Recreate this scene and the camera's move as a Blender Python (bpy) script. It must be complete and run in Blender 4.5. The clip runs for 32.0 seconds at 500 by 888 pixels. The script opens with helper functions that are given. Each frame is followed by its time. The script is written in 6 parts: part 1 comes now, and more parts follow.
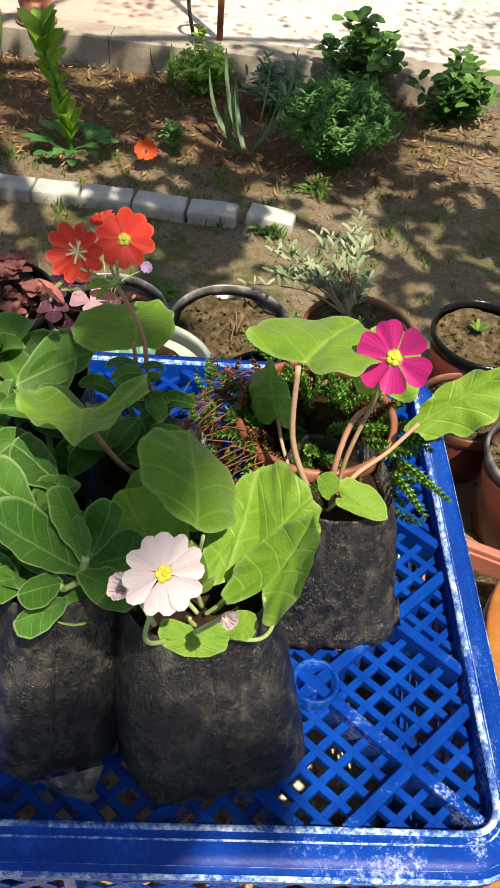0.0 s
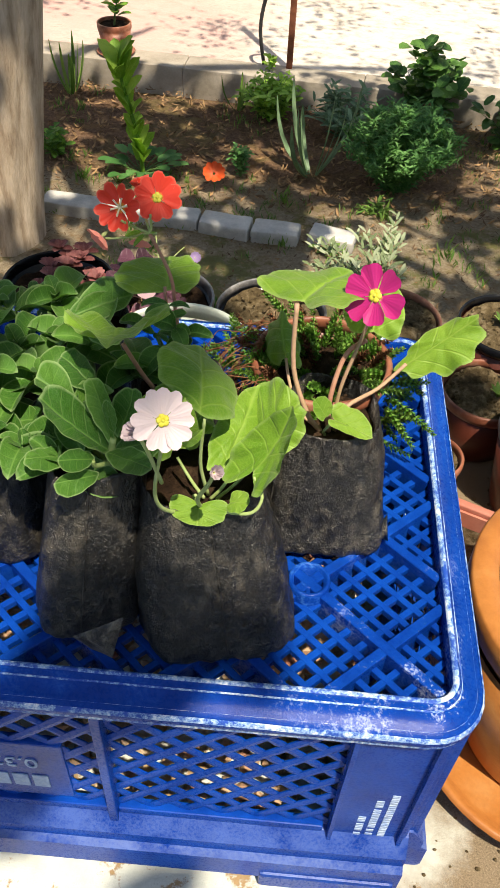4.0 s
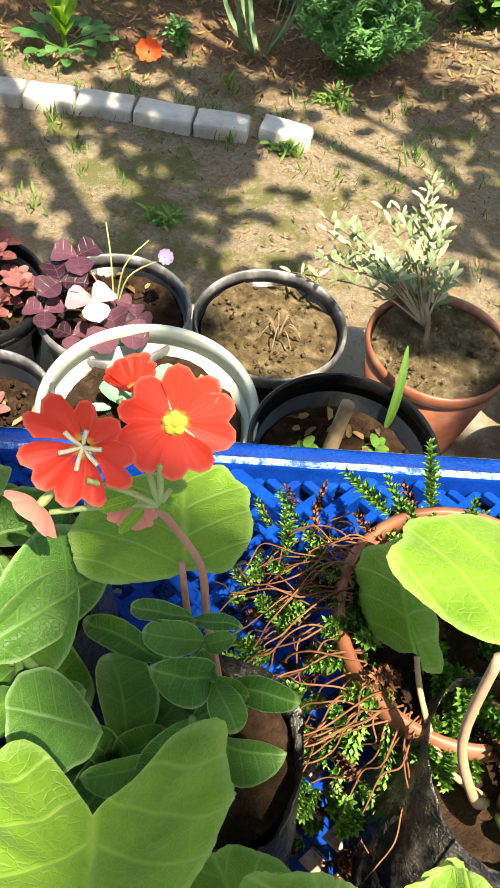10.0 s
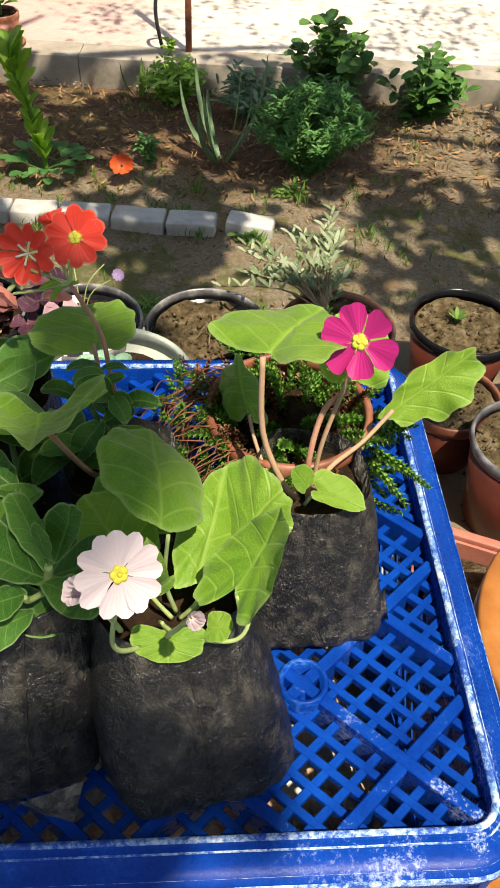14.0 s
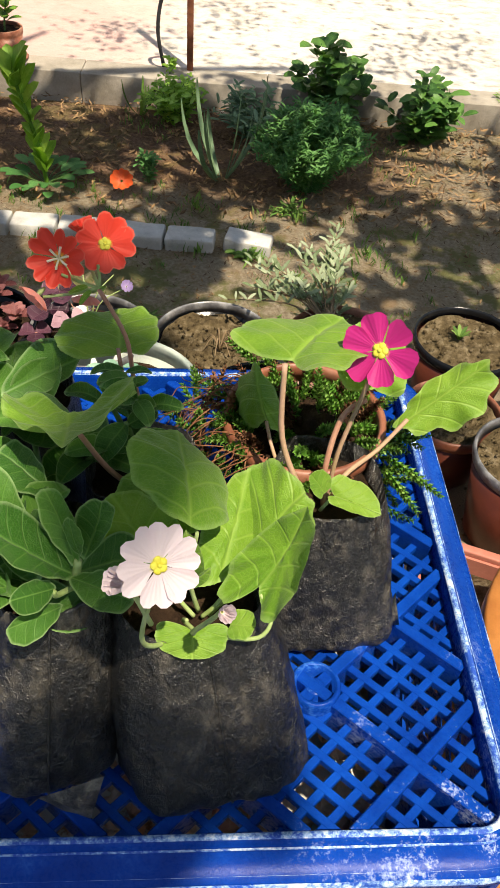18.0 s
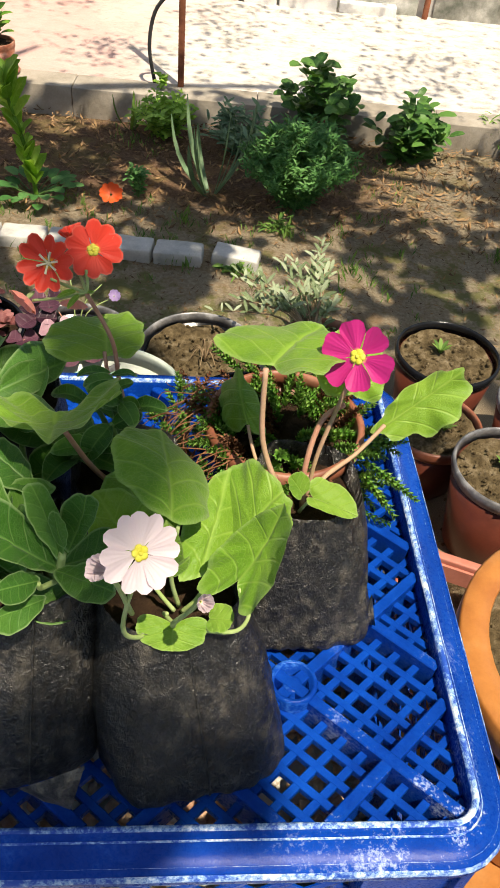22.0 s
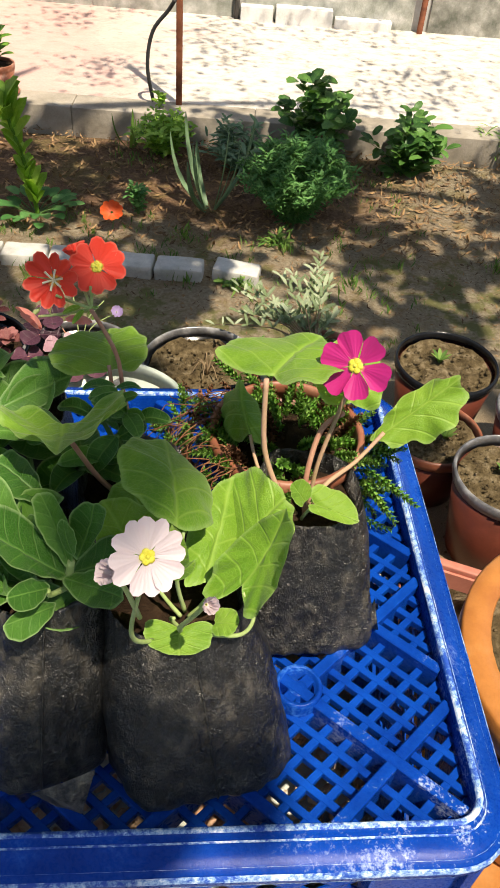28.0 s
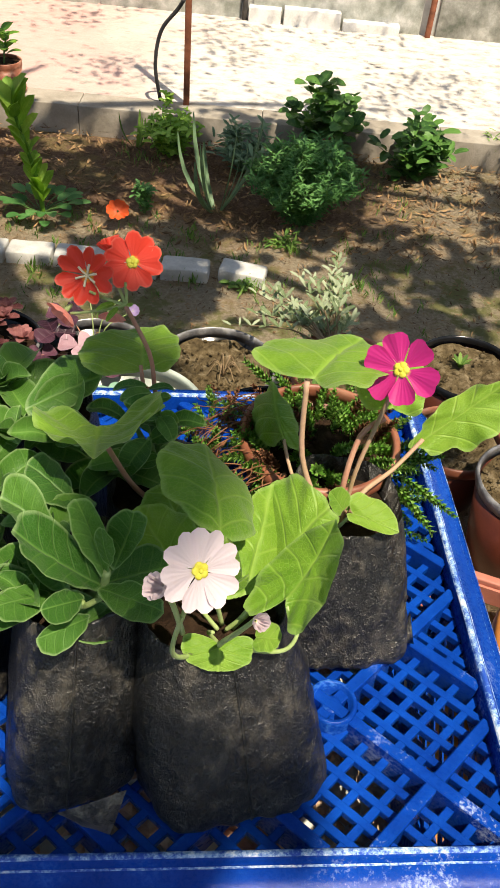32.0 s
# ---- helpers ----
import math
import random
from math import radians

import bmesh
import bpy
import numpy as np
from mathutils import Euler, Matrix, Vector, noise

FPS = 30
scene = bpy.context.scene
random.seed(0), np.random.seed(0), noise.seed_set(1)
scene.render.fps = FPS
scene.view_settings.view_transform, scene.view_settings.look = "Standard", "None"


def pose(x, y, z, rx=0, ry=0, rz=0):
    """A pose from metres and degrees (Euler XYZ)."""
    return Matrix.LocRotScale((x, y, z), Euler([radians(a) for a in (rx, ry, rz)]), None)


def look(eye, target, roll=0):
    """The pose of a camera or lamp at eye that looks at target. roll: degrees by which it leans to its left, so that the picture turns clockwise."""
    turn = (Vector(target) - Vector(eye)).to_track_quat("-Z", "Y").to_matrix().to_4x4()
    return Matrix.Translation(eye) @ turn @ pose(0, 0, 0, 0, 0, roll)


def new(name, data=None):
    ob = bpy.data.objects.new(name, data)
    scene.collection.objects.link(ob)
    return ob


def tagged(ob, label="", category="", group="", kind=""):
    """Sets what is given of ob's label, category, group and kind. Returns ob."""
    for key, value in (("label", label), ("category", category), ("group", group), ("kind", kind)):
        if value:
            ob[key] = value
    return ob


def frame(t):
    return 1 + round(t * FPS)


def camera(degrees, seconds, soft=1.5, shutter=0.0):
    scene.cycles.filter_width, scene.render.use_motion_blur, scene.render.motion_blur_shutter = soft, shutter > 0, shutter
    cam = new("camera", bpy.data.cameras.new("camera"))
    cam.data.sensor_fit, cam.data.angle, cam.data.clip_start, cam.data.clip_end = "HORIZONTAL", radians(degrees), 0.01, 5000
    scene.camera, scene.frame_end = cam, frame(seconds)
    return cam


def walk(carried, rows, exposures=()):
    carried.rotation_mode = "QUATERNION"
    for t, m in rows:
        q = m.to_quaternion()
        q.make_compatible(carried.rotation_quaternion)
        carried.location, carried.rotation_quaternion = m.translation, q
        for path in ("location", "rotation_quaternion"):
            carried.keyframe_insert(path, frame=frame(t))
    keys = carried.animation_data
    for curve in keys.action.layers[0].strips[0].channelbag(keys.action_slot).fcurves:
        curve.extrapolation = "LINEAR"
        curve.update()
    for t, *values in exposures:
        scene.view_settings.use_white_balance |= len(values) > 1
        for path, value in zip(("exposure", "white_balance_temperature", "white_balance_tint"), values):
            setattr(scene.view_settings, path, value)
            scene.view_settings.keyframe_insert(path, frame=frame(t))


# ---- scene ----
cam = camera(34.16, 32.0, 1.2)
# seconds, eye, target, roll
PATH = [
    (0, (-0.0053, 0.0046, 1.2941), (-0.0071, 0.6840, 0.5603), 6.52),
    (0.5, (0.0007, -0.0053, 1.2941), (-0.0346, 0.6718, 0.5592), 4.19),
    (1, (0.0060, -0.0050, 1.3011), (-0.0355, 0.6722, 0.5666), 3.54),
    (1.5, (0.0149, -0.0216, 1.3099), (-0.0195, 0.6577, 0.5769), 3.42),
    (2, (0.0245, -0.0421, 1.3142), (-0.0071, 0.6393, 0.5830), 3.97),
    (2.5, (0.0460, -0.0798, 1.3178), (0.0095, 0.6068, 0.5916), 4.63),
    (3, (0.0412, -0.0995, 1.3189), (-0.0196, 0.5899, 0.5970), 4.39),
    (3.5, (0.0382, -0.0983, 1.3153), (-0.0383, 0.5924, 0.5962), 4.03),
    (5.5, (0.0557, -0.0941, 1.3179), (-0.0444, 0.6053, 0.6102), 1.73),
    (6, (0.0544, -0.0919, 1.3220), (-0.0497, 0.6096, 0.6170), 1.48),
    (6.5, (0.0468, -0.0853, 1.3355), (-0.0604, 0.6191, 0.6339), 1.36),
    (7, (0.0312, -0.0531, 1.3253), (-0.0802, 0.6544, 0.6274), 1.50),
    (7.5, (-0.0186, 0.0931, 1.2670), (-0.1301, 0.7985, 0.5671), 1.79),
    (8, (-0.0607, 0.2155, 1.2052), (-0.0750, 0.8665, 0.4463), 7.14),
    (8.5, (-0.0704, 0.2490, 1.1961), (-0.0219, 0.8553, 0.4024), 10.81),
    (9, (-0.0699, 0.2572, 1.1995), (-0.0240, 0.8601, 0.4030), 10.49),
    (9.5, (-0.0693, 0.2522, 1.2057), (-0.0308, 0.8492, 0.4044), 10.17),
    (10, (-0.0662, 0.2333, 1.2203), (-0.0490, 0.8261, 0.4151), 9.11),
    (10.5, (-0.0615, 0.2178, 1.2303), (-0.0629, 0.8168, 0.4296), 7.84),
    (11, (-0.0529, 0.1964, 1.2435), (-0.0616, 0.8008, 0.4469), 7.47),
    (11.5, (-0.0343, 0.1484, 1.2665), (-0.0541, 0.7647, 0.4792), 6.46),
    (12, (-0.0113, 0.0986, 1.2863), (-0.0447, 0.7506, 0.5288), 5.52),
    (12.5, (0.0240, 0.0325, 1.3058), (-0.0235, 0.7011, 0.5636), 4.32),
    (13, (0.0380, -0.0024, 1.3000), (-0.0197, 0.6736, 0.5654), 3.39),
    (13.5, (0.0237, 0.0172, 1.2895), (0.0166, 0.7022, 0.5610), 3.30),
    (14, (0.0096, 0.0093, 1.2807), (0.0116, 0.6968, 0.5545), 3.24),
    (14.5, (0.0240, 0.0059, 1.2859), (0.0307, 0.6944, 0.5607), 3.30),
    (15, (0.0139, 0.0003, 1.2866), (0.0240, 0.6901, 0.5626), 3.58),
    (15.5, (-0.0051, -0.0022, 1.2869), (0.0016, 0.6896, 0.5649), 4.07),
    (17.5, (-0.0016, 0.0009, 1.2847), (0.0003, 0.7021, 0.5718), 4.40),
    (18, (-0.0059, -0.0029, 1.2823), (0.0064, 0.7001, 0.5712), 4.92),
    (18.5, (-0.0007, -0.0038, 1.2846), (0.0153, 0.7015, 0.5758), 5.16),
    (19, (0.0037, -0.0068, 1.2841), (0.0240, 0.7007, 0.5777), 5.49),
    (19.5, (-0.0084, -0.0152, 1.2882), (0.0175, 0.6949, 0.5846), 5.80),
    (20, (-0.0171, -0.0146, 1.2866), (0.0065, 0.6972, 0.5847), 6.02),
    (20.5, (-0.0125, -0.0156, 1.2838), (0.0154, 0.6985, 0.5843), 6.64),
    (21, (-0.0171, -0.0148, 1.2835), (0.0110, 0.7009, 0.5857), 6.81),
    (21.5, (-0.0136, -0.0138, 1.2822), (0.0134, 0.7023, 0.5848), 6.67),
    (22, (-0.0028, -0.0175, 1.2871), (0.0249, 0.6991, 0.5902), 6.45),
    (22.5, (-0.0040, -0.0185, 1.2889), (0.0248, 0.6988, 0.5928), 6.30),
    (23, (-0.0067, -0.0187, 1.2899), (0.0213, 0.6987, 0.5938), 6.10),
    (23.5, (-0.0010, -0.0182, 1.2918), (0.0262, 0.7000, 0.5965), 5.73),
    (24, (0.0020, -0.0164, 1.2887), (0.0285, 0.7022, 0.5939), 5.51),
    (24.5, (0.0027, -0.0204, 1.2917), (0.0277, 0.6992, 0.5978), 5.24),
    (25, (-0.0020, -0.0214, 1.2926), (0.0226, 0.6990, 0.5995), 5.26),
    (25.5, (0.0024, -0.0219, 1.2938), (0.0260, 0.7002, 0.6025), 5.23),
    (26, (-0.0009, -0.0209, 1.2927), (0.0205, 0.7029, 0.6030), 5.22),
    (26.5, (-0.0011, -0.0218, 1.2918), (0.0195, 0.7027, 0.6029), 5.15),
    (28.5, (-0.0024, -0.0316, 1.2942), (0.0220, 0.6982, 0.6111), 5.36),
    (29, (0.0047, -0.0366, 1.2970), (0.0324, 0.6951, 0.6159), 5.58),
    (29.5, (0.0101, -0.0379, 1.2968), (0.0409, 0.6957, 0.6179), 5.68),
    (30, (0.0083, -0.0267, 1.2919), (0.0415, 0.7074, 0.6137), 5.86),
    (30.5, (0.0034, -0.0068, 1.2833), (0.0369, 0.7262, 0.6039), 5.90),
    (31, (-0.0022, -0.0013, 1.2895), (0.0294, 0.7307, 0.6089), 5.93),
    (31.5, (-0.0143, -0.0024, 1.2850), (0.0145, 0.7287, 0.6034), 6.03),
    (32, (-0.0232, -0.0131, 1.2797), (0.0004, 0.7167, 0.5964), 6.12),
]
# seconds, stops, white balance
EXPOSURES = [(0, 0.6, 7400, 10), (7.2, 0.6, 7400, 10), (7.8, 0.95, 7400, 9), (8.5, 1.85, 7700, 7), (9.3, 1.85, 7700, 7), (10.3, 1.45, 7700, 8), (11.5, 1.0, 7600, 9), (12.2, 0.78, 7500, 10), (13, 0.62, 7400, 10), (32, 0.6, 7400, 10)]
walk(cam, [(t, look(e, a, r)) for t, e, a, r in PATH], EXPOSURES)

# ---- light ----
SUN_DIR = Vector((0.22, -0.34, 0.91)).normalized()
world = bpy.data.worlds.new("sky")
scene.world = world
world.use_nodes = True
sky = world.node_tree.nodes.new("ShaderNodeTexSky")
sky.sky_type = "NISHITA"
sky.sun_disc = False
sky.sun_elevation = math.asin(SUN_DIR.z)
sky.sun_rotation = math.atan2(SUN_DIR.x, SUN_DIR.y)
background = world.node_tree.nodes["Background"]
background.inputs["Strength"].default_value = 0.12
world.node_tree.links.new(sky.outputs["Color"], background.inputs["Color"])
sun_data = bpy.data.lights.new("sun", "SUN")
sun_data.energy = 5.0
sun_data.angle = radians(0.55)
sun_data.color = (1.0, 0.94, 0.84)
sun = new("sun", sun_data)
sun.matrix_world = look((0, 0, 8), tuple(Vector((0, 0, 8)) - SUN_DIR))


# ---- materials ----
class Nodes:
    """Short hand for building a node material."""

    def __init__(self, name):
        self.mat = bpy.data.materials.new(name)
        self.mat.use_nodes = True
        self.tree = self.mat.node_tree
        self.bsdf = self.tree.nodes["Principled BSDF"]
        self.out = self.tree.nodes["Material Output"]

    def add(self, kind):
        return self.tree.nodes.new(kind)

    def link(self, a, b):
        self.tree.links.new(a, b)

    def place(self):
        return self.add("ShaderNodeNewGeometry").outputs["Position"]

    def noise(self, scale, detail=4.0, rough=0.6, vec=None):
        n = self.add("ShaderNodeTexNoise")
        n.inputs["Scale"].default_value = scale
        n.inputs["Detail"].default_value = detail
        n.inputs["Roughness"].default_value = rough
        self.link(vec if vec is not None else self.place(), n.inputs["Vector"])
        return n.outputs["Fac"]

    def ramp(self, fac, stops):
        r = self.add("ShaderNodeValToRGB")
        e = r.color_ramp.elements
        while len(e) < len(stops):
            e.new(0.5)
        for el, (pos, col) in zip(e, stops):
            el.position = pos
            el.color = (*col, 1)
        self.link(fac, r.inputs["Fac"])
        return r.outputs["Color"]

    def mix(self, fac, a, b, mode="MIX"):
        m = self.add("ShaderNodeMix")
        m.data_type = "RGBA"
        m.blend_type = mode
        for sock, v in ((m.inputs["Factor"], fac), (m.inputs[6], a), (m.inputs[7], b)):
            if isinstance(v, (int, float)):
                sock.default_value = v
            elif isinstance(v, tuple):
                sock.default_value = (*v, 1)
            else:
                self.link(v, sock)
        return m.outputs[2]

    def math(self, op, a, b=0.0, clamp=False):
        m = self.add("ShaderNodeMath")
        m.operation = op
        m.use_clamp = clamp
        for sock, v in ((m.inputs[0], a), (m.inputs[1], b)):
            if isinstance(v, (int, float)):
                sock.default_value = v
            else:
                self.link(v, sock)
        return m.outputs[0]

    def bump(self, height, strength=0.3, distance=0.002):
        b = self.add("ShaderNodeBump")
        b.inputs["Strength"].default_value = strength
        b.inputs["Distance"].default_value = distance
        self.link(height, b.inputs["Height"])
        self.link(b.outputs["Normal"], self.bsdf.inputs["Normal"])
        return b.outputs["Normal"]

    def colour(self, c):
        if isinstance(c, tuple):
            self.bsdf.inputs["Base Color"].default_value = (*c, 1)
        else:
            self.link(c, self.bsdf.inputs["Base Color"])

    def set(self, **v):
        for k, val in v.items():
            self.bsdf.inputs[k.replace("_", " ")].default_value = val


def mottled(name, a, b, c=None, scale=40.0, fine=300.0, rough=0.8, bump=0.3, depth=0.002, spec=0.4, metal=0.0):
    """A surface of two or three colours in soft patches, with a finer grain over it."""
    m = Nodes(name)
    big = m.noise(scale, 5)
    small = m.noise(fine, 4, 0.7)
    col = m.ramp(big, [(0.3, a), (0.62, b)] if c is None else [(0.3, a), (0.52, b), (0.7, c)])
    col = m.mix(m.math("MULTIPLY", small, 0.55), col, m.mix(1.0, col, (0.45, 0.42, 0.4), "MULTIPLY"))
    m.colour(col)
    m.set(Roughness=rough, Metallic=metal)
    m.bsdf.inputs["Specular IOR Level"].default_value = spec
    m.bump(m.math("ADD", m.math("MULTIPLY", big, 0.5), small), bump, depth)
    return m.mat


def leafy(name, dark, light, vein, glow=0.35, rough=0.45, veins=5.0, spread=0.85, fine=260.0, hairs=0.0, jitter=0.25, vein_amt=0.55, net_amt=0.12, side_amt=0.8, rim=0.0):
    """Leaf or petal: veins from the leaf's own coordinates, soft mottling, light that passes through."""
    m = Nodes(name)
    uv = m.add("ShaderNodeUVMap")
    sep = m.add("ShaderNodeSeparateXYZ")
    m.link(uv.outputs["UV"], sep.inputs[0])
    s, t = sep.outputs[0], m.math("ABSOLUTE", m.math("SUBTRACT", sep.outputs[1], 0.5))
    saw = m.math("FRACT", m.math("MULTIPLY", m.math("SUBTRACT", s, m.math("MULTIPLY", m.math("SUBTRACT", t, m.math("MULTIPLY", m.math("MULTIPLY", t, t), 0.7)), spread)), veins))
    side = m.math("SUBTRACT", 1.0, m.math("MULTIPLY", m.math("ABSOLUTE", m.math("SUBTRACT", saw, 0.5)), 11.0), True)
    mid = m.math("SUBTRACT", 1.0, m.math("MULTIPLY", t, 34.0), True)
    net = m.add("ShaderNodeTexVoronoi")
    net.feature = "DISTANCE_TO_EDGE"
    net.inputs["Scale"].default_value = 26.0
    m.link(uv.outputs["UV"], net.inputs["Vector"])
    fine_net = m.math("SUBTRACT", 1.0, m.math("MULTIPLY", net.outputs["Distance"], 9.0), True)
    mask = m.math("MAXIMUM", mid, m.math("MULTIPLY", side, side_amt))
    mask = m.math("MAXIMUM", mask, m.math("MULTIPLY", fine_net, net_amt))
    big, small = m.noise(45.0, 3), m.noise(fine, 3)
    info = m.add("ShaderNodeNewGeometry").outputs["Random Per Island"]
    tone = m.math("ADD", m.math("MULTIPLY", big, 0.75), m.math("MULTIPLY", m.math("SUBTRACT", m.math("FRACT", m.math("ADD", info, m.add("ShaderNodeObjectInfo").outputs["Random"])), 0.5), jitter * 2))
    col = m.ramp(tone, [(0.2, dark), (0.65, light)])
    col = m.mix(m.math("MULTIPLY", mask, vein_amt), col, vein)
    if rim:
        edge = m.add("ShaderNodeUVMap")
        edge.uv_map = "rim"
        cut = m.add("ShaderNodeSeparateXYZ")
        m.link(edge.outputs["UV"], cut.inputs[0])
        pale = m.math("MULTIPLY", m.math("SUBTRACT", m.math("ADD", cut.outputs[0], m.math("MULTIPLY", small, 0.06)), 0.93), 14.0, True)
        col = m.mix(m.math("MULTIPLY", pale, rim), col, m.mix(0.5, vein, (0.55, 0.66, 0.4)))
    col = m.mix(m.math("MULTIPLY", m.math("SUBTRACT", m.noise(900.0, 2), 0.35), 0.55, True), col, m.mix(1.0, col, (0.55, 0.6, 0.5), "MULTIPLY"))
    m.colour(col)
    m.set(Roughness=rough)
    m.bsdf.inputs["Specular IOR Level"].default_value = 0.35
    if hairs:
        m.bsdf.inputs["Sheen Weight"].default_value = hairs
        m.bsdf.inputs["Sheen Roughness"].default_value = 0.5
    n = m.bump(m.math("SUBTRACT", m.math("MULTIPLY", small, 0.4), mask), 0.4, 0.0012)
    tr = m.add("ShaderNodeBsdfTranslucent")
    m.link(m.mix(1.0, col, (1.0, 1.0, 0.55), "MULTIPLY"), tr.inputs["Color"])
    m.link(n, tr.inputs["Normal"])
    mx = m.add("ShaderNodeMixShader")
    mx.inputs[0].default_value = glow
    m.link(m.bsdf.outputs[0], mx.inputs[1])
    m.link(tr.outputs[0], mx.inputs[2])
    m.link(mx.outputs[0], m.out.inputs["Surface"])
    return m.mat


def blue_plastic(name="blue_crate_plastic", wear=0.36, amount=0.14, dusty=0.0, worn=0.0):
    """Glossy blue crate plastic, scuffed white along its raised edges and dusty in patches."""
    m = Nodes(name)
    big, fine = m.noise(28.0, 6, 0.7), m.noise(420.0, 5, 0.75)
    col = m.ramp(big, [(0.3, (0.0, 0.024, 0.2)), (0.7, (0.0, 0.056, 0.36))])
    patch = m.math("MULTIPLY", m.math("SUBTRACT", m.math("MULTIPLY", big, fine), wear), 7.0, True)
    col = m.mix(m.math("MULTIPLY", patch, amount), col, (0.05, 0.2, 0.6))
    if worn:
        # rubbed pale round the corner that gets knocked
        gap = m.add("ShaderNodeVectorMath")
        gap.operation = "DISTANCE"
        m.link(m.place(), gap.inputs[0])
        gap.inputs[1].default_value = (0.162, 0.142, 0.845)
        near = m.math("SUBTRACT", 1.0, m.math("MULTIPLY", gap.outputs["Value"], 6.5), True)
        rub = m.math("MULTIPLY", m.math("SUBTRACT", m.math("ADD", m.math("MULTIPLY", big, 0.75), m.math("MULTIPLY", fine, 0.5)), 0.66), 6.0, True)
        col = m.mix(m.math("MULTIPLY", m.math("MULTIPLY", near, rub), worn), col, (0.62, 0.7, 0.78))
    if dusty:
        sep = m.add("ShaderNodeSeparateXYZ")
        m.link(m.add("ShaderNodeNewGeometry").outputs["Normal"], sep.inputs[0])
        lies = m.math("MULTIPLY", m.math("SUBTRACT", sep.outputs[2], 0.35), 3.0, True)
        drift = m.math("MULTIPLY", m.math("SUBTRACT", m.math("ADD", m.math("MULTIPLY", big, 0.6), m.math("MULTIPLY", fine, 0.5)), 0.42), 5.0, True)
        col = m.mix(m.math("MULTIPLY", m.math("MULTIPLY", lies, drift), dusty), col, (0.3, 0.35, 0.42))
    m.colour(col)
    rough = m.ramp(fine, [(0.3, (0.2, 0.2, 0.2)), (0.75, (0.4, 0.4, 0.4))])
    m.link(rough, m.bsdf.inputs["Roughness"])
    m.bsdf.inputs["Specular IOR Level"].default_value = 0.1
    m.bump(m.math("ADD", fine, m.math("MULTIPLY", big, 0.6)), 0.16, 0.0012)
    return m.mat


def scuffed_edge():
    """The same plastic where it is chalky white from wear."""
    m = Nodes("scuffed_crate_edge")
    fine = m.noise(260.0, 6, 0.8)
    col = m.ramp(m.math("ADD", m.math("MULTIPLY", fine, 0.7), m.math("MULTIPLY", m.noise(35.0, 4), 0.4)),
                 [(0.5, (0.001, 0.06, 0.4)), (0.57, (0.22, 0.38, 0.64)), (0.66, (0.72, 0.78, 0.85))])
    m.colour(col)
    m.set(Roughness=0.55)
    m.bump(fine, 0.6, 0.0012)
    return m.mat


def paving():
    """Pale worn concrete paving, brick-pink where the screed has gone, with grey streaks imitating leaf shade."""
    m = Nodes("pale_paving")
    stretch = m.add("ShaderNodeMapping")
    stretch.inputs["Scale"].default_value = (1, 1.7, 1)
    m.link(m.place(), stretch.inputs["Vector"])
    big, mid, fine = m.noise(1.1, 4, 0.6), m.noise(7.0, 6, 0.72, stretch.outputs[0]), m.noise(60.0, 4, 0.7)
    # the darkest stop paints mottled leaf shade as streaks along x
    col = m.ramp(mid, [(0.34, (0.36, 0.33, 0.28)), (0.47, (0.6, 0.55, 0.49)), (0.62, (0.7, 0.66, 0.6))])
    sep = m.add("ShaderNodeSeparateXYZ")
    m.link(m.place(), sep.inputs[0])
    side = m.math("MULTIPLY", m.math("ADD", sep.outputs[0], 0.2), -0.14)
    pink = m.math("MULTIPLY", m.math("SUBTRACT", m.math("ADD", m.math("MULTIPLY", mid, 0.8), m.math("ADD", m.math("MULTIPLY", big, 0.5), side)), 0.66), 6.0, True)
    col = m.mix(m.math("MULTIPLY", pink, 0.7), col, (0.56, 0.3, 0.26))
    col = m.mix(m.math("MULTIPLY", fine, 0.4), col, m.mix(1.0, col, (0.5, 0.47, 0.43), "MULTIPLY"))
    m.colour(col)
    m.set(Roughness=0.9)
    m.bsdf.inputs["Specular IOR Level"].default_value = 0.2
    m.bump(m.math("ADD", mid, m.math("MULTIPLY", fine, 0.4)), 0.5, 0.012)
    return m.mat


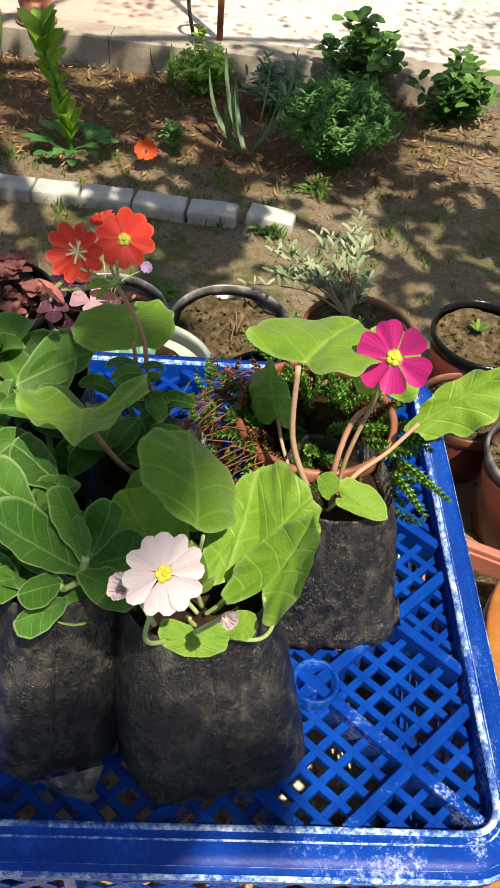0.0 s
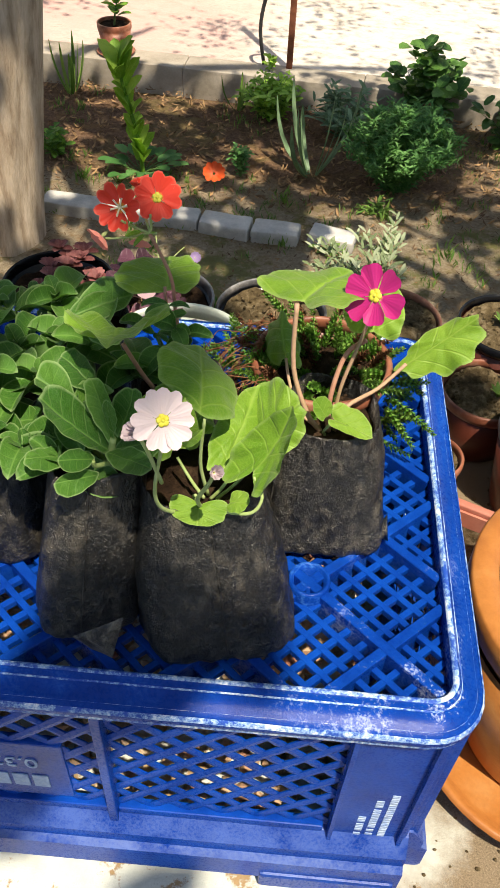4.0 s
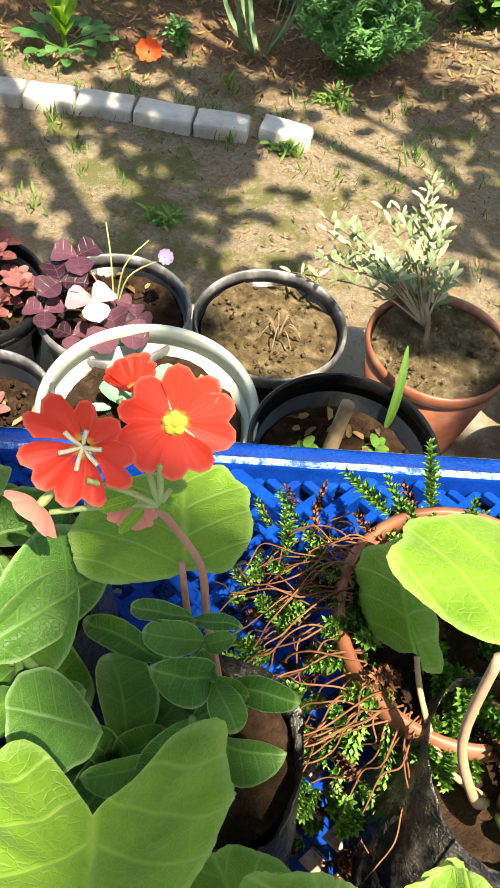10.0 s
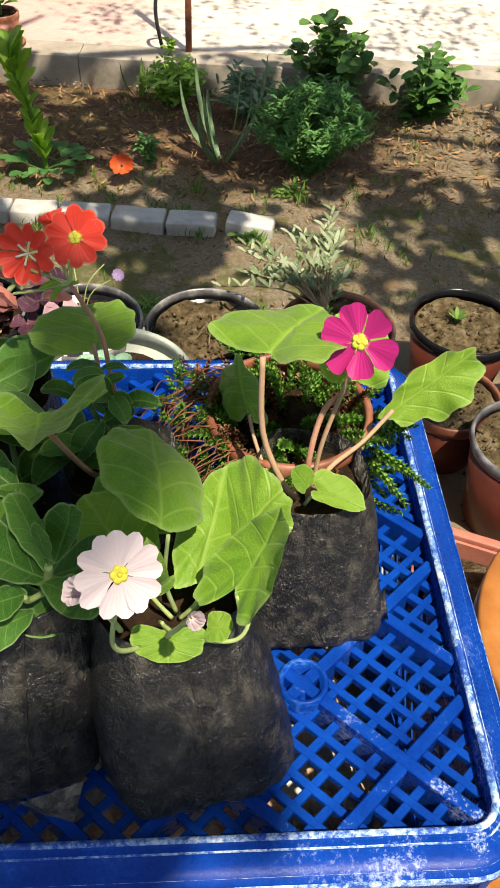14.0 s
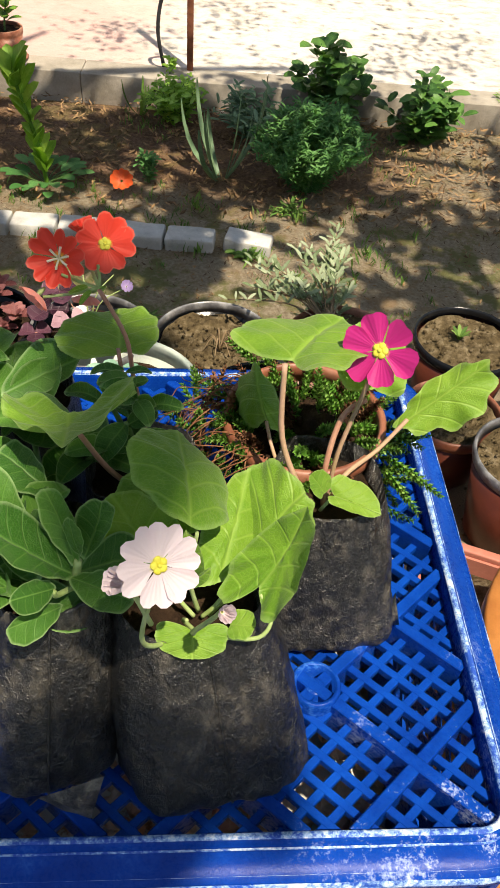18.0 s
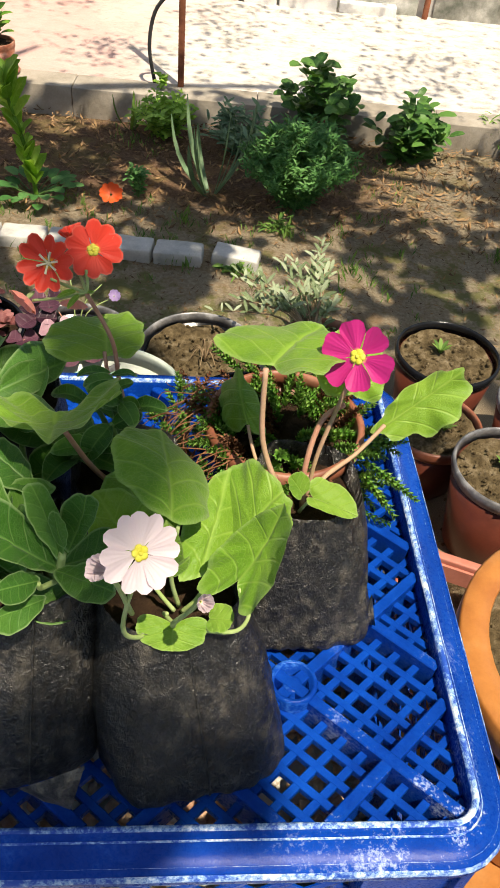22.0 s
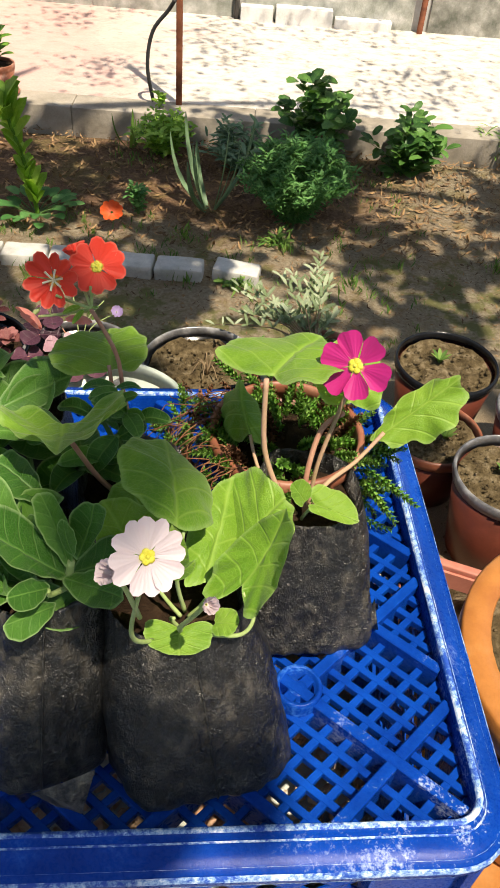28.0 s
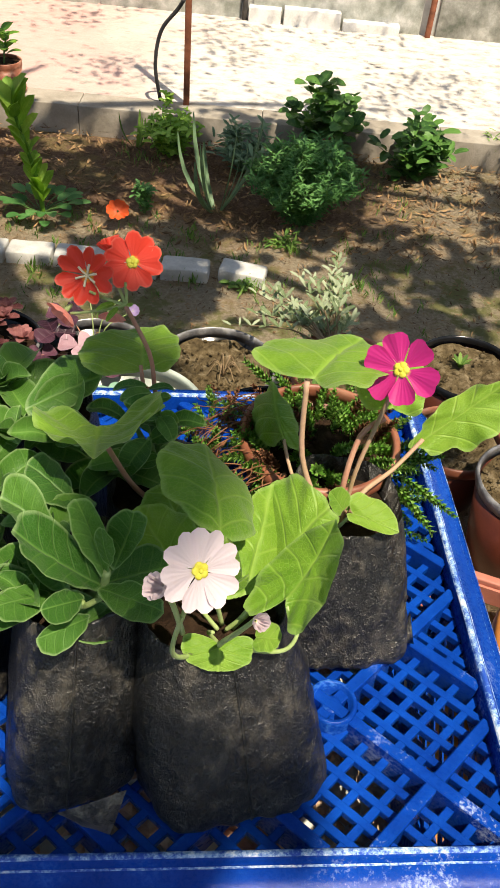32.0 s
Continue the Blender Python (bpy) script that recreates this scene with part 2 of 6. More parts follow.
def bag_film(name="black_bag_film", dusting=0.36):
    """Black nursery film, dusty and finely wrinkled."""
    m = Nodes(name)
    v = m.add("ShaderNodeMapping")
    v.inputs["Scale"].default_value = (1, 1, 0.7)
    v.inputs["Rotation"].default_value = (0.3, 0.2, 0.4)
    m.link(m.place(), v.inputs["Vector"])
    big, mid, fine = m.noise(26.0, 5, 0.55, v.outputs[0]), m.noise(130.0, 6, 0.72, v.outputs[0]), m.noise(700.0, 3, 0.7)

    def hairline(scale, width):
        """Thin crossing creases along the levels of a noise."""
        ridge = m.math("ABSOLUTE", m.math("SUBTRACT", m.noise(scale, 5, 0.62, v.outputs[0]), 0.5))
        return m.math("SUBTRACT", 1.0, m.math("MULTIPLY", ridge, width), True)

    crease, crumple, scratch = hairline(34.0, 30.0), hairline(110.0, 20.0), hairline(300.0, 24.0)
    col = m.ramp(big, [(0.3, (0.0045, 0.0047, 0.005)), (0.7, (0.012, 0.0123, 0.013))])
    drift = m.math("MULTIPLY", m.math("SUBTRACT", m.math("MULTIPLY", mid, m.math("ADD", big, 0.5)), 0.47), 3.5, True)
    col = m.mix(m.math("MULTIPLY", m.math("ADD", drift, m.math("MULTIPLY", m.math("SUBTRACT", fine, 0.6), 0.9, True), True), dusting), col, (0.24, 0.21, 0.16))
    thin = m.math("MULTIPLY", m.math("ADD", m.math("MULTIPLY", crumple, 0.6), scratch), m.math("MULTIPLY", mid, mid))
    col = m.mix(m.math("MULTIPLY", thin, 0.06 + 0.3 * dusting), col, (0.2, 0.19, 0.17))
    m.colour(col)
    m.set(Roughness=0.3)
    m.bsdf.inputs["Specular IOR Level"].default_value = 0.55
    h = m.math("ADD", m.math("MULTIPLY", big, 1.6), m.math("ADD", m.math("MULTIPLY", mid, 0.35), m.math("ADD", m.math("MULTIPLY", crease, 0.25), m.math("MULTIPLY", crumple, 0.22))))
    m.bump(m.math("ADD", h, m.math("ADD", m.math("MULTIPLY", scratch, 0.12), m.math("MULTIPLY", fine, 0.08))), 0.7, 0.0032)
    return m.mat


def petal(name, edge, heart, line, glow=0.3, reach=0.2, rim=None):
    """Petal: colour from the throat (first coordinate 0) out to the rim."""
    m = Nodes(name)
    uv = m.add("ShaderNodeUVMap")
    sep = m.add("ShaderNodeSeparateXYZ")
    m.link(uv.outputs["UV"], sep.inputs[0])
    r, a = sep.outputs[0], sep.outputs[1]
    rays = m.math("SINE", m.math("MULTIPLY", a, 44.0))
    grain = m.noise(420.0, 3)
    col = m.ramp(m.math("ADD", r, m.math("MULTIPLY", grain, 0.04)), [(reach - 0.08, heart), (reach + 0.1, edge), (0.94, edge), (1.0, rim or edge)])
    stripe = m.math("MULTIPLY", m.math("MULTIPLY", m.math("SUBTRACT", rays, 0.55), 0.13, True), m.math("SUBTRACT", 1.15, r), True)
    col = m.mix(stripe, col, line)
    m.colour(col)
    m.set(Roughness=0.55)
    m.bsdf.inputs["Sheen Weight"].default_value = 0.14
    n = m.bump(m.math("ADD", m.math("MULTIPLY", rays, 0.25), grain), 0.25, 0.0006)
    tr = m.add("ShaderNodeBsdfTranslucent")
    m.link(col, tr.inputs["Color"])
    m.link(n, tr.inputs["Normal"])
    mx = m.add("ShaderNodeMixShader")
    mx.inputs[0].default_value = glow
    m.link(m.bsdf.outputs[0], mx.inputs[1])
    m.link(tr.outputs[0], mx.inputs[2])
    m.link(mx.outputs[0], m.out.inputs["Surface"])
    return m.mat


def flaking_paint():
    """Whitewashed ledge, the paint pale blue-green, flaked to rust-brown, drifted over with sand."""
    m = Nodes("flaking_ledge_paint")
    p = m.place()
    big, mid, fine = m.noise(9.0, 6, 0.65), m.noise(45.0, 6, 0.7), m.noise(600.0, 4, 0.8)
    paint = m.ramp(mid, [(0.3, (0.5, 0.53, 0.48)), (0.7, (0.66, 0.68, 0.62))])
    rust = m.ramp(mid, [(0.35, (0.17, 0.09, 0.035)), (0.65, (0.36, 0.24, 0.12))])
    chip = m.math("MULTIPLY", m.math("SUBTRACT", m.math("ADD", m.math("MULTIPLY", mid, 0.7), m.math("MULTIPLY", big, 0.3)), 0.53), 22.0, True)
    col = m.mix(chip, paint, rust)
    sep = m.add("ShaderNodeSeparateXYZ")
    m.link(p, sep.inputs[0])
    drift = m.math("MULTIPLY", m.math("ADD", m.math("SUBTRACT", sep.outputs[0], 0.115), m.math("MULTIPLY", m.math("SUBTRACT", big, 0.5), 0.3)), 12.0, True)
    back = m.math("MULTIPLY", m.math("ADD", m.math("SUBTRACT", sep.outputs[1], 0.45), m.math("MULTIPLY", m.math("SUBTRACT", big, 0.5), 0.5)), 8.0, True)
    sand = m.ramp(fine, [(0.25, (0.07, 0.05, 0.03)), (0.6, (0.25, 0.19, 0.12)), (0.8, (0.44, 0.37, 0.26))])
    col = m.mix(m.math("MAXIMUM", drift, m.math("MULTIPLY", back, 0.75)), col, sand)
    m.colour(col)
    m.set(Roughness=0.85)
    m.bump(m.math("ADD", fine, m.math("MULTIPLY", chip, -0.8)), 0.5, 0.002)
    return m.mat


def garden_soil():
    """Brown garden soil with leaf litter and thin patches of grass and bare pale earth."""
    m = Nodes("garden_soil")
    sep = m.add("ShaderNodeSeparateXYZ")
    m.link(m.place(), sep.inputs[0])
    big, mid, fine, grit = m.noise(1.3, 6, 0.6), m.noise(9.0, 6, 0.7), m.noise(60.0, 5, 0.75), m.noise(240.0, 3, 0.8)
    bed = m.ramp(fine, [(0.3, (0.12, 0.07, 0.042)), (0.55, (0.28, 0.17, 0.105)), (0.75, (0.46, 0.32, 0.21))])
    path = m.ramp(fine, [(0.3, (0.27, 0.2, 0.125)), (0.55, (0.5, 0.41, 0.28)), (0.75, (0.66, 0.57, 0.43))])
    far = m.math("MULTIPLY", m.math("ADD", m.math("SUBTRACT", sep.outputs[1], 3.35), m.math("MULTIPLY", m.math("SUBTRACT", big, 0.55), 1.4)), 4.0, True)
    east = m.math("MULTIPLY", m.math("SUBTRACT", 1.1, sep.outputs[0]), 1.4, True)
    col = m.mix(m.math("MULTIPLY", far, east), path, bed)
    straw = m.math("MULTIPLY", m.math("SUBTRACT", mid, 0.49), 7.0, True)
    col = m.mix(m.math("MULTIPLY", straw, 0.6), col, (0.42, 0.25, 0.12))
    green = m.math("MULTIPLY", m.math("SUBTRACT", m.math("MULTIPLY", big, mid), 0.255), 14.0, True)
    col = m.mix(m.math("MULTIPLY", m.math("MULTIPLY", green, m.math("SUBTRACT", 1.0, m.math("MULTIPLY", far, 0.6))), 0.75), col, (0.2, 0.23, 0.07))
    col = m.mix(m.math("MULTIPLY", grit, 0.45), col, m.mix(1.0, col, (0.45, 0.42, 0.4), "MULTIPLY"))
    m.colour(col)
    m.set(Roughness=0.95)
    m.bsdf.inputs["Specular IOR Level"].default_value = 0.14
    m.bump(m.math("ADD", m.math("MULTIPLY", fine, 1.0), grit), 0.9, 0.02)
    return m.mat


def bark():
    m = Nodes("tree_bark")
    v = m.add("ShaderNodeMapping")
    v.inputs["Scale"].default_value = (1, 1, 0.16)
    m.link(m.place(), v.inputs["Vector"])
    big, fine = m.noise(26.0, 6, 0.65, v.outputs[0]), m.noise(120.0, 5, 0.7, v.outputs[0])
    col = m.ramp(big, [(0.3, (0.34, 0.24, 0.16)), (0.5, (0.62, 0.5, 0.37)), (0.7, (0.8, 0.68, 0.54))])
    col = m.mix(m.math("MULTIPLY", fine, 0.5), col, m.mix(1.0, col, (0.4, 0.36, 0.33), "MULTIPLY"))
    m.colour(col)
    m.set(Roughness=0.9)
    m.bump(m.math("ADD", m.math("MULTIPLY", big, 1.5), fine), 0.6, 0.01)
    return m.mat


BLUE, RIM_BLUE, SCUFF, FILM = blue_plastic(), blue_plastic("scratched_blue_rim", 0.3, 0.3, 0.0, 1.4), scuffed_edge(), bag_film()
# paler film for folded corners: more dust, plus light put into the colour
DUSTY_LIT_FILM = bag_film("dusty_lit_bag_film", 0.95)
BOSS_BLUE = blue_plastic("worn_blue_boss", 0.24, 0.75)
FLANGE_BLUE = blue_plastic("dusty_blue_flange", 0.36, 0.15, 0.3)
PRIMULA_LEAF = leafy("primula_leaf", (0.13, 0.29, 0.018), (0.27, 0.45, 0.045), (0.44, 0.62, 0.13), 0.36, 0.5, 4.2, 0.9, hairs=0.15, jitter=0.1, vein_amt=0.4, net_amt=0.3, rim=0.25)
PETUNIA_LEAF = leafy("petunia_leaf", (0.032, 0.125, 0.012), (0.105, 0.26, 0.035), (0.26, 0.45, 0.12), 0.3, 0.48, 5.5, 0.6, hairs=0.06, jitter=0.22, vein_amt=0.42, net_amt=0.3, side_amt=0.55, rim=0.45)
PETIOLE = mottled("hairy_petiole", (0.42, 0.3, 0.16), (0.52, 0.32, 0.22), None, 60, 500, 0.6, 0.25, 0.001)
PALE_STEM = mottled("pale_green_stem", (0.3, 0.42, 0.12), (0.42, 0.52, 0.22), None, 60, 500, 0.6, 0.25, 0.001)
RED_STEM = mottled("reddish_stem", (0.46, 0.2, 0.14), (0.54, 0.3, 0.2), None, 60, 500, 0.55, 0.25, 0.001)
GREEN_STEM = mottled("petunia_stem", (0.07, 0.16, 0.04), (0.14, 0.26, 0.07), None, 60, 500, 0.6, 0.25, 0.001)
RED_PETAL = petal("scarlet_petal", (0.78, 0.045, 0.02), (0.9, 0.6, 0.06), (0.5, 0.02, 0.012), 0.25, 0.17, (0.85, 0.13, 0.08))
PINK_PETAL = petal("salmon_petal", (0.84, 0.28, 0.22), (0.8, 0.2, 0.15), (0.7, 0.1, 0.08), 0.3, 0.12)
MAGENTA_PETAL = petal("magenta_petal", (0.5, 0.01, 0.18), (0.85, 0.78, 0.08), (0.4, 0.006, 0.14), 0.25, 0.16)
WHITE_PETAL = petal("blush_white_petal", (0.68, 0.57, 0.6), (0.66, 0.62, 0.05), (0.76, 0.5, 0.59), 0.3, 0.15)
YELLOW_EYE = mottled("yellow_flower_eye", (0.62, 0.55, 0.03), (0.75, 0.72, 0.1), None, 300, 900, 0.6)
CREAM = mottled("cream_stamen", (0.8, 0.72, 0.45), (0.86, 0.8, 0.6), None, 300, 900, 0.6)
SEDUM = leafy("stonecrop_leaf", (0.12, 0.32, 0.04), (0.32, 0.55, 0.13), (0.4, 0.56, 0.2), 0.35, 0.5, 2.0, 0.3, jitter=0.4, vein_amt=0.1)
SEDUM_DRY = mottled("dry_stonecrop_stem", (0.13, 0.05, 0.025), (0.28, 0.13, 0.07), None, 80, 500, 0.9, spec=0.1)
TERRACOTTA = mottled("brown_plastic_pot", (0.17, 0.055, 0.03), (0.31, 0.11, 0.062), (0.42, 0.22, 0.15), 24, 260, 0.45, 0.15, 0.001)
ORANGE_POT = mottled("orange_clay_pot", (0.34, 0.115, 0.028), (0.48, 0.19, 0.05), (0.54, 0.26, 0.09), 14, 260, 0.36, 0.2, 0.001)
MAROON_POT = mottled("maroon_plastic_pot", (0.075, 0.019, 0.012), (0.14, 0.036, 0.021), None, 16, 260, 0.4, 0.15, 0.001)
BLACK_POT = mottled("black_plastic_pot", (0.004, 0.0045, 0.006), (0.01, 0.011, 0.013), (0.016, 0.017, 0.019), 30, 300, 0.18, 0.15, 0.001, 0.22)
# the greys are wear and also stand in for gloss highlights on black plastic
GREY_RIM = mottled("worn_black_rim", (0.04, 0.04, 0.044), (0.18, 0.18, 0.185), (0.45, 0.45, 0.45), 40, 300, 0.28, 0.2, 0.001, 0.6)
PALE_POT = mottled("pale_grey_green_pot", (0.42, 0.5, 0.42), (0.58, 0.64, 0.56), (0.64, 0.69, 0.62), 14, 240, 0.4, 0.1, 0.001)
SALMON_PLANTER = mottled("salmon_plastic_planter", (0.42, 0.13, 0.09), (0.56, 0.22, 0.16), None, 14, 240, 0.5, 0.1, 0.001)
DRY_SOIL = mottled("dry_sandy_soil", (0.06, 0.042, 0.02), (0.165, 0.122, 0.064), (0.34, 0.27, 0.17), 75, 420, 0.95, 0.9, 0.005, 0.15)
DARK_SOIL = mottled("dark_potting_soil", (0.025, 0.014, 0.008), (0.05, 0.028, 0.016), (0.1, 0.062, 0.034), 90, 500, 0.95, 0.9, 0.005, 0.15)
LEDGE, SOIL, BARK = flaking_paint(), garden_soil(), bark()
CONCRETE = mottled("grey_concrete", (0.26, 0.23, 0.18), (0.38, 0.34, 0.28), (0.46, 0.42, 0.35), 6, 90, 0.9, 0.5, 0.006, 0.2)
PAVING = paving()
STAINED = mottled("peeling_whitewash", (0.26, 0.28, 0.23), (0.5, 0.51, 0.46), (0.78, 0.77, 0.73), 7, 70, 0.9, 0.6, 0.006, 0.2)
GREY_STAIN = mottled("weathered_panel", (0.16, 0.17, 0.14), (0.34, 0.34, 0.3), (0.58, 0.57, 0.52), 9, 80, 0.9, 0.6, 0.006, 0.2)
CHALK = mottled("chalk_white_paint", (0.6, 0.59, 0.55), (0.82, 0.81, 0.78), (0.86, 0.85, 0.83), 8, 70, 0.9, 0.4, 0.004, 0.2)
BRICK_RED = mottled("worn_red_footing", (0.24, 0.13, 0.1), (0.42, 0.27, 0.21), (0.5, 0.4, 0.33), 12, 90, 0.9, 0.5, 0.005, 0.2)
DARK_POST = mottled("dark_iron_post", (0.03, 0.03, 0.028), (0.09, 0.08, 0.07), None, 20, 200, 0.7, 0.3, 0.002)
WHITEWASH = mottled("stained_whitewash", (0.3, 0.3, 0.28), (0.62, 0.61, 0.58), (0.76, 0.75, 0.72), 2.2, 30, 0.85, 0.3, 0.004, 0.2)
BLOCK = mottled("pale_border_block", (0.42, 0.42, 0.39), (0.58, 0.57, 0.53), (0.66, 0.65, 0.6), 12, 120, 0.9, 0.5, 0.004, 0.2)
RUST = mottled("rusty_iron", (0.16, 0.05, 0.025), (0.34, 0.12, 0.06), None, 20, 200, 0.8, 0.4, 0.002)
HOSE = mottled("black_hose", (0.02, 0.02, 0.022), (0.05, 0.05, 0.05), None, 20, 200, 0.5)
DARK_HERB = leafy("fennel_green", (0.06, 0.19, 0.045), (0.15, 0.34, 0.1), (0.2, 0.36, 0.12), 0.35, 0.6, 2.0, 0.3, jitter=0.45, vein_amt=0.1)
GRASS = leafy("grass_green", (0.08, 0.18, 0.03), (0.22, 0.36, 0.08), (0.26, 0.4, 0.1), 0.3, 0.6, 2.0, 0.3, jitter=0.4, vein_amt=0.15)
FRESH_GREEN = leafy("fresh_green", (0.07, 0.2, 0.02), (0.2, 0.4, 0.05), (0.28, 0.45, 0.1), 0.3, 0.55, 4.0, 0.6, jitter=0.35, vein_amt=0.3)
TALL_GREEN = leafy("light_stem_leaf", (0.2, 0.4, 0.04), (0.42, 0.64, 0.12), (0.36, 0.55, 0.14), 0.4, 0.5, 4.0, 0.6, jitter=0.35, vein_amt=0.3)
IRIS_GREEN = leafy("iris_green", (0.09, 0.17, 0.09), (0.2, 0.31, 0.17), (0.24, 0.34, 0.2), 0.2, 0.55, 1.0, 0.1, jitter=0.3, vein_amt=0.1)
DEEP_GREEN = leafy("deep_green", (0.03, 0.1, 0.02), (0.11, 0.25, 0.05), (0.2, 0.34, 0.09), 0.3, 0.4, 4.0, 0.6, jitter=0.4, vein_amt=0.3)
SILVER_LEAF = leafy("silvery_leaf", (0.16, 0.22, 0.1), (0.42, 0.48, 0.32), (0.5, 0.55, 0.4), 0.25, 0.6, 1.0, 0.2, jitter=0.4, vein_amt=0.2)
OXALIS = leafy("purple_oxalis_leaf", (0.03, 0.009, 0.018), (0.12, 0.045, 0.07), (0.24, 0.12, 0.15), 0.2, 0.4, 3.0, 0.4, jitter=0.5, vein_amt=0.3)
# lighter copy of the oxalis leaf, with sunlight put into its colour
LIT_OXALIS = leafy("lit_oxalis_leaf", (0.4, 0.2, 0.25), (0.62, 0.42, 0.46), (0.6, 0.4, 0.45), 0.3, 0.4, 3.0, 0.4, jitter=0.3, vein_amt=0.3)
PINK_LEAF = leafy("pink_rosette_leaf", (0.16, 0.045, 0.045), (0.34, 0.13, 0.125), (0.42, 0.22, 0.19), 0.2, 0.55, 3.0, 0.5, jitter=0.4, vein_amt=0.3)
SUCCULENT = leafy("grey_green_succulent", (0.16, 0.32, 0.22), (0.34, 0.52, 0.4), (0.6, 0.72, 0.62), 0.15, 0.45, 1.0, 0.1, jitter=0.2, vein_amt=0.1)
POPPY = petal("poppy_petal", (0.75, 0.11, 0.02), (0.5, 0.05, 0.01), (0.6, 0.06, 0.01), 0.3, 0.1)
LILAC = petal("lilac_petal", (0.55, 0.4, 0.68), (0.8, 0.78, 0.7), (0.45, 0.3, 0.6), 0.3, 0.15)
TWIG = mottled("dry_twig", (0.2, 0.13, 0.07), (0.36, 0.26, 0.15), None, 60, 400, 0.85)
LITTER = leafy("leaf_litter", (0.14, 0.08, 0.04), (0.38, 0.23, 0.11), (0.4, 0.26, 0.13), 0.1, 0.8, 3.0, 0.5, jitter=0.6, vein_amt=0.2)
CROWN = leafy("tree_leaf", (0.03, 0.09, 0.015), (0.08, 0.2, 0.03), (0.1, 0.2, 0.05), 0.3, 0.5, 4.0, 0.6, jitter=0.3, vein_amt=0.2)
EMBOSS = mottled("pale_embossed_print", (0.2, 0.32, 0.6), (0.42, 0.54, 0.74), None, 200, 600, 0.6)
PEBBLE = mottled("pale_pebble", (0.4, 0.16, 0.1), (0.6, 0.42, 0.26), (0.74, 0.64, 0.48), 26, 400, 0.85)


# ---- builders ----
rng = random.Random(7)


def mesh_of(name, bm, material, smooth=True):
    me = bpy.data.meshes.new(name)
    bm.to_mesh(me)
    bm.free()
    for m in (material if isinstance(material, (list, tuple)) else [material]):
        me.materials.append(m)
    if smooth:
        me.polygons.foreach_set("use_smooth", [True] * len(me.polygons))
    return me


def part(name, bm, material, parent=None, label="", smooth=True):
    ob = new(name, mesh_of(name, bm, material, smooth))
    ob.parent = parent
    if label:
        tagged(ob, label)
    return ob


def thing(name, place, label, category, group="", kind=""):
    ob = new(name)
    ob.location = place
    ob.empty_display_size = 0.02
    return tagged(ob, label, category, group, kind)


def box(bm, x0, y0, z0, x1, y1, z1, m=None, bevel=0.0):
    made = bmesh.ops.create_cube(bm, size=1.0, matrix=(m or Matrix()) @ Matrix.LocRotScale(
        ((x0 + x1) / 2, (y0 + y1) / 2, (z0 + z1) / 2), None, (abs(x1 - x0), abs(y1 - y0), abs(z1 - z0))))
    if bevel:
        edges = list({e for v in made["verts"] for e in v.link_edges})
        bmesh.ops.bevel(bm, geom=edges, offset=bevel, segments=2, profile=0.6, affect="EDGES")
    return made["verts"]


def bar(bm, a, b, w, z0, z1):
    """A straight bar between two plan points, w wide, from z0 to z1, with its top edges rounded off."""
    d = Vector((b[0] - a[0], b[1] - a[1], 0))
    if d.length < 1e-4:
        return
    n = Vector((-d.y, d.x, 0)).normalized()
    ring = [(-w / 2, z0), (-w / 2, z1 - w * 0.1), (-w * 0.4, z1), (w * 0.4, z1), (w / 2, z1 - w * 0.1), (w / 2, z0)]
    ends = []
    for p in (a, b):
        ends.append([bm.verts.new(Vector((p[0], p[1], 0)) + n * s + Vector((0, 0, z))) for s, z in ring])
    k = len(ring)
    for i in range(k):
        bm.faces.new((ends[0][i], ends[0][(i + 1) % k], ends[1][(i + 1) % k], ends[1][i]))
    bm.faces.new(ends[0][::-1])
    bm.faces.new(ends[1])


def lathe(bm, profile, n=40, wob=0.0, seed=0):
    """A turned body. profile: radius and height, from outside foot over the rim to the inside."""
    rings = []
    for r, z in profile:
        rings.append([bm.verts.new((r * (1 + wob * noise.noise((math.cos(a), math.sin(a), seed))) * math.cos(a), r * (1 + wob * noise.noise((math.cos(a), math.sin(a), seed))) * math.sin(a), z))
                      for a in (2 * math.pi * i / n for i in range(n))])
    for p, q in zip(rings, rings[1:]):
        for i in range(n):
            bm.faces.new((p[i], p[(i + 1) % n], q[(i + 1) % n], q[i]))
    return rings


def tube(bm, pts, r0, r1=None, n=7, hair=0.0):
    """A round stem through points, smoothed, from radius r0 to r1."""
    r1 = r0 if r1 is None else r1
    pts = [Vector(p) for p in pts]
    fine = []
    for i in range(len(pts) - 1):
        p0, p1, p2, p3 = pts[max(i - 1, 0)], pts[i], pts[i + 1], pts[min(i + 2, len(pts) - 1)]
        for k in range(5):
            t = k / 5
            fine.append(0.5 * ((2 * p1) + (p2 - p0) * t + (2 * p0 - 5 * p1 + 4 * p2 - p3) * t * t + (3 * p1 - p0 - 3 * p2 + p3) * t ** 3))
    fine.append(pts[-1])
    rings = []
    side = Vector((1, 0.3, 0.1))
    for i, p in enumerate(fine):
        d = (fine[min(i + 1, len(fine) - 1)] - fine[max(i - 1, 0)]).normalized()
        u = (side - d * side.dot(d)).normalized()
        v = d.cross(u)
        r = r0 + (r1 - r0) * i / (len(fine) - 1)
        rings.append([bm.verts.new(p + (u * math.cos(a) + v * math.sin(a)) * r) for a in (2 * math.pi * k / n for k in range(n))])
    for p, q in zip(rings, rings[1:]):
        for i in range(n):
            bm.faces.new((p[i], p[(i + 1) % n], q[(i + 1) % n], q[i]))
    bm.faces.new(rings[0][::-1])
    bm.faces.new(rings[-1])
    return fine


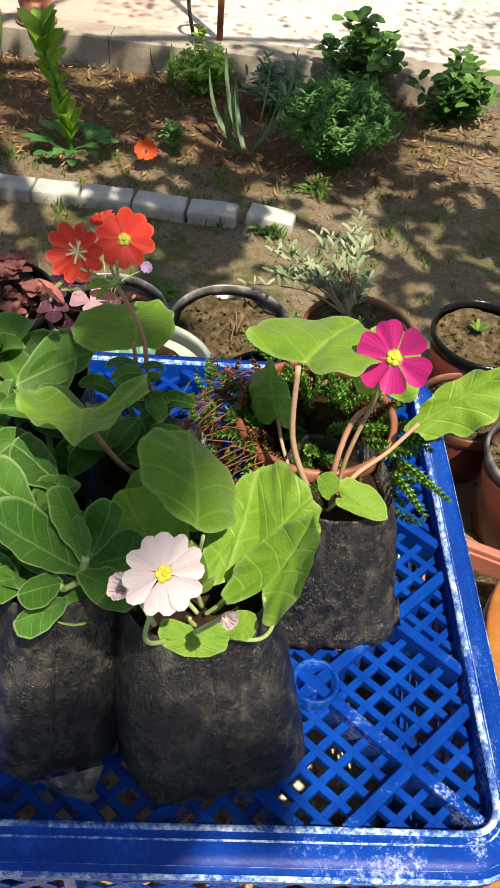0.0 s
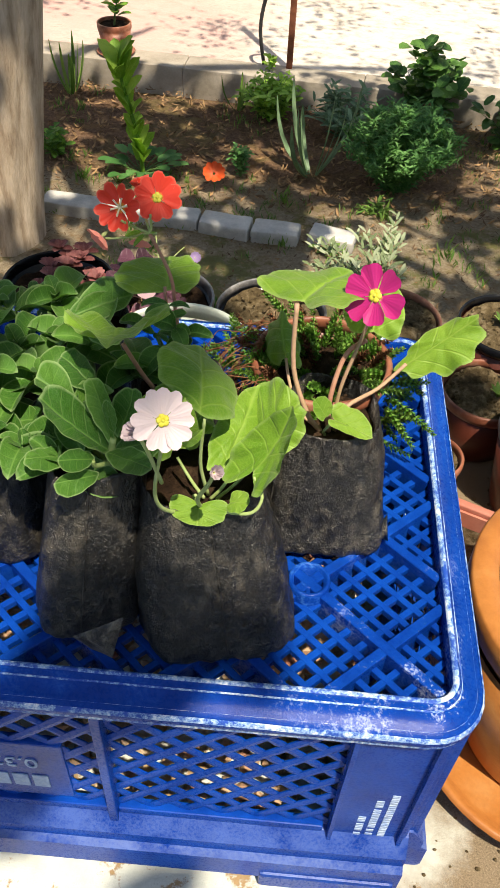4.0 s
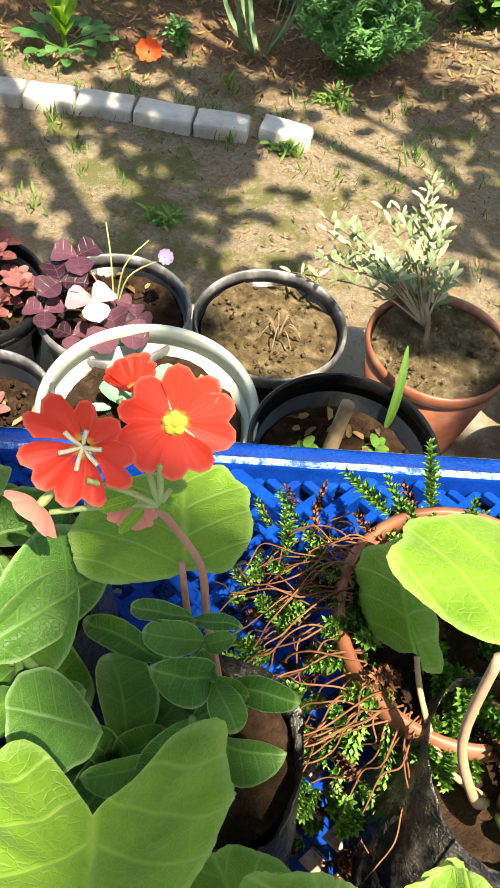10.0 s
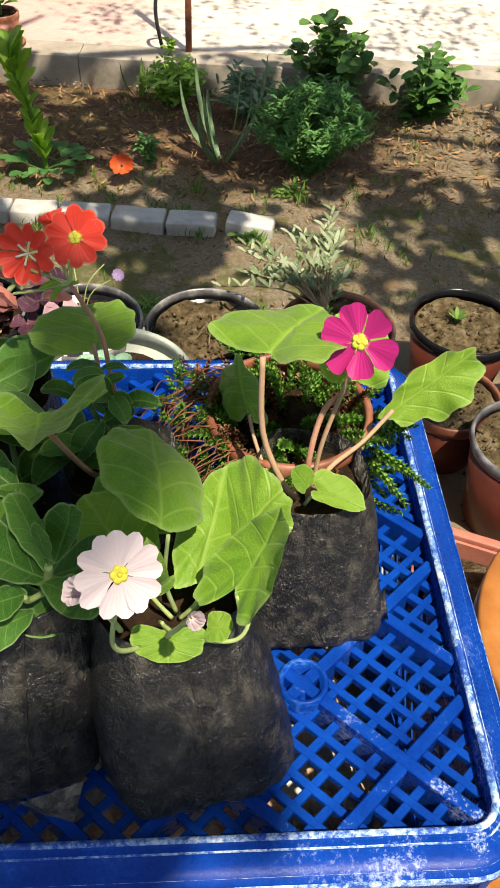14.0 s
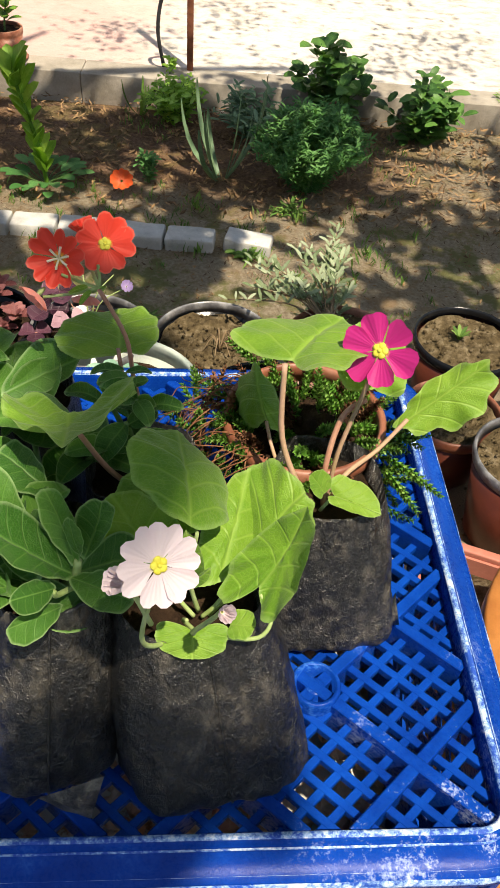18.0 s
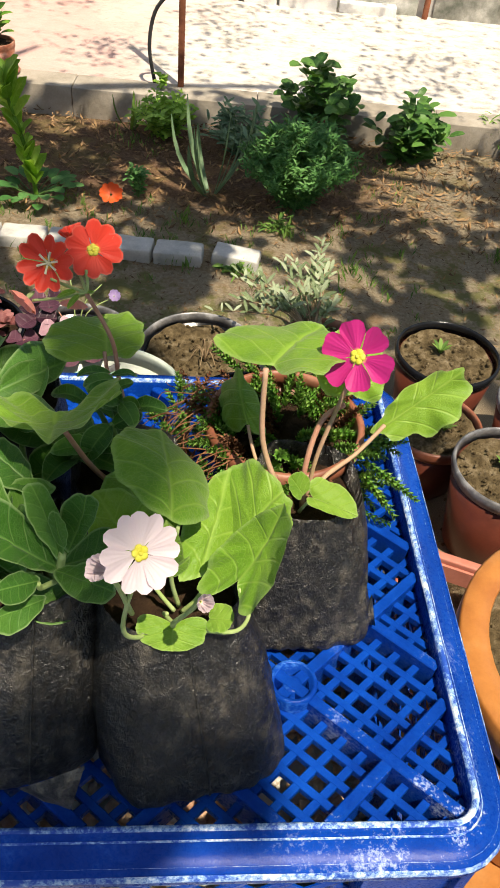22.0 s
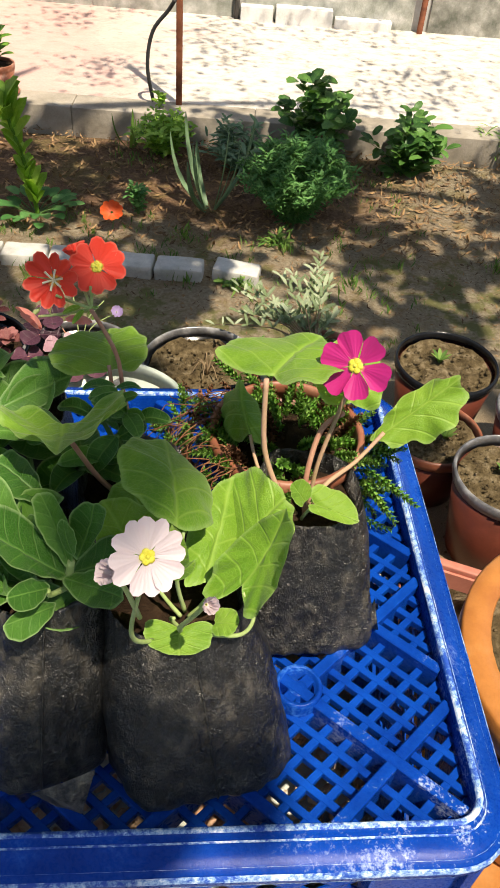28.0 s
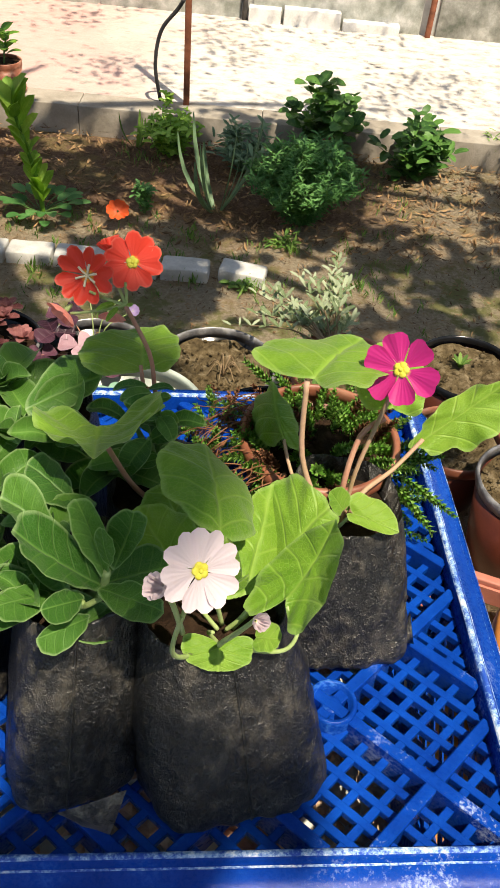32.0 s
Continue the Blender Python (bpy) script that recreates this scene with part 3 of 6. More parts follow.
def axes(along, up):
    """A turn whose x runs along, and whose z is as near to up as it can be."""
    x = Vector(along).normalized()
    z = Vector(up)
    z = (z - x * z.dot(x)).normalized()
    y = z.cross(x)
    return Matrix((x, y, z)).transposed().to_4x4()


def put_uv(bm, verts_uv, rims=None):
    """Leaf coordinates, and in a second layer how near each point is to the rim."""
    layer = bm.loops.layers.uv.get("UVMap") or bm.loops.layers.uv.new("UVMap")
    if rims:
        second = bm.loops.layers.uv.get("rim") or bm.loops.layers.uv.new("rim")
        for v, r in rims.items():
            for loop in v.link_loops:
                loop[second].uv = (r, 0.0)
    for v, uv in verts_uv.items():
        for loop in v.link_loops:
            loop[layer].uv = uv


def shaped_leaf(bm, base, tip, left, right, heart=0.25, ruffle=0.035, waves=5, teeth=44, tooth=0.014, dome=0.05, seed=0, segs=132, rings=8, square=2.1, lobe=0.02):
    """A soft broad leaf through its stalk end, its tip and its widest points: toothed rim, wavy blade, heart-shaped foot."""
    base, tip, left, right = Vector(base), Vector(tip), Vector(left), Vector(right)
    c = base.lerp(tip, 0.52)
    along = (tip - base).normalized()
    n = (tip - base).cross(left - right).normalized()
    if n.z < 0:
        n = -n
    side = n.cross(along)
    size = (tip - base).length * 0.5 + (left - right).length * 0.5
    wide = (left - right).length
    centre = bm.verts.new(c + n * size * dome)
    uvs, rims = {centre: (0.52, 0.5)}, {centre: 0.0}
    prev = None
    for k in range(1, rings + 1):
        f = k / rings
        ring = []
        for i in range(segs):
            a = -math.pi + 2 * math.pi * i / segs
            ca, sa = math.cos(a), math.sin(a)
            r = (abs(ca) ** square + abs(sa) ** square) ** (-1 / square)
            m = abs(a)
            r *= 1 - heart * (max(0.0, m - 2.5) / 0.64) ** 1.4 + heart * 0.4 * math.exp(-((m - 2.25) / 0.34) ** 2)
            r *= 1 + 0.035 * noise.noise((ca * 1.7, sa * 1.7, seed * 3.3))
            r *= 1 + lobe * f ** 3 * math.sin(a * 9 + seed * 2.1)
            if k == rings:
                r *= 1 + tooth * (2 * abs((a * teeth / math.pi / 2 + 0.6 * noise.noise((ca * 3, sa * 3, seed))) % 1 - 0.5) - 0.5)
            v = r * (ca * (tip - c if ca > 0 else c - base) + sa * (left - c if sa > 0 else c - right))
            lift = v.dot(n)
            h = lift * f * f + size * (dome * (1 - f * f) + ruffle * f ** 2.5 * (0.65 * math.sin(a * waves + seed * 1.7) + 0.45 * math.sin(a * (waves * 2 + 1) + seed)))
            p = v - n * lift
            h += size * (0.014 * noise.noise((p * (f * 7 / size)) + Vector((seed, 0, 0))) - 0.02 * math.exp(-(p.dot(side) * f / wide / 0.03) ** 2) * (1 - f))
            at = bm.verts.new(c + p * f + n * h)
            uvs[at] = (0.52 + p.dot(along) * f / (tip - base).length, 0.5 + p.dot(side) * f / wide * 0.9)
            rims[at] = f
            ring.append(at)
        for i in range(segs):
            q = (i + 1) % segs
            if prev:
                bm.faces.new((prev[i], ring[i], ring[q], prev[q]))
            else:
                bm.faces.new((centre, ring[i], ring[q]))
        prev = ring
    put_uv(bm, uvs, rims)


def oval_leaf(bm, base, tip, up, width=0.55, bend=0.15, fold=0.12, n=7, waves=0.0, seed=0, blunt=0.85, across=4):
    """A plain oval leaf with a midrib, bent along its length and folded a little along the rib."""
    base, tip = Vector(base), Vector(tip)
    size = (tip - base).length
    m = Matrix.Translation(base) @ axes(tip - base, up)
    rows = []
    uvs, rims = {}, {}
    for i in range(n + 1):
        s = (1 - math.cos(math.pi * i / n)) / 2
        w = width * 0.5 * math.sqrt(max(0.0, 1 - (2 * s ** blunt - 1) ** 2)) if 0 < i < n else 0.006
        row = []
        for j in range(-across // 2, across // 2 + 1):
            q = j / (across / 2)
            z = bend * (math.sin(math.pi * s * 0.9) * 0.5 - s * s * 0.6) + fold * (0.35 * abs(q) + 0.65 * q * q) * w * 1.6 + waves * math.sin(s * 9 + seed + q) * abs(q)
            v = bm.verts.new(m @ Vector((s * size, q * w * size, z * size)))
            uvs[v] = (s, 0.5 + q * w)
            rims[v] = max(abs(q), s if s > 0.9 else 0.0)
            row.append(v)
        rows.append(row)
    for a, b in zip(rows, rows[1:]):
        for j in range(len(a) - 1):
            bm.faces.new((a[j], b[j], b[j + 1], a[j + 1]))
    put_uv(bm, uvs, rims)


def flower(parent, name, place, face, up, r, petals, material, notch=0.16, overlap=1.15, cup=0.15, seed=0, eye=True, stamens=False, corner=0.26):
    """An open primula flower: notched petals round a throat, each a part, a yellow eye and a calyx."""
    place = Vector(place)
    m = Matrix.Translation(place) @ (Vector(face).normalized().to_track_quat("Z", "Y").to_matrix().to_4x4())
    rr = random.Random(seed)
    bm = bmesh.new()
    lathe(bm, [(r * 0.05, -r * 0.55), (r * 0.12, -r * 0.42), (r * 0.15, -r * 0.15), (r * 0.12, 0)], 10)
    bmesh.ops.transform(bm, matrix=m, verts=bm.verts)
    head = part(name, bm, PALE_STEM, parent)
    for k in range(petals):
        bm = bmesh.new()
        mid = 2 * math.pi * k / petals + rr.uniform(-0.08, 0.08)
        half = math.pi / petals * overlap
        size = r * rr.uniform(0.93, 1.05)
        tilt = rr.uniform(-0.06, 0.06)
        rows, uvs = [], {}
        for i in range(7):
            f = i / 6
            row = []
            for j in range(9):
                q = j / 4 - 1
                spread = half * (0.75 + 0.25 * math.sin(min(1, f * 1.25) * math.pi / 2))
                a = mid + q * spread
                edge = 1 - notch * math.exp(-(q / 0.22) ** 2) - corner * abs(q) ** 4
                d = size * (0.1 + 0.9 * f * edge)
                z = size * (cup * f * f + tilt * f * q + 0.05 * math.sin(3 * q + k) * f + 0.035 * (k % 2) * f + 0.014 * math.cos(5 * q) * f)
                v = bm.verts.new(m @ Vector((d * math.cos(a), d * math.sin(a), z)))
                uvs[v] = (0.08 + 0.92 * f, 0.5 + q * 0.5)
                row.append(v)
            rows.append(row)
        for p, q in zip(rows, rows[1:]):
            for j in range(8):
                bm.faces.new((p[j], q[j], q[j + 1], p[j + 1]))
        put_uv(bm, uvs)
        part("petal", bm, material, head)
    if eye:
        bm = bmesh.new()
        for k in range(5):
            a = 2 * math.pi * k / 5 + 0.3
            bmesh.ops.create_uvsphere(bm, u_segments=8, v_segments=5, radius=r * 0.11, matrix=m @ Matrix.LocRotScale((r * 0.11 * math.cos(a), r * 0.11 * math.sin(a), r * 0.03), None, (1, 1, 0.4)))
        bmesh.ops.create_uvsphere(bm, u_segments=8, v_segments=5, radius=r * 0.06, matrix=m @ Matrix.LocRotScale((0, 0, r * 0.075), None, (1, 1, 0.6)))
        part("flower_eye", bm, YELLOW_EYE, head, "yellow flower eye")
    if stamens:
        bm = bmesh.new()
        for k in range(6):
            a = 1.1 * k + 0.3
            tube(bm, [m @ Vector((0, 0, 0)), m @ Vector((r * 0.16 * math.cos(a), r * 0.16 * math.sin(a), r * 0.12)), m @ Vector((r * 0.36 * math.cos(a), r * 0.36 * math.sin(a), r * 0.16))], r * 0.03, r * 0.045, 5)
        part("stamens", bm, CREAM, head, "cream curled stamens")


def soil_disc(bm, r, z, rough=0.006, seed=0, n=40, rings=14):
    """An uneven soil surface inside a pot, with crumbs."""
    centre = bm.verts.new((0, 0, z))
    prev = None
    for k in range(1, rings + 1):
        f = k / rings
        ring = []
        for i in range(n):
            a = 2 * math.pi * i / n
            x, y = r * f * math.cos(a), r * f * math.sin(a)
            ring.append(bm.verts.new((x, y, z + rough * (noise.noise((x * 30, y * 30, seed)) + 0.8 * noise.noise((x * 80, y * 80, seed)) + 0.7 * noise.noise((x * 190, y * 190, seed))))))
        for i in range(n):
            if prev:
                bm.faces.new((prev[i], ring[i], ring[(i + 1) % n], prev[(i + 1) % n]))
            else:
                bm.faces.new((centre, ring[i], ring[(i + 1) % n]))
        prev = ring
    rr = random.Random(seed)
    for _ in range(300):
        a, d, s = rr.uniform(0, 6.28), r * math.sqrt(rr.random()) * 0.95, 0.0006 + 0.0026 * rr.random() ** 3
        bmesh.ops.create_icosphere(bm, subdivisions=1, radius=s, matrix=Matrix.LocRotScale((d * math.cos(a), d * math.sin(a), z + rough * 0.4), Euler((rr.random() * 3, rr.random() * 3, 0)), (1, rr.uniform(0.6, 1.2), 0.7)))


def pot(name, place, r, height, material, rim_material, label, soil, soil_label, depth=0.025, lip=0.0042, band=0.014, foot=0.72, group="pots on the ledge", seed=0, debris=0):
    """A tapered plant pot with a rolled lip; place is the centre of its foot."""
    ob = thing(name, place, label, "plant pot", group)
    w = 0.0028
    bm = bmesh.new()
    lathe(bm, [(0.001, 0), (r * foot * 0.94, 0), (r * foot, 0.004), (r * 0.955, height - band), (r * 0.955 - w, height - band), (r * foot - w, 0.006), (0.001, 0.006)], 44)
    part("pot_wall", bm, material, ob)
    bm = bmesh.new()
    lathe(bm, [(r * 0.955, height - band), (r - lip * 0.4, height - band), (r, height - band * 0.6), (r, height - 0.002), (r - 0.002, height), (r - lip + 0.001, height), (r - lip, height - 0.003), (r * 0.955 - w, height - band), (r * 0.955, height - band)], 52)
    part("pot_rim", bm, rim_material, ob)
    bm = bmesh.new()
    soil_disc(bm, r * (foot + (0.955 - foot) * (1 - depth / height)) - w, height - depth, 0.006, seed)
    part("soil", bm, soil, ob, soil_label)
    rr = random.Random(seed + 50)
    bm = bmesh.new()
    for _ in range(debris):
        a, d = rr.uniform(0, 6.28), r * 0.85 * math.sqrt(rr.random())
        p = Vector((d * math.cos(a), d * math.sin(a), height - depth + rr.uniform(0.002, 0.006)))
        q = Vector((rr.uniform(-1, 1), rr.uniform(-1, 1), rr.uniform(-0.2, 0.5))).normalized() * rr.uniform(0.006, 0.016)
        oval_leaf(bm, p, p + q, (rr.uniform(-0.6, 0.6), rr.uniform(-0.6, 0.6), 1), rr.uniform(0.25, 0.6), rr.uniform(-0.2, 0.4), 0.3, 3, across=2)
    if debris:
        tagged(part("debris", bm, LITTER, ob, "dry leaf bits"), kind="stuff")
    else:
        bm.free()
    return ob


# ---- setting ----
GROUND, SHELF = -0.70, 0.57

bm = bmesh.new()
xs = [-400, -120, -40, -15, -7] + [-4 + 0.2 * k for k in range(41)] + [7, 15, 40, 120, 400]
ys = [-400, -120, -40, -12, -4, -1] + [0.6 + 0.15 * k for k in range(30)] + [6, 10, 20, 60, 150, 400]
grid = [[bm.verts.new((x, y, GROUND + (0.02 * noise.noise((x * 1.7, y * 1.7, 3)) + 0.012 * noise.noise((x * 6, y * 6, 1)) if abs(x) < 4.5 and 0.6 < y < 4.6 else -0.03))) for x in xs] for y in ys]
for a, b in zip(grid, grid[1:]):
    for i in range(len(xs) - 1):
        bm.faces.new((a[i], a[i + 1], b[i + 1], b[i]))
tagged(part("ground", bm, SOIL), "brown garden soil with leaf litter and thin grass", "ground", kind="structure")

bm = bmesh.new()
box(bm, -1.9, -0.75, GROUND - 0.02, 1.9, 0.9, SHELF, bevel=0.012)
tagged(part("ledge", bm, LEDGE), "whitewashed ledge with flaked paint and drifted sand", "ledge", kind="structure")

bm = bmesh.new()
box(bm, -9, 4.82, GROUND - 0.1, 9, 6.6, -0.565)
tagged(part("pavement", bm, PAVING, smooth=False), "pale sunlit concrete paving with pinkish patches", "pavement", kind="structure")
kerb = thing("kerb_wall", (0, 4.74, GROUND), "low grey concrete border wall along the bed", "border wall", kind="structure")
x = -4.2
while x < 4.0:
    w = 1.05
    bm = bmesh.new()
    box(bm, x, -0.11, -0.1, x + w - 0.003, 0.09, 0.143 + rng.uniform(-0.002, 0.002), bevel=0.005)
    part("border_stone", bm, CONCRETE, kerb)
    x += w

bm = bmesh.new()
box(bm, -9, 6.6, GROUND - 0.1, 9, 6.85, 2.0)
wall_north = part("wall_north", bm, WHITEWASH, smooth=False)
tagged(wall_north, "whitewashed yard wall, stained grey near the foot", "wall", kind="structure")
wall_top = 2.0 - GROUND
for name, x0, x1, z1, proud, material, label in (
        ("render_panel", -3.2, -1.93, wall_top, 0.012, STAINED, "peeling whitewash, stained green"),
        ("render_panel", -1.9, -1.28, wall_top, 0.02, STAINED, "peeling whitewash, stained green"),
        ("brick_footing", -1.92, -0.92, 0.055, 0.07, BRICK_RED, "reddish footing course"),
        ("render_panel", -1.26, -0.22, wall_top, 0.014, STAINED, "peeling whitewash, stained green"),
        ("white_block", -0.16, 0.08, 0.235, 0.09, CHALK, "bright white painted block"),
        ("white_block", 0.1, 0.52, 0.25, 0.1, CHALK, "bright white painted block"),
        ("white_block", 0.54, 0.96, 0.2, 0.1, CHALK, "bright white painted block"),
        ("render_panel", -0.13, 1.12, wall_top, 0.016, STAINED, "peeling whitewash, stained green"),
        ("render_panel", 1.24, 3.4, wall_top, 0.016, GREY_STAIN, "grey-green weathered panel")):
    bm = bmesh.new()
    box(bm, x0, 6.597 - proud, GROUND - 0.02, x1, 6.597, GROUND + z1, bevel=0.006)
    bmesh.ops.subdivide_edges(bm, edges=[e for e in bm.edges if e.calc_length() > 0.15], cuts=5, use_grid_fill=True)
    for v in bm.verts:
        if v.co.y < 6.594:
            v.co.y -= 0.007 * noise.noise(v.co * 9)
    part(name, bm, material, wall_north, label)
for x, r, material in ((-0.19, 0.02, DARK_POST), (1.18, 0.022, RUST)):
    bm = bmesh.new()
    tube(bm, [(x, 6.55, GROUND), (x + 0.01, 6.55, 0.8), (x + 0.015, 6.55, 2.0)], r, r, 10)
    part("wall_post", bm, material, wall_north)


# border blocks in the garden
def border_block(x0, x1, y, yaw, seed):
    ob = thing("border_block", ((x0 + x1) / 2, y, GROUND), "weathered pale concrete border block lying on the soil", "border block", "border blocks")
    bm = bmesh.new()
    box(bm, -(x1 - x0) / 2, -0.06, -0.02, (x1 - x0) / 2, 0.06, 0.06, bevel=0.014)
    bmesh.ops.subdivide_edges(bm, edges=bm.edges[:], cuts=2, use_grid_fill=True)
    for v in bm.verts:
        v.co += Vector((1, 1, 1)) * 0.006 * noise.noise(v.co * 22 + Vector((seed, 0, 0)))
    part("block", bm, BLOCK, ob)
    ob.rotation_euler = (0, 0, radians(yaw))


for k, (x0, x1, y, yaw) in enumerate([(-2.3, -2.03, 3.2, 1), (-2.02, -1.71, 3.21, -1), (-1.7, -1.41, 3.2, 2), (-1.4, -1.1, 3.2, -2), (-1.09, -0.89, 3.2, 0), (-0.88, -0.655, 3.2, 1), (-0.645, -0.41, 3.19, -4), (-0.4, -0.185, 3.18, -2), (-0.14, 0.07, 3.19, -9)]):
    border_block(x0, x1, y, yaw, k * 3.1)

# rusty stake with a loop of hose, on the border wall
stake = thing("stake", (-0.45, 4.8, -0.558), "rusty iron stake standing on the border wall", "stake")
bm = bmesh.new()
box(bm, -0.017, -0.017, 0, 0.017, 0.017, 1.5, bevel=0.004)
part("stake_rod", bm, RUST, stake)
hose = thing("hose", (-0.6, 4.79, -0.555), "black hose looped up against a rusty stake", "hose")
bm = bmesh.new()
tube(bm, [(0.0, 0, 0.008), (-0.03, 0.0, 0.2), (0.0, 0.01, 0.38), (0.09, 0.0, 0.5), (0.128, -0.02, 0.56)], 0.011)
part("hose_tube", bm, HOSE, hose)

# clay pot on the border wall
wall_pot = pot("wall_plant_pot", (-1.48, 4.75, -0.555), 0.1, 0.17, TERRACOTTA, TERRACOTTA, "terracotta pot with a young green plant on the wall", DARK_SOIL, "dark soil", 0.02, 0.012, 0.045, 0.68, group="")
bm = bmesh.new()
tube(bm, [(0.0, 0, 0.14), (0.01, 0, 0.22), (0.03, 0.01, 0.3)], 0.006, 0.004)
part("plant_stem", bm, GREEN_STEM, wall_pot)
for k in range(12):
    a, z = k * 2.4, 0.2 + 0.011 * k
    bm = bmesh.new()
    p = Vector((0.02, 0, z))
    oval_leaf(bm, p, p + Vector((0.085 * math.cos(a), 0.085 * math.sin(a), 0.03)), (0, 0, 1), 0.6, seed=k)
    part("leaf", bm, FRESH_GREEN, wall_pot)
bm = bmesh.new()
lathe(bm, [(0.001, 0), (0.1, 0), (0.115, 0.014), (0.106, 0.014), (0.098, 0.004), (0.001, 0.004)], 30)
part("saucer", bm, TERRACOTTA, wall_pot)

# plain walls added out of view, behind and beside the camera, against low sky light
for name, b in (("added_wall_south", (-7, -5.2, GROUND - 0.1, 7, -5.0, 1.5)), ("added_wall_east", (6.8, -5.0, GROUND - 0.1, 7.0, 6.6, 1.8)), ("added_wall_west", (-7.0, -5.0, GROUND - 0.1, -6.8, 6.6, 1.8))):
    bm = bmesh.new()
    box(bm, *b)
    tagged(part(name, bm, CONCRETE, smooth=False), "plain grey wall added out of view to hold back low sky", "wall", kind="structure")


# ---- the tree whose crown shades the place ----
tree = thing("tree", (-1.5, 2.93, GROUND), "thick light-barked tree with a leafy crown shading the garden", "tree")
bm = bmesh.new()
rings = []
for k in range(26):
    z = -0.05 + k * 0.17
    r = 0.165 + 0.03 * math.exp(-max(z, 0) / 0.12) - 0.006 * z
    rings.append([bm.verts.new((r * (1 + 0.09 * noise.noise((math.cos(a) * 2, math.sin(a) * 2, z * 0.9)) + 0.035 * noise.noise((math.cos(a) * 8, math.sin(a) * 8, z * 1.5))) * math.cos(a) + 0.165 * z,
                                r * (1 + 0.09 * noise.noise((math.cos(a) * 2, math.sin(a) * 2, z * 0.9))) * math.sin(a) - 0.015 * z, z)) for a in (2 * math.pi * i / 48 for i in range(48))])
for p, q in zip(rings, rings[1:]):
    for i in range(48):
        bm.faces.new((p[i], p[(i + 1) % 48], q[(i + 1) % 48], q[i]))
part("trunk", bm, BARK, tree)
for k, (dx, dy, dz) in enumerate([(2.6, -1.4, 2.2), (1.2, -3.0, 1.9), (3.9, -2.6, 1.6), (-0.6, -2.4, 2.2), (2.9, 0.2, 2.6), (-1.6, -0.4, 2.3), (0.8, 0.4, 2.9), (4.4, -0.8, 1.9), (0.3, -4.6, 1.7), (2.8, -4.6, 1.6)]):
    bm = bmesh.new()
    o = Vector((0.6, -0.06, 3.6 + 0.05 * (k % 5)))
    e = o + Vector((dx, dy, dz * 0.6))
    tube(bm, [o, o.lerp(e, 0.3) + Vector((0, 0, 0.35)), o.lerp(e, 0.65) + Vector((0.1, 0, 0.4)), e], 0.07, 0.015, 8)
    part("limb", bm, BARK, tree)
rr = random.Random(21)
verts, faces = [], []


def under(c, z):
    """Where the shade of a crown point falls at height z."""
    return c - SUN_DIR * ((c.z - z) / SUN_DIR.z)


# the crown is out of view; clumps are kept or dropped to place sun and shade
made = 0
while made < 740:
    c = Vector((rr.uniform(-3.4, 3.9), rr.uniform(-3.0, 5.2), rr.uniform(2.6, 4.2)))
    g = under(c, GROUND)
    e = under(c, 0.93)
    airy = g.y > 4.6        # small leaves put over the paving to mottle its light
    shade = -0.4 < e.x < -0.1 and 0.3 < e.y < 0.5
    thick = shade + noise.noise((g.x * 1.5, g.y * 1.5, 2.0)) + 0.75 * noise.noise((g.x * 3.7, g.y * 3.7, 6.0))
    if thick < (0.2 if airy else 0.1) or abs(g.x) > 2.7 or g.y < -0.4:
        continue
    # clumps dropped where their shade would fall on the trunk
    if any(abs(under(c, z).x + 1.4 - 0.1 * z) < 0.3 and abs(under(c, z).y - 2.8) < 0.35 for z in (-0.5, 0.0, 0.5, 1.0)) and rr.random() < 0.8:
        continue
    made += 1
    s = rr.uniform(0.1, 0.2) if airy else rr.uniform(0.07, 0.15)
    for _ in range(10 if shade else 14 if airy else 11):
        p = c + Vector((rr.gauss(0, s), rr.gauss(0, s), rr.gauss(0, s * 0.6)))
        m = Matrix.Translation(p - tree.location) @ Euler((rr.gauss(0, 0.5), rr.gauss(0, 0.5), rr.uniform(0, 6.28))).to_matrix().to_4x4()
        l = rr.uniform(0.025, 0.06) if airy else rr.uniform(0.09, 0.17)
        e = under(p, 0.93)
        if noise.noise(p * 6) < 0.25 and any(abs(under(p, z).x + 1.4 - 0.1 * z) < 0.24 and abs(under(p, z).y - 2.8) < 0.3 for z in (-0.4, -0.1, 0.2, 0.5, 0.8)):
            continue
        # gap made to let sun onto the silvery shrub
        if math.hypot(e.x - 0.12, e.y - 0.72) < 0.09 and rr.random() < 0.85:
            continue
        if -0.4 < e.x < 0.5 and (-0.08 if e.x > -0.02 else 0.0 if e.x > -0.11 else 0.1) < e.y < 0.62:
            # leaves thinned and shrunk here so that chosen spots on the crate get sun
            sparse = 0.6 if e.x > -0.05 or e.y < 0.28 or math.hypot(e.x + 0.122, e.y - 0.4) < 0.055 else 0.3 if e.y < 0.32 else -0.03
            if noise.noise((e.x * 9, e.y * 9, 4.0)) < sparse:
                continue
            l *= 0.55 if sparse > 0 else 0.9
        b = len(verts)
        for x, y, z in ((0, 0, 0), (0.3, -0.36, 0.05), (0.7, -0.26, 0.03), (1, 0, -0.06), (0.7, 0.26, 0.03), (0.3, 0.36, 0.05)):
            verts.append(m @ Vector((x * l, y * l, z * l)))
        faces.append(tuple(range(b, b + 6)))
me = bpy.data.meshes.new("crown")
me.from_pydata(verts, [], faces)
me.uv_layers.new()
me.materials.append(CROWN)
crown = new("crown", me)
crown.parent = tree
tagged(crown, "green crown of many broad leaves", kind="stuff")


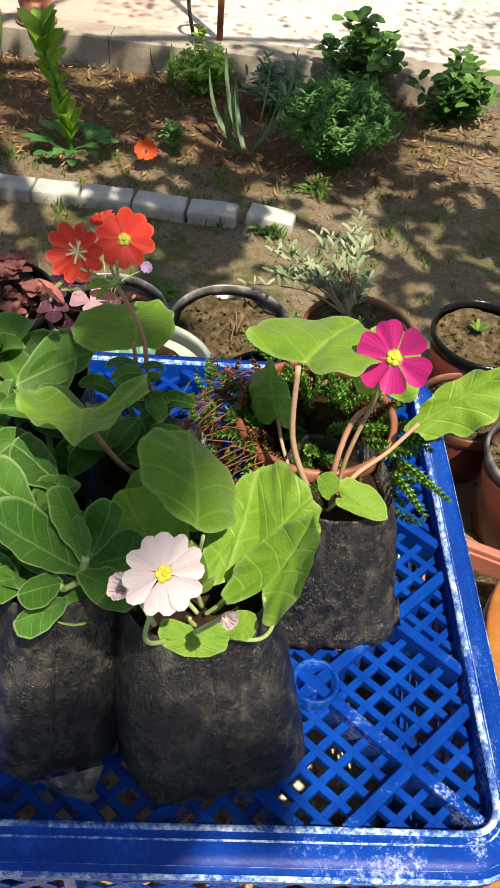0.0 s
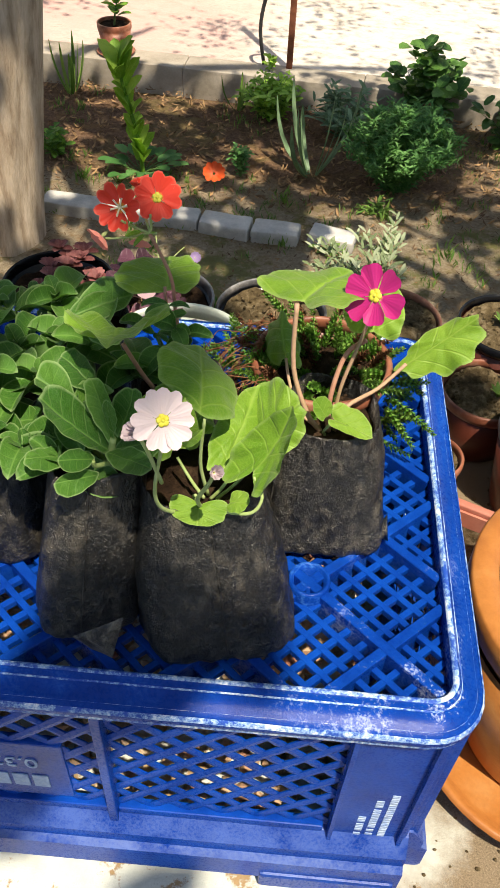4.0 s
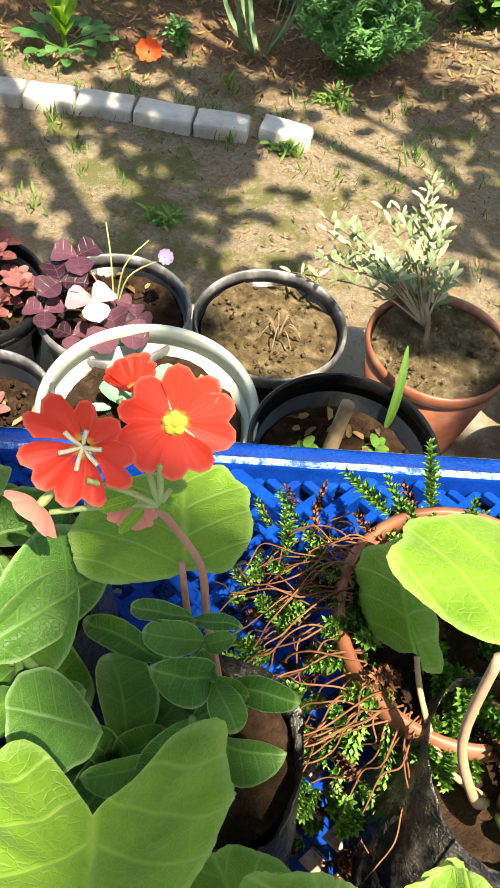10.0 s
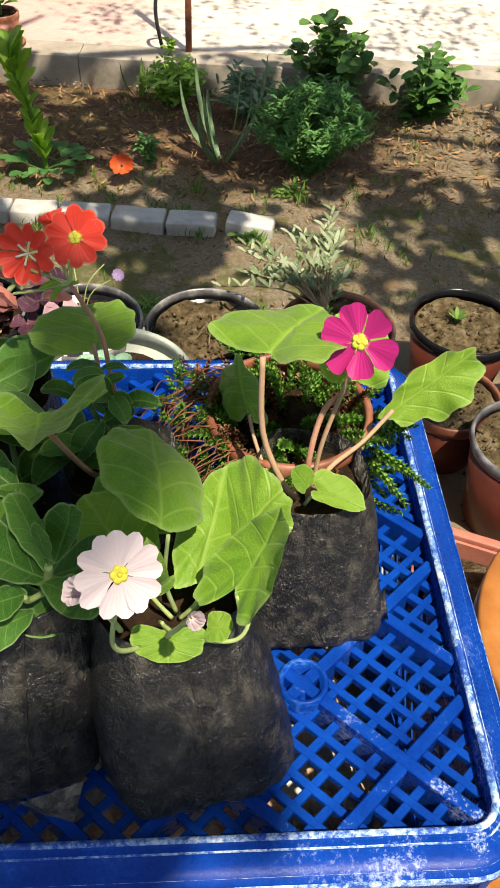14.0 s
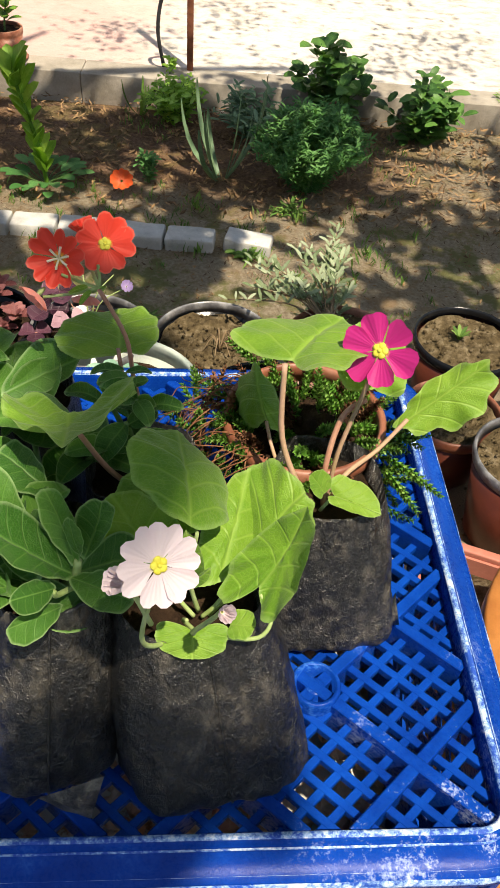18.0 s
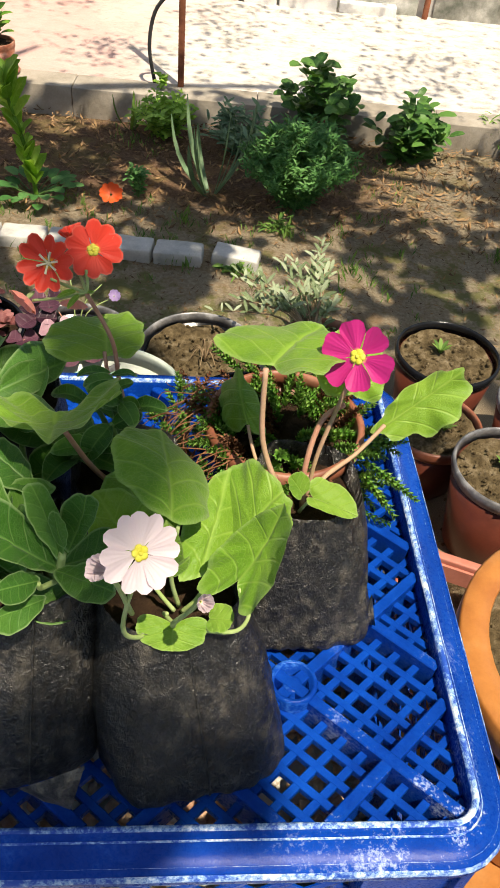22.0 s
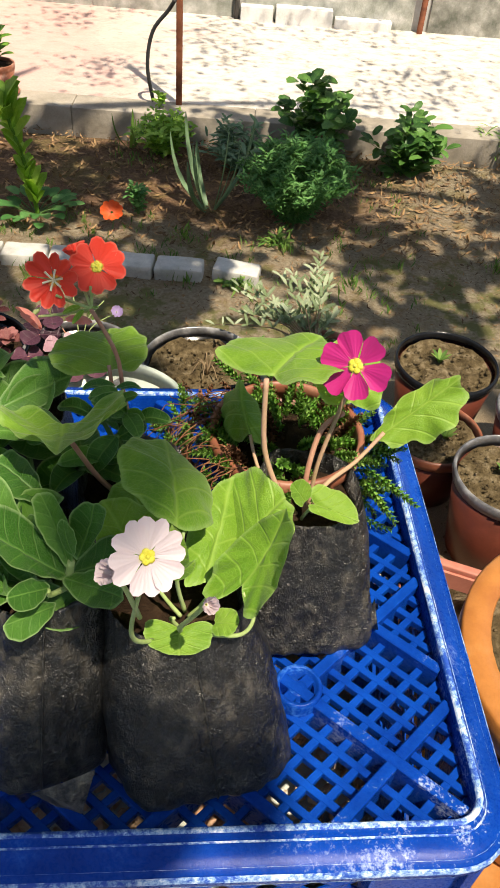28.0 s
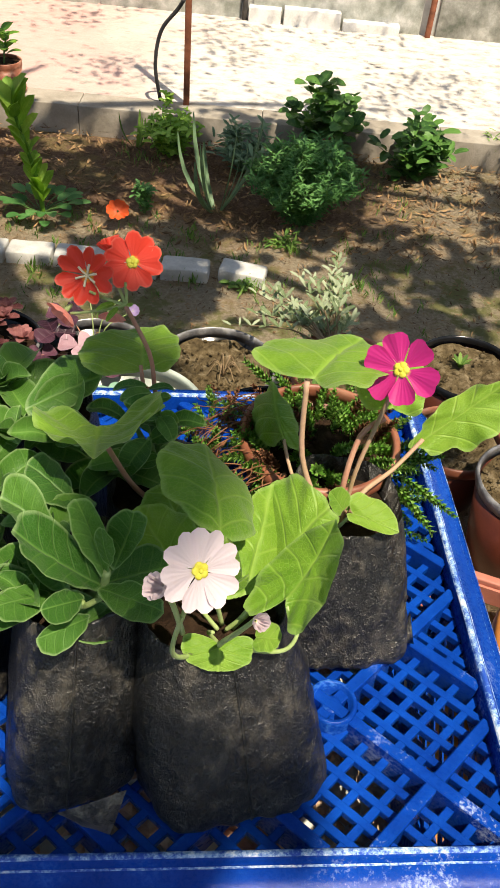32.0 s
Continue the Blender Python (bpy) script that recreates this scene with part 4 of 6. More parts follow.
# ---- the crate, standing upside down ----
LONG, DEEP, BED = 0.50, 0.346, 0.28        # inner length, inner depth, height of the lattice over the shelf
crate = thing("plastic_crate", (0.145, 0.157, SHELF), "scuffed blue plastic crate turned upside down as a plant stand", "crate")
crate.rotation_euler = (0, 0, radians(5))


def clip(c, sign, v0, v1, u0=-LONG, u1=0.0):
    """The stretch of the line u + sign * v = c inside a rectangle, or None."""
    lo, hi = v0, v1
    a, b = sorted(((c - u1) * sign, (c - u0) * sign))
    lo, hi = max(lo, a), min(hi, b)
    return None if hi - lo < 0.003 else ((c - sign * lo, lo), (c - sign * hi, hi))


PITCH, SQUASH = 0.103, 0.8932        # spacing of the ribs along the crate, and the net's depth against its length
ACROSS = DEEP / SQUASH


def net_line(c, sign, w, z0, z1, bm):
    """One bar of the base net, on the line u + sign * v / SQUASH = c."""
    s = clip(c, sign, 0.0, ACROSS)
    if s:
        a, b = [(u, v * SQUASH) for u, v in s]
        bar(bm, a, b, w, z0, z1)
    return s


for k in range(-6, 5):
    for sign, first in ((1, 0.0002), (-1, -0.0782)):
        bm = bmesh.new()
        if net_line(first + PITCH * k, sign, 0.0072, BED - 0.024, BED + 0.0022 + 0.0004 * sign, bm):
            part("diagonal_rib", bm, RIM_BLUE, crate, smooth=False)
        else:
            bm.free()
bm = bmesh.new()
for k in range(-32, 26):
    if k % 5:
        for sign, first in ((1, 0.0002), (-1, -0.0782)):
            net_line(first + PITCH / 5 * k, sign, 0.0048, BED - 0.0105, BED - 0.0052 + 0.0002 * sign, bm)
part("base_lattice", bm, BLUE, crate, "blue moulded lattice base", smooth=False)
for u in (-0.0905, -0.0905 - 3 * PITCH):
    for v in (0.081, DEEP - 0.081):
        bm = bmesh.new()
        lathe(bm, [(0.0148, BED - 0.02), (0.0148, BED + 0.004), (0.0138, BED + 0.0062), (0.0116, BED + 0.0058), (0.0106, BED - 0.008), (0.0066, BED - 0.008), (0.006, BED + 0.0015), (0.005, BED + 0.0024), (0.001, BED + 0.0022)], 30)
        bmesh.ops.translate(bm, vec=(u, v, 0), verts=bm.verts)
        part("boss", bm, BOSS_BLUE, crate)


def frame_ring(bm, loops, rad, n=6):
    """A band swept round the crate: loops of (outset, height), with rounded corners."""
    rings = []
    for out, z in loops:
        out = min(out, 0.007) + 0.93 * max(0.0, out - 0.007)
        r = max(0.004, rad + out)
        pts = []
        for cx, cy, a0 in ((0 - rad, DEEP - rad, 0), (-LONG + rad, DEEP - rad, 90), (-LONG + rad, rad, 180), (0 - rad, rad, 270)):
            for k in range(n + 1):
                a = radians(a0 + 90 * k / n)
                pts.append((cx + r * math.cos(a), cy + r * math.sin(a), z))
        # straight runs are cut up so that wear can vary along them
        full = []
        for i, p in enumerate(pts):
            q = pts[(i + 1) % len(pts)]
            d = math.dist(p, q)
            cuts = max(1, int(d / 0.02))
            for c in range(cuts):
                f = c / cuts
                full.append(tuple(p[k] + (q[k] - p[k]) * f for k in range(3)))
        rings.append(full)
    m = min(len(r) for r in rings)
    made = [[bm.verts.new(p) for p in r[:m]] for r in rings]
    for a, b in zip(made, made[1:]):
        for i in range(m):
            bm.faces.new((a[i], a[(i + 1) % m], b[(i + 1) % m], b[i]))


bm = bmesh.new()
frame_ring(bm, [(0.0, BED - 0.03), (0.0, BED + 0.004), (0.0008, BED + 0.008), (0.003, BED + 0.009), (0.0055, BED + 0.0065), (0.007, BED + 0.003), (0.016, BED - 0.002), (0.0225, BED - 0.003), (0.024, BED - 0.006), (0.0245, BED - 0.0105), (0.023, BED - 0.0125), (0.021, BED - 0.012), (0.02, BED - 0.009), (0.004, BED - 0.009), (0.0035, BED - 0.03), (0.0, BED - 0.03)], 0.014)
part("rim", bm, RIM_BLUE, crate, "blue rim with chalky white scuffs")
bm = bmesh.new()
frame_ring(bm, [(0.0004, BED + 0.0072), (0.001, BED + 0.0087), (0.003, BED + 0.0095), (0.0042, BED + 0.0085)], 0.014)
for v in bm.verts:
    v.co += Vector((0, 0, 1)) * 0.0009 * noise.noise(v.co * 160)
part("rim_wear", bm, SCUFF, crate, "white scuffed ridge of the rim")
# thin pale ring on the step: wear and a highlight in one colour
bm = bmesh.new()
frame_ring(bm, [(0.0067, BED + 0.0041), (0.007, BED + 0.0041), (0.0076, BED + 0.0031)], 0.014)
for v in bm.verts:
    v.co += Vector((0, 0, 1)) * 0.0006 * noise.noise(v.co * 90)
part("step_line", bm, SCUFF, crate, "pale line along the rim, part wear, part painted highlight")
bm = bmesh.new()
frame_ring(bm, [(0.0226, BED - 0.0027), (0.0235, BED - 0.0036), (0.0244, BED - 0.0054), (0.0246, BED - 0.0066)], 0.014)
for v in bm.verts:
    v.co += Vector((0, 0, 1)) * 0.0008 * noise.noise(v.co * 150)
part("edge_wear", bm, SCUFF, crate, "white scuffed outer edge of the rim")


def side_lattice(bm, u0, u1, z0, z1, pitch=0.0277, w=0.0078, thick=0.0012):
    """Crossing slanted bars in an upright panel, built along x and z with y as thickness."""
    for k in range(-60, 90):
        for sign in (1, -1):
            lo, hi = z0, z1
            c = u0 + k * pitch
            a, b = sorted(((c - u1) * sign, (c - u0) * sign))
            a, b = a + (z0 + z1) / 2, b + (z0 + z1) / 2
            lo, hi = max(lo, a), min(hi, b)
            if hi - lo < 0.003:
                continue
            mid = (z0 + z1) / 2
            p, q = (c - sign * (lo - mid), lo), (c - sign * (hi - mid), hi)
            d = Vector((q[0] - p[0], 0, q[1] - p[1])).normalized()
            n = Vector((-d.z, 0, d.x))
            quad = []
            for (x, z), s in ((p, -1), (p, 1), (q, 1), (q, -1)):
                quad.append(Vector((x, 0, z)) + n * s * w / 2)
            y0 = 0.0003 * sign
            front = [bm.verts.new(v + Vector((0, y0, 0))) for v in quad]
            back = [bm.verts.new(v + Vector((0, thick + y0, 0))) for v in quad]
            crest = [bm.verts.new(Vector((x, y0 - 0.0008, z))) for x, z in (p, q)]
            bm.faces.new((front[0], crest[0], crest[1], front[3]))
            bm.faces.new((crest[0], front[1], front[2], crest[1]))
            bm.faces.new((front[0], front[1], crest[0]))
            bm.faces.new((front[2], front[3], crest[1]))
            bm.faces.new(back[::-1])
            for i in range(4):
                bm.faces.new((front[i], back[i], back[(i + 1) % 4], front[(i + 1) % 4]))


def wall_side(turn, length, label_panel):
    """One side of the crate: posts, ribs, slanted lattice panels and the stepped flange at the foot."""
    m = Matrix(turn)
    z1, z0, y = BED - 0.016, 0.085, -0.008

    def keep(name, bm, material, label=""):
        bmesh.ops.transform(bm, matrix=m, verts=bm.verts)
        bmesh.ops.recalc_face_normals(bm, faces=bm.faces)
        part(name, bm, material, crate, label, smooth=False)

    post = 0.056
    ribs = [-post, -0.222, -length + 0.222 - 0.08, -length + post] if label_panel else [-post, -length / 2, -length + post]
    for a, b in ((0.006, -post), (-length - 0.006, -length + post)):
        bm = bmesh.new()
        lo, hi = min(a, b), max(a, b)
        box(bm, lo, y - 0.004, 0.055, hi, y + 0.004, z1, bevel=0.0015)
        keep("corner_post", bm, BLUE)
        for x in (lo + 0.002, hi - 0.006):
            bm = bmesh.new()
            box(bm, x - 0.0018, y - 0.0085, 0.07, x + 0.0018, y - 0.0035, z1, bevel=0.0008)
            keep("post_rib", bm, BLUE)
    for x in ribs[1:-1]:
        bm = bmesh.new()
        box(bm, x - 0.0035, y - 0.009, 0.055, x + 0.0035, y + 0.004, z1, bevel=0.001)
        keep("upright_rib", bm, BLUE)
    for a, b in zip(ribs, ribs[1:]):
        bm = bmesh.new()
        side_lattice(bm, b, a, z0, z1)
        bmesh.ops.translate(bm, vec=(0, y, 0), verts=bm.verts)
        keep("wall_lattice", bm, BLUE)
        bm = bmesh.new()
        box(bm, b + 0.0035, y - 0.0046, z0 - 0.003, a - 0.0035, y + 0.0048, z0 + 0.0075, bevel=0.0012)
        keep("lattice_sill", bm, BLUE)
    if label_panel:
        bm = bmesh.new()
        box(bm, ribs[2] + 0.03, y - 0.0022, 0.1, ribs[1] - 0.03, y + 0.006, 0.19, bevel=0.002)
        keep("label_panel", bm, BLUE)
    # flange: a sloping shelf and a lower lip
    bm = bmesh.new()
    prof = [(y + 0.004, 0.087), (y - 0.004, 0.085), (y - 0.015, 0.068), (y - 0.0155, 0.055), (y - 0.021, 0.051), (y - 0.0215, 0.018), (y - 0.016, 0.015), (y + 0.004, 0.015)]
    n = 24
    rows = [[bm.verts.new((0.008 - (length + 0.016) * i / n, a, b)) for a, b in prof] for i in range(n + 1)]
    for p, q in zip(rows, rows[1:]):
        for i in range(len(prof)):
            bm.faces.new((p[i], p[(i + 1) % len(prof)], q[(i + 1) % len(prof)], q[i]))
    bm.faces.new(rows[0])
    bm.faces.new(rows[-1][::-1])
    keep("foot_flange", bm, FLANGE_BLUE)
    for x in (-0.05, -length + 0.05):
        bm = bmesh.new()
        box(bm, x - 0.055, y - 0.024, 0.0, x + 0.055, y + 0.004, 0.03, bevel=0.004)
        keep("foot", bm, FLANGE_BLUE)


wall_side(Matrix(), LONG, True)
wall_side(Matrix.Translation((0, DEEP, 0)) @ pose(0, 0, 0, 0, 0, 90), DEEP, False)
wall_side(Matrix.Translation((-LONG, DEEP, 0)) @ pose(0, 0, 0, 0, 0, 180), LONG, True)
wall_side(Matrix.Translation((-LONG, 0, 0)) @ pose(0, 0, 0, 0, 0, 270), DEEP, False)

# moulded print on the front: a number that can be read, and bars for the rest
def letters(body, size, m):
    curve = bpy.data.curves.new("print", "FONT")
    curve.body, curve.size, curve.extrude = body, size, 0.0005
    ob = bpy.data.objects.new("print", curve)
    deps = bpy.context.evaluated_depsgraph_get()
    scene.collection.objects.link(ob)
    deps.update()
    me = bpy.data.meshes.new_from_object(ob.evaluated_get(deps))
    bpy.data.objects.remove(ob)
    bpy.data.curves.remove(curve)
    me.materials.clear()
    me.materials.append(EMBOSS)
    out = new("moulded_number", me)
    out.parent = crate
    out.matrix_local = m
    return tagged(out, "pale moulded number, upside down")


letters("0.32", 0.021, Matrix.Translation((-0.272, -0.0108, 0.166)) @ pose(0, 0, 0, 90, 180, 0))
for k in range(5):
    bm = bmesh.new()
    box(bm, -0.268 - 0.015 * k - 0.012, -0.0112, 0.118, -0.268 - 0.015 * k, -0.0102, 0.138, bevel=0.0004)
    part("moulded_mark", bm, EMBOSS, crate, smooth=False)
rr = random.Random(2)
for u, lo, hi in ((-0.033, 0.062, 0.125), (-0.024, 0.05, 0.15), (-0.0145, 0.045, 0.165)):
    z = lo
    while z < hi:
        h = rr.uniform(0.0016, 0.0034)
        if rr.random() < 0.86:
            bm = bmesh.new()
            box(bm, u - 0.0028, -0.0126, z, u + 0.0028, -0.0119, z + h)
            part("moulded_mark", bm, EMBOSS, crate, smooth=False)
        z += h + 0.0012
# chalky wear on the outer edge of the rim, strongest at the corners
bm = bmesh.new()
frame_ring(bm, [(0.0185, BED - 0.0023), (0.0198, BED - 0.0035), (0.021, BED - 0.006)], 0.014)
part("rim_wear", bm, SCUFF, crate, "white scuffed outer edge of the rim")
bm = bmesh.new()
frame_ring(bm, [(0.0214, BED - 0.0165), (0.022, BED - 0.0185), (0.0198, BED - 0.0206)], 0.014)
part("rim_wear", bm, SCUFF, crate, "white scuffed lower edge of the rim")


# ---- bags of plants on the crate ----
TOP = SHELF + BED + 0.003


def bag(place, base, mouth, shift, height, seed, label, fold=True, turn=-math.pi / 2 + 0.75, spin=0.0, seam=0.02):
    """A soft black nursery bag: squarish at its foot, slumped, with an uneven open mouth, a seam and a folded corner."""
    ob = thing("nursery_bag", place, label, "plant bag", "nursery bags on the crate")
    bm = bmesh.new()
    n, rows = 120, 48
    rings = []
    for k in range(rows + 1):
        f = k / rows
        rx, ry = base[0] + (mouth[0] - base[0]) * f, base[1] + (mouth[1] - base[1]) * f
        bulge = 1 + 0.05 * math.sin(math.pi * f) - 0.04 * math.exp(-f / 0.03)
        ring = []
        for i in range(n):
            a = 2 * math.pi * i / n
            p = 4.2 - 1.6 * f
            d = (abs(math.cos(a - spin)) ** p + abs(math.sin(a - spin)) ** p) ** (-1 / p)
            c = Vector((math.cos(a), math.sin(a), 0))
            w = 0.05 * noise.noise((c.x * 1.6, c.y * 1.6, f * 2.2 + seed)) + 0.022 * noise.noise((c.x * 4, c.y * 4, f * 5 + seed)) + 0.012 * noise.noise((c.x * 9, c.y * 9, f * 12 + seed))
            w += 0.02 * math.sin(a * 5 + seed + f * 2) * f ** 2
            w += 0.045 * (0.3 - abs(noise.noise((c.x * 3.1 + f, c.y * 3.1 - f, f * 4.5 + seed * 2)))) + 0.014 * (0.3 - abs(noise.noise((c.x * 7, c.y * 7 + f, f * 9 + seed * 3))))
            w += 0.06 * (0.22 - abs(noise.noise((c.x * 4.6 - f * 2, c.y * 4.6, f * 7 + seed * 5)))) * math.exp(-f / 0.3) + 0.012 * (0.22 - abs(noise.noise((c.x * 13, c.y * 13, f * 16 + seed))))
            z = height * f * (1 + (0.035 * noise.noise((c.x * 1.8, c.y * 1.8, seed + 9)) + 0.012 * math.sin(a * 3 + seed)) * f)
            ring.append(bm.verts.new((c.x * d * rx * (bulge + w) + shift[0] * f, c.y * d * ry * (bulge + w) + shift[1] * f, z)))
        rings.append(ring)
    low = [bm.verts.new((v.co.x * 0.9, v.co.y * 0.9, v.co.z - 0.5 * height)) for v in rings[-1]]
    for v, t in zip(low, rings[-1]):
        v.co = t.co * 1.0
        v.co.x, v.co.y, v.co.z = (t.co.x - shift[0]) * 0.955 + shift[0], (t.co.y - shift[1]) * 0.955 + shift[1], t.co.z - 0.03
    rings.append(low)
    for p, q in zip(rings, rings[1:]):
        for i in range(n):
            bm.faces.new((p[i], p[(i + 1) % n], q[(i + 1) % n], q[i]))
    bm.faces.new(rings[0][::-1])
    line = [rings[k][int(n * (0.75 + seam))].co + Vector((0, -0.0004, 0)) for k in range(0, rows + 1, 3)]
    part("film", bm, FILM, ob)
    bm = bmesh.new()
    soil_disc(bm, 1.0, 0, 0.0, seed, 24, 5)
    for v in bm.verts:
        z = v.co.z
        r = v.co.copy()
        v.co = Vector((r.x * mouth[0] * 0.98 + shift[0], r.y * mouth[1] * 0.98 + shift[1], height - 0.017 + 0.004 * noise.noise((r.x * 4, r.y * 4, seed)) + 0.003 * noise.noise((r.x * 14, r.y * 14, seed))))
    part("soil", bm, DARK_SOIL, ob, "dark crumbly potting soil")
    # seam down the front
    bm = bmesh.new()
    tube(bm, line, 0.0007, 0.0007, 5)
    part("seam", bm, FILM, ob)
    if fold is True and turn < 0:
        bm = bmesh.new()
        tri = [bm.verts.new(Vector(p) - Vector(place)) for p in ((-0.094, 0.152, 0.864), (-0.058, 0.152, 0.897), (-0.067, 0.147, 0.8545), (-0.074, 0.146, 0.876))]
        for f in ((0, 2, 3), (2, 1, 3), (0, 3, 1)):
            bm.faces.new([tri[k] for k in f])
        bmesh.ops.subdivide_edges(bm, edges=bm.edges, cuts=3, use_grid_fill=True)
        for v in bm.verts:
            v.co.y += 0.0016 * noise.noise(v.co * 160)
        part("folded_corner", bm, DUSTY_LIT_FILM, ob, "folded corner of the film, paler with dust and painted light")
    elif fold:
        for a, s in ((-math.pi / 2 + 0.75 if fold is True and turn < 0 else -turn, 0.012),):
            bm = bmesh.new()
            p = rings_co(base, mouth, shift, height, 0.02, a, seed)
            o = Vector((math.cos(a), math.sin(a), 0))
            t = Vector((-o.y, o.x, 0))
            q = [p + t * s * 1.1 + Vector((0, 0, 0.012)), p - t * s * 0.9 + Vector((0, 0, 0.011)), p + o * s * 0.75 - t * s * 0.1 + Vector((0, 0, 0.0015)), p + o * s * 0.3 + t * 0.4 * s + Vector((0, 0, 0.0095))]
            vs = [bm.verts.new(x) for x in q]
            bm.faces.new((vs[0], vs[3], vs[2]))
            bm.faces.new((vs[3], vs[1], vs[2]))
            bm.faces.new((vs[0], vs[1], vs[3]))
            bm.faces.new((vs[0], vs[2], vs[1]))
            part("folded_corner", bm, DUSTY_LIT_FILM, ob, "folded corner of the film, paler with dust and painted light")
    return ob


def rings_co(base, mouth, shift, height, f, a, seed):
    """A point on a bag's side."""
    rx, ry = base[0] + (mouth[0] - base[0]) * f, base[1] + (mouth[1] - base[1]) * f
    p = 3.1 - 0.9 * f
    d = (abs(math.cos(a)) ** p + abs(math.sin(a)) ** p) ** (-1 / p)
    bulge = 1 + 0.05 * math.sin(math.pi * f) - 0.04 * math.exp(-f / 0.03)
    c = Vector((math.cos(a), math.sin(a), 0))
    w = 0.05 * noise.noise((c.x * 1.6, c.y * 1.6, f * 2.2 + seed)) + 0.022 * noise.noise((c.x * 4, c.y * 4, f * 5 + seed)) + 0.012 * noise.noise((c.x * 9, c.y * 9, f * 12 + seed))
    w += 0.02 * math.sin(a * 5 + seed + f * 2) * f ** 2
    return Vector((c.x * d * rx * (bulge + w) + shift[0] * f, c.y * d * ry * (bulge + w) + shift[1] * f, height * f))


bag((-0.014, 0.203, TOP), (0.052, 0.047), (0.0345, 0.034), (-0.013, 0.022), 0.104, 1.3, "dusty black plastic bag of soil holding a white primula", False, spin=0.36, seam=0.06)
bag((-0.096, 0.200, TOP), (0.0345, 0.042), (0.027, 0.033), (0.007, 0.027), 0.112, 4.7, "crumpled black plastic bag holding a green petunia", spin=0.3, seam=0.03)
bag((0.047, 0.294, TOP), (0.046, 0.043), (0.031, 0.033), (0.0, 0.026), 0.081, 7.2, "creased black plastic bag holding a magenta primula", True, 0.4, spin=0.12, seam=-0.12)
bag((-0.058, 0.307, TOP), (0.034, 0.034), (0.03, 0.03), (-0.002, 0.004), 0.094, 11.5, "black plastic bag holding a red primula", False)
bag((-0.174, 0.245, TOP), (0.038, 0.042), (0.03, 0.034), (0.002, 0.015), 0.1, 15.1, "black plastic bag with a bushy petunia beside the others", False)
bag((-0.14, 0.35, TOP), (0.036, 0.036), (0.03, 0.032), (0.0, 0.01), 0.095, 19.4, "black plastic bag with a spreading petunia behind the others", False)


def stalk(parent, pts, r0, r1, material, name="stalk"):
    bm = bmesh.new()
    tube(bm, pts, r0, r1, 8)
    return part(name, bm, material, parent)


def quad_leaf(parent, corners, material, **k):
    """A broad leaf of a plant from its stalk end, tip and two widest points."""
    bm = bmesh.new()
    shaped_leaf(bm, *rel(*corners), **k)
    return part("leaf", bm, material, parent)


# white primula
B2 = Vector((-0.026, 0.213, 0.948))
w = thing("white_primula", B2, "pale pink-white primula in bloom with round lime-green leaves", "plant")


def rel(*ps):
    return [Vector(p) - ORIGIN for p in ps]


ORIGIN = B2
for corners, kw in [
    (((-0.023, 0.208, 1.016), (-0.036, 0.266, 1.014), (-0.055, 0.243, 1.021), (-0.01, 0.25, 0.993)), dict(seed=1, heart=0.08, ruffle=0.025, dome=0.06, square=2.0)),
    (((-0.011, 0.212, 0.97), (-0.001, 0.274, 0.985), (-0.021, 0.235, 0.979), (0.018, 0.266, 0.962)), dict(seed=2, heart=0.1, ruffle=0.03, dome=0.03, square=2.05)),
    (((0.004, 0.203, 0.974), (0.0245, 0.221, 1.021), (-0.006, 0.212, 0.987), (0.0215, 0.194, 0.998)), dict(seed=4, heart=0.3, ruffle=0.05, dome=-0.1)),
    (((0.0, 0.235, 0.96), (0.026, 0.252, 0.995), (0.0, 0.275, 0.983), (0.027, 0.235, 0.976)), dict(seed=3, heart=0.2, ruffle=0.05)),
    (((-0.021, 0.198, 0.962), (-0.02, 0.184, 0.953), (-0.005, 0.192, 0.957), (-0.037, 0.19, 0.959)), dict(seed=5, heart=0.6, ruffle=0.03, segs=90, rings=5, teeth=26)),
    (((-0.006, 0.199, 0.96), (0.007, 0.196, 0.965), (0.002, 0.204, 0.966), (0.0, 0.191, 0.961)), dict(seed=6, heart=0.3, segs=60, rings=4, teeth=22)),
    (((-0.04, 0.222, 0.966), (-0.066, 0.25, 0.985), (-0.062, 0.222, 0.978), (-0.036, 0.252, 0.972)), dict(seed=9, ruffle=0.05)),
    (((-0.034, 0.24, 0.965), (-0.058, 0.275, 0.976), (-0.062, 0.25, 0.97), (-0.03, 0.268, 0.965)), dict(seed=8, ruffle=0.05)),
]:
    quad_leaf(w, corners, PRIMULA_LEAF, **kw)
for pts in [[(-0.02, 0.215, 0.945), (-0.024, 0.212, 0.975), (-0.021, 0.209, 1.013)], [(-0.018, 0.212, 0.945), (-0.012, 0.212, 0.955), (-0.007, 0.215, 0.964)],
            [(-0.018, 0.205, 0.945), (-0.006, 0.195, 0.956), (0.009, 0.193, 0.961), (0.014, 0.198, 0.97), (0.008, 0.204, 0.979)], [(-0.022, 0.205, 0.945), (-0.026, 0.203, 0.955), (-0.024, 0.198, 0.963)], [(-0.015, 0.215, 0.942), (-0.004, 0.224, 0.95), (0.004, 0.236, 0.956)], [(-0.022, 0.212, 0.945), (-0.03, 0.215, 0.955), (-0.04, 0.222, 0.966)]]:
    stalk(w, rel(*pts), 0.0012, 0.0009, PALE_STEM)
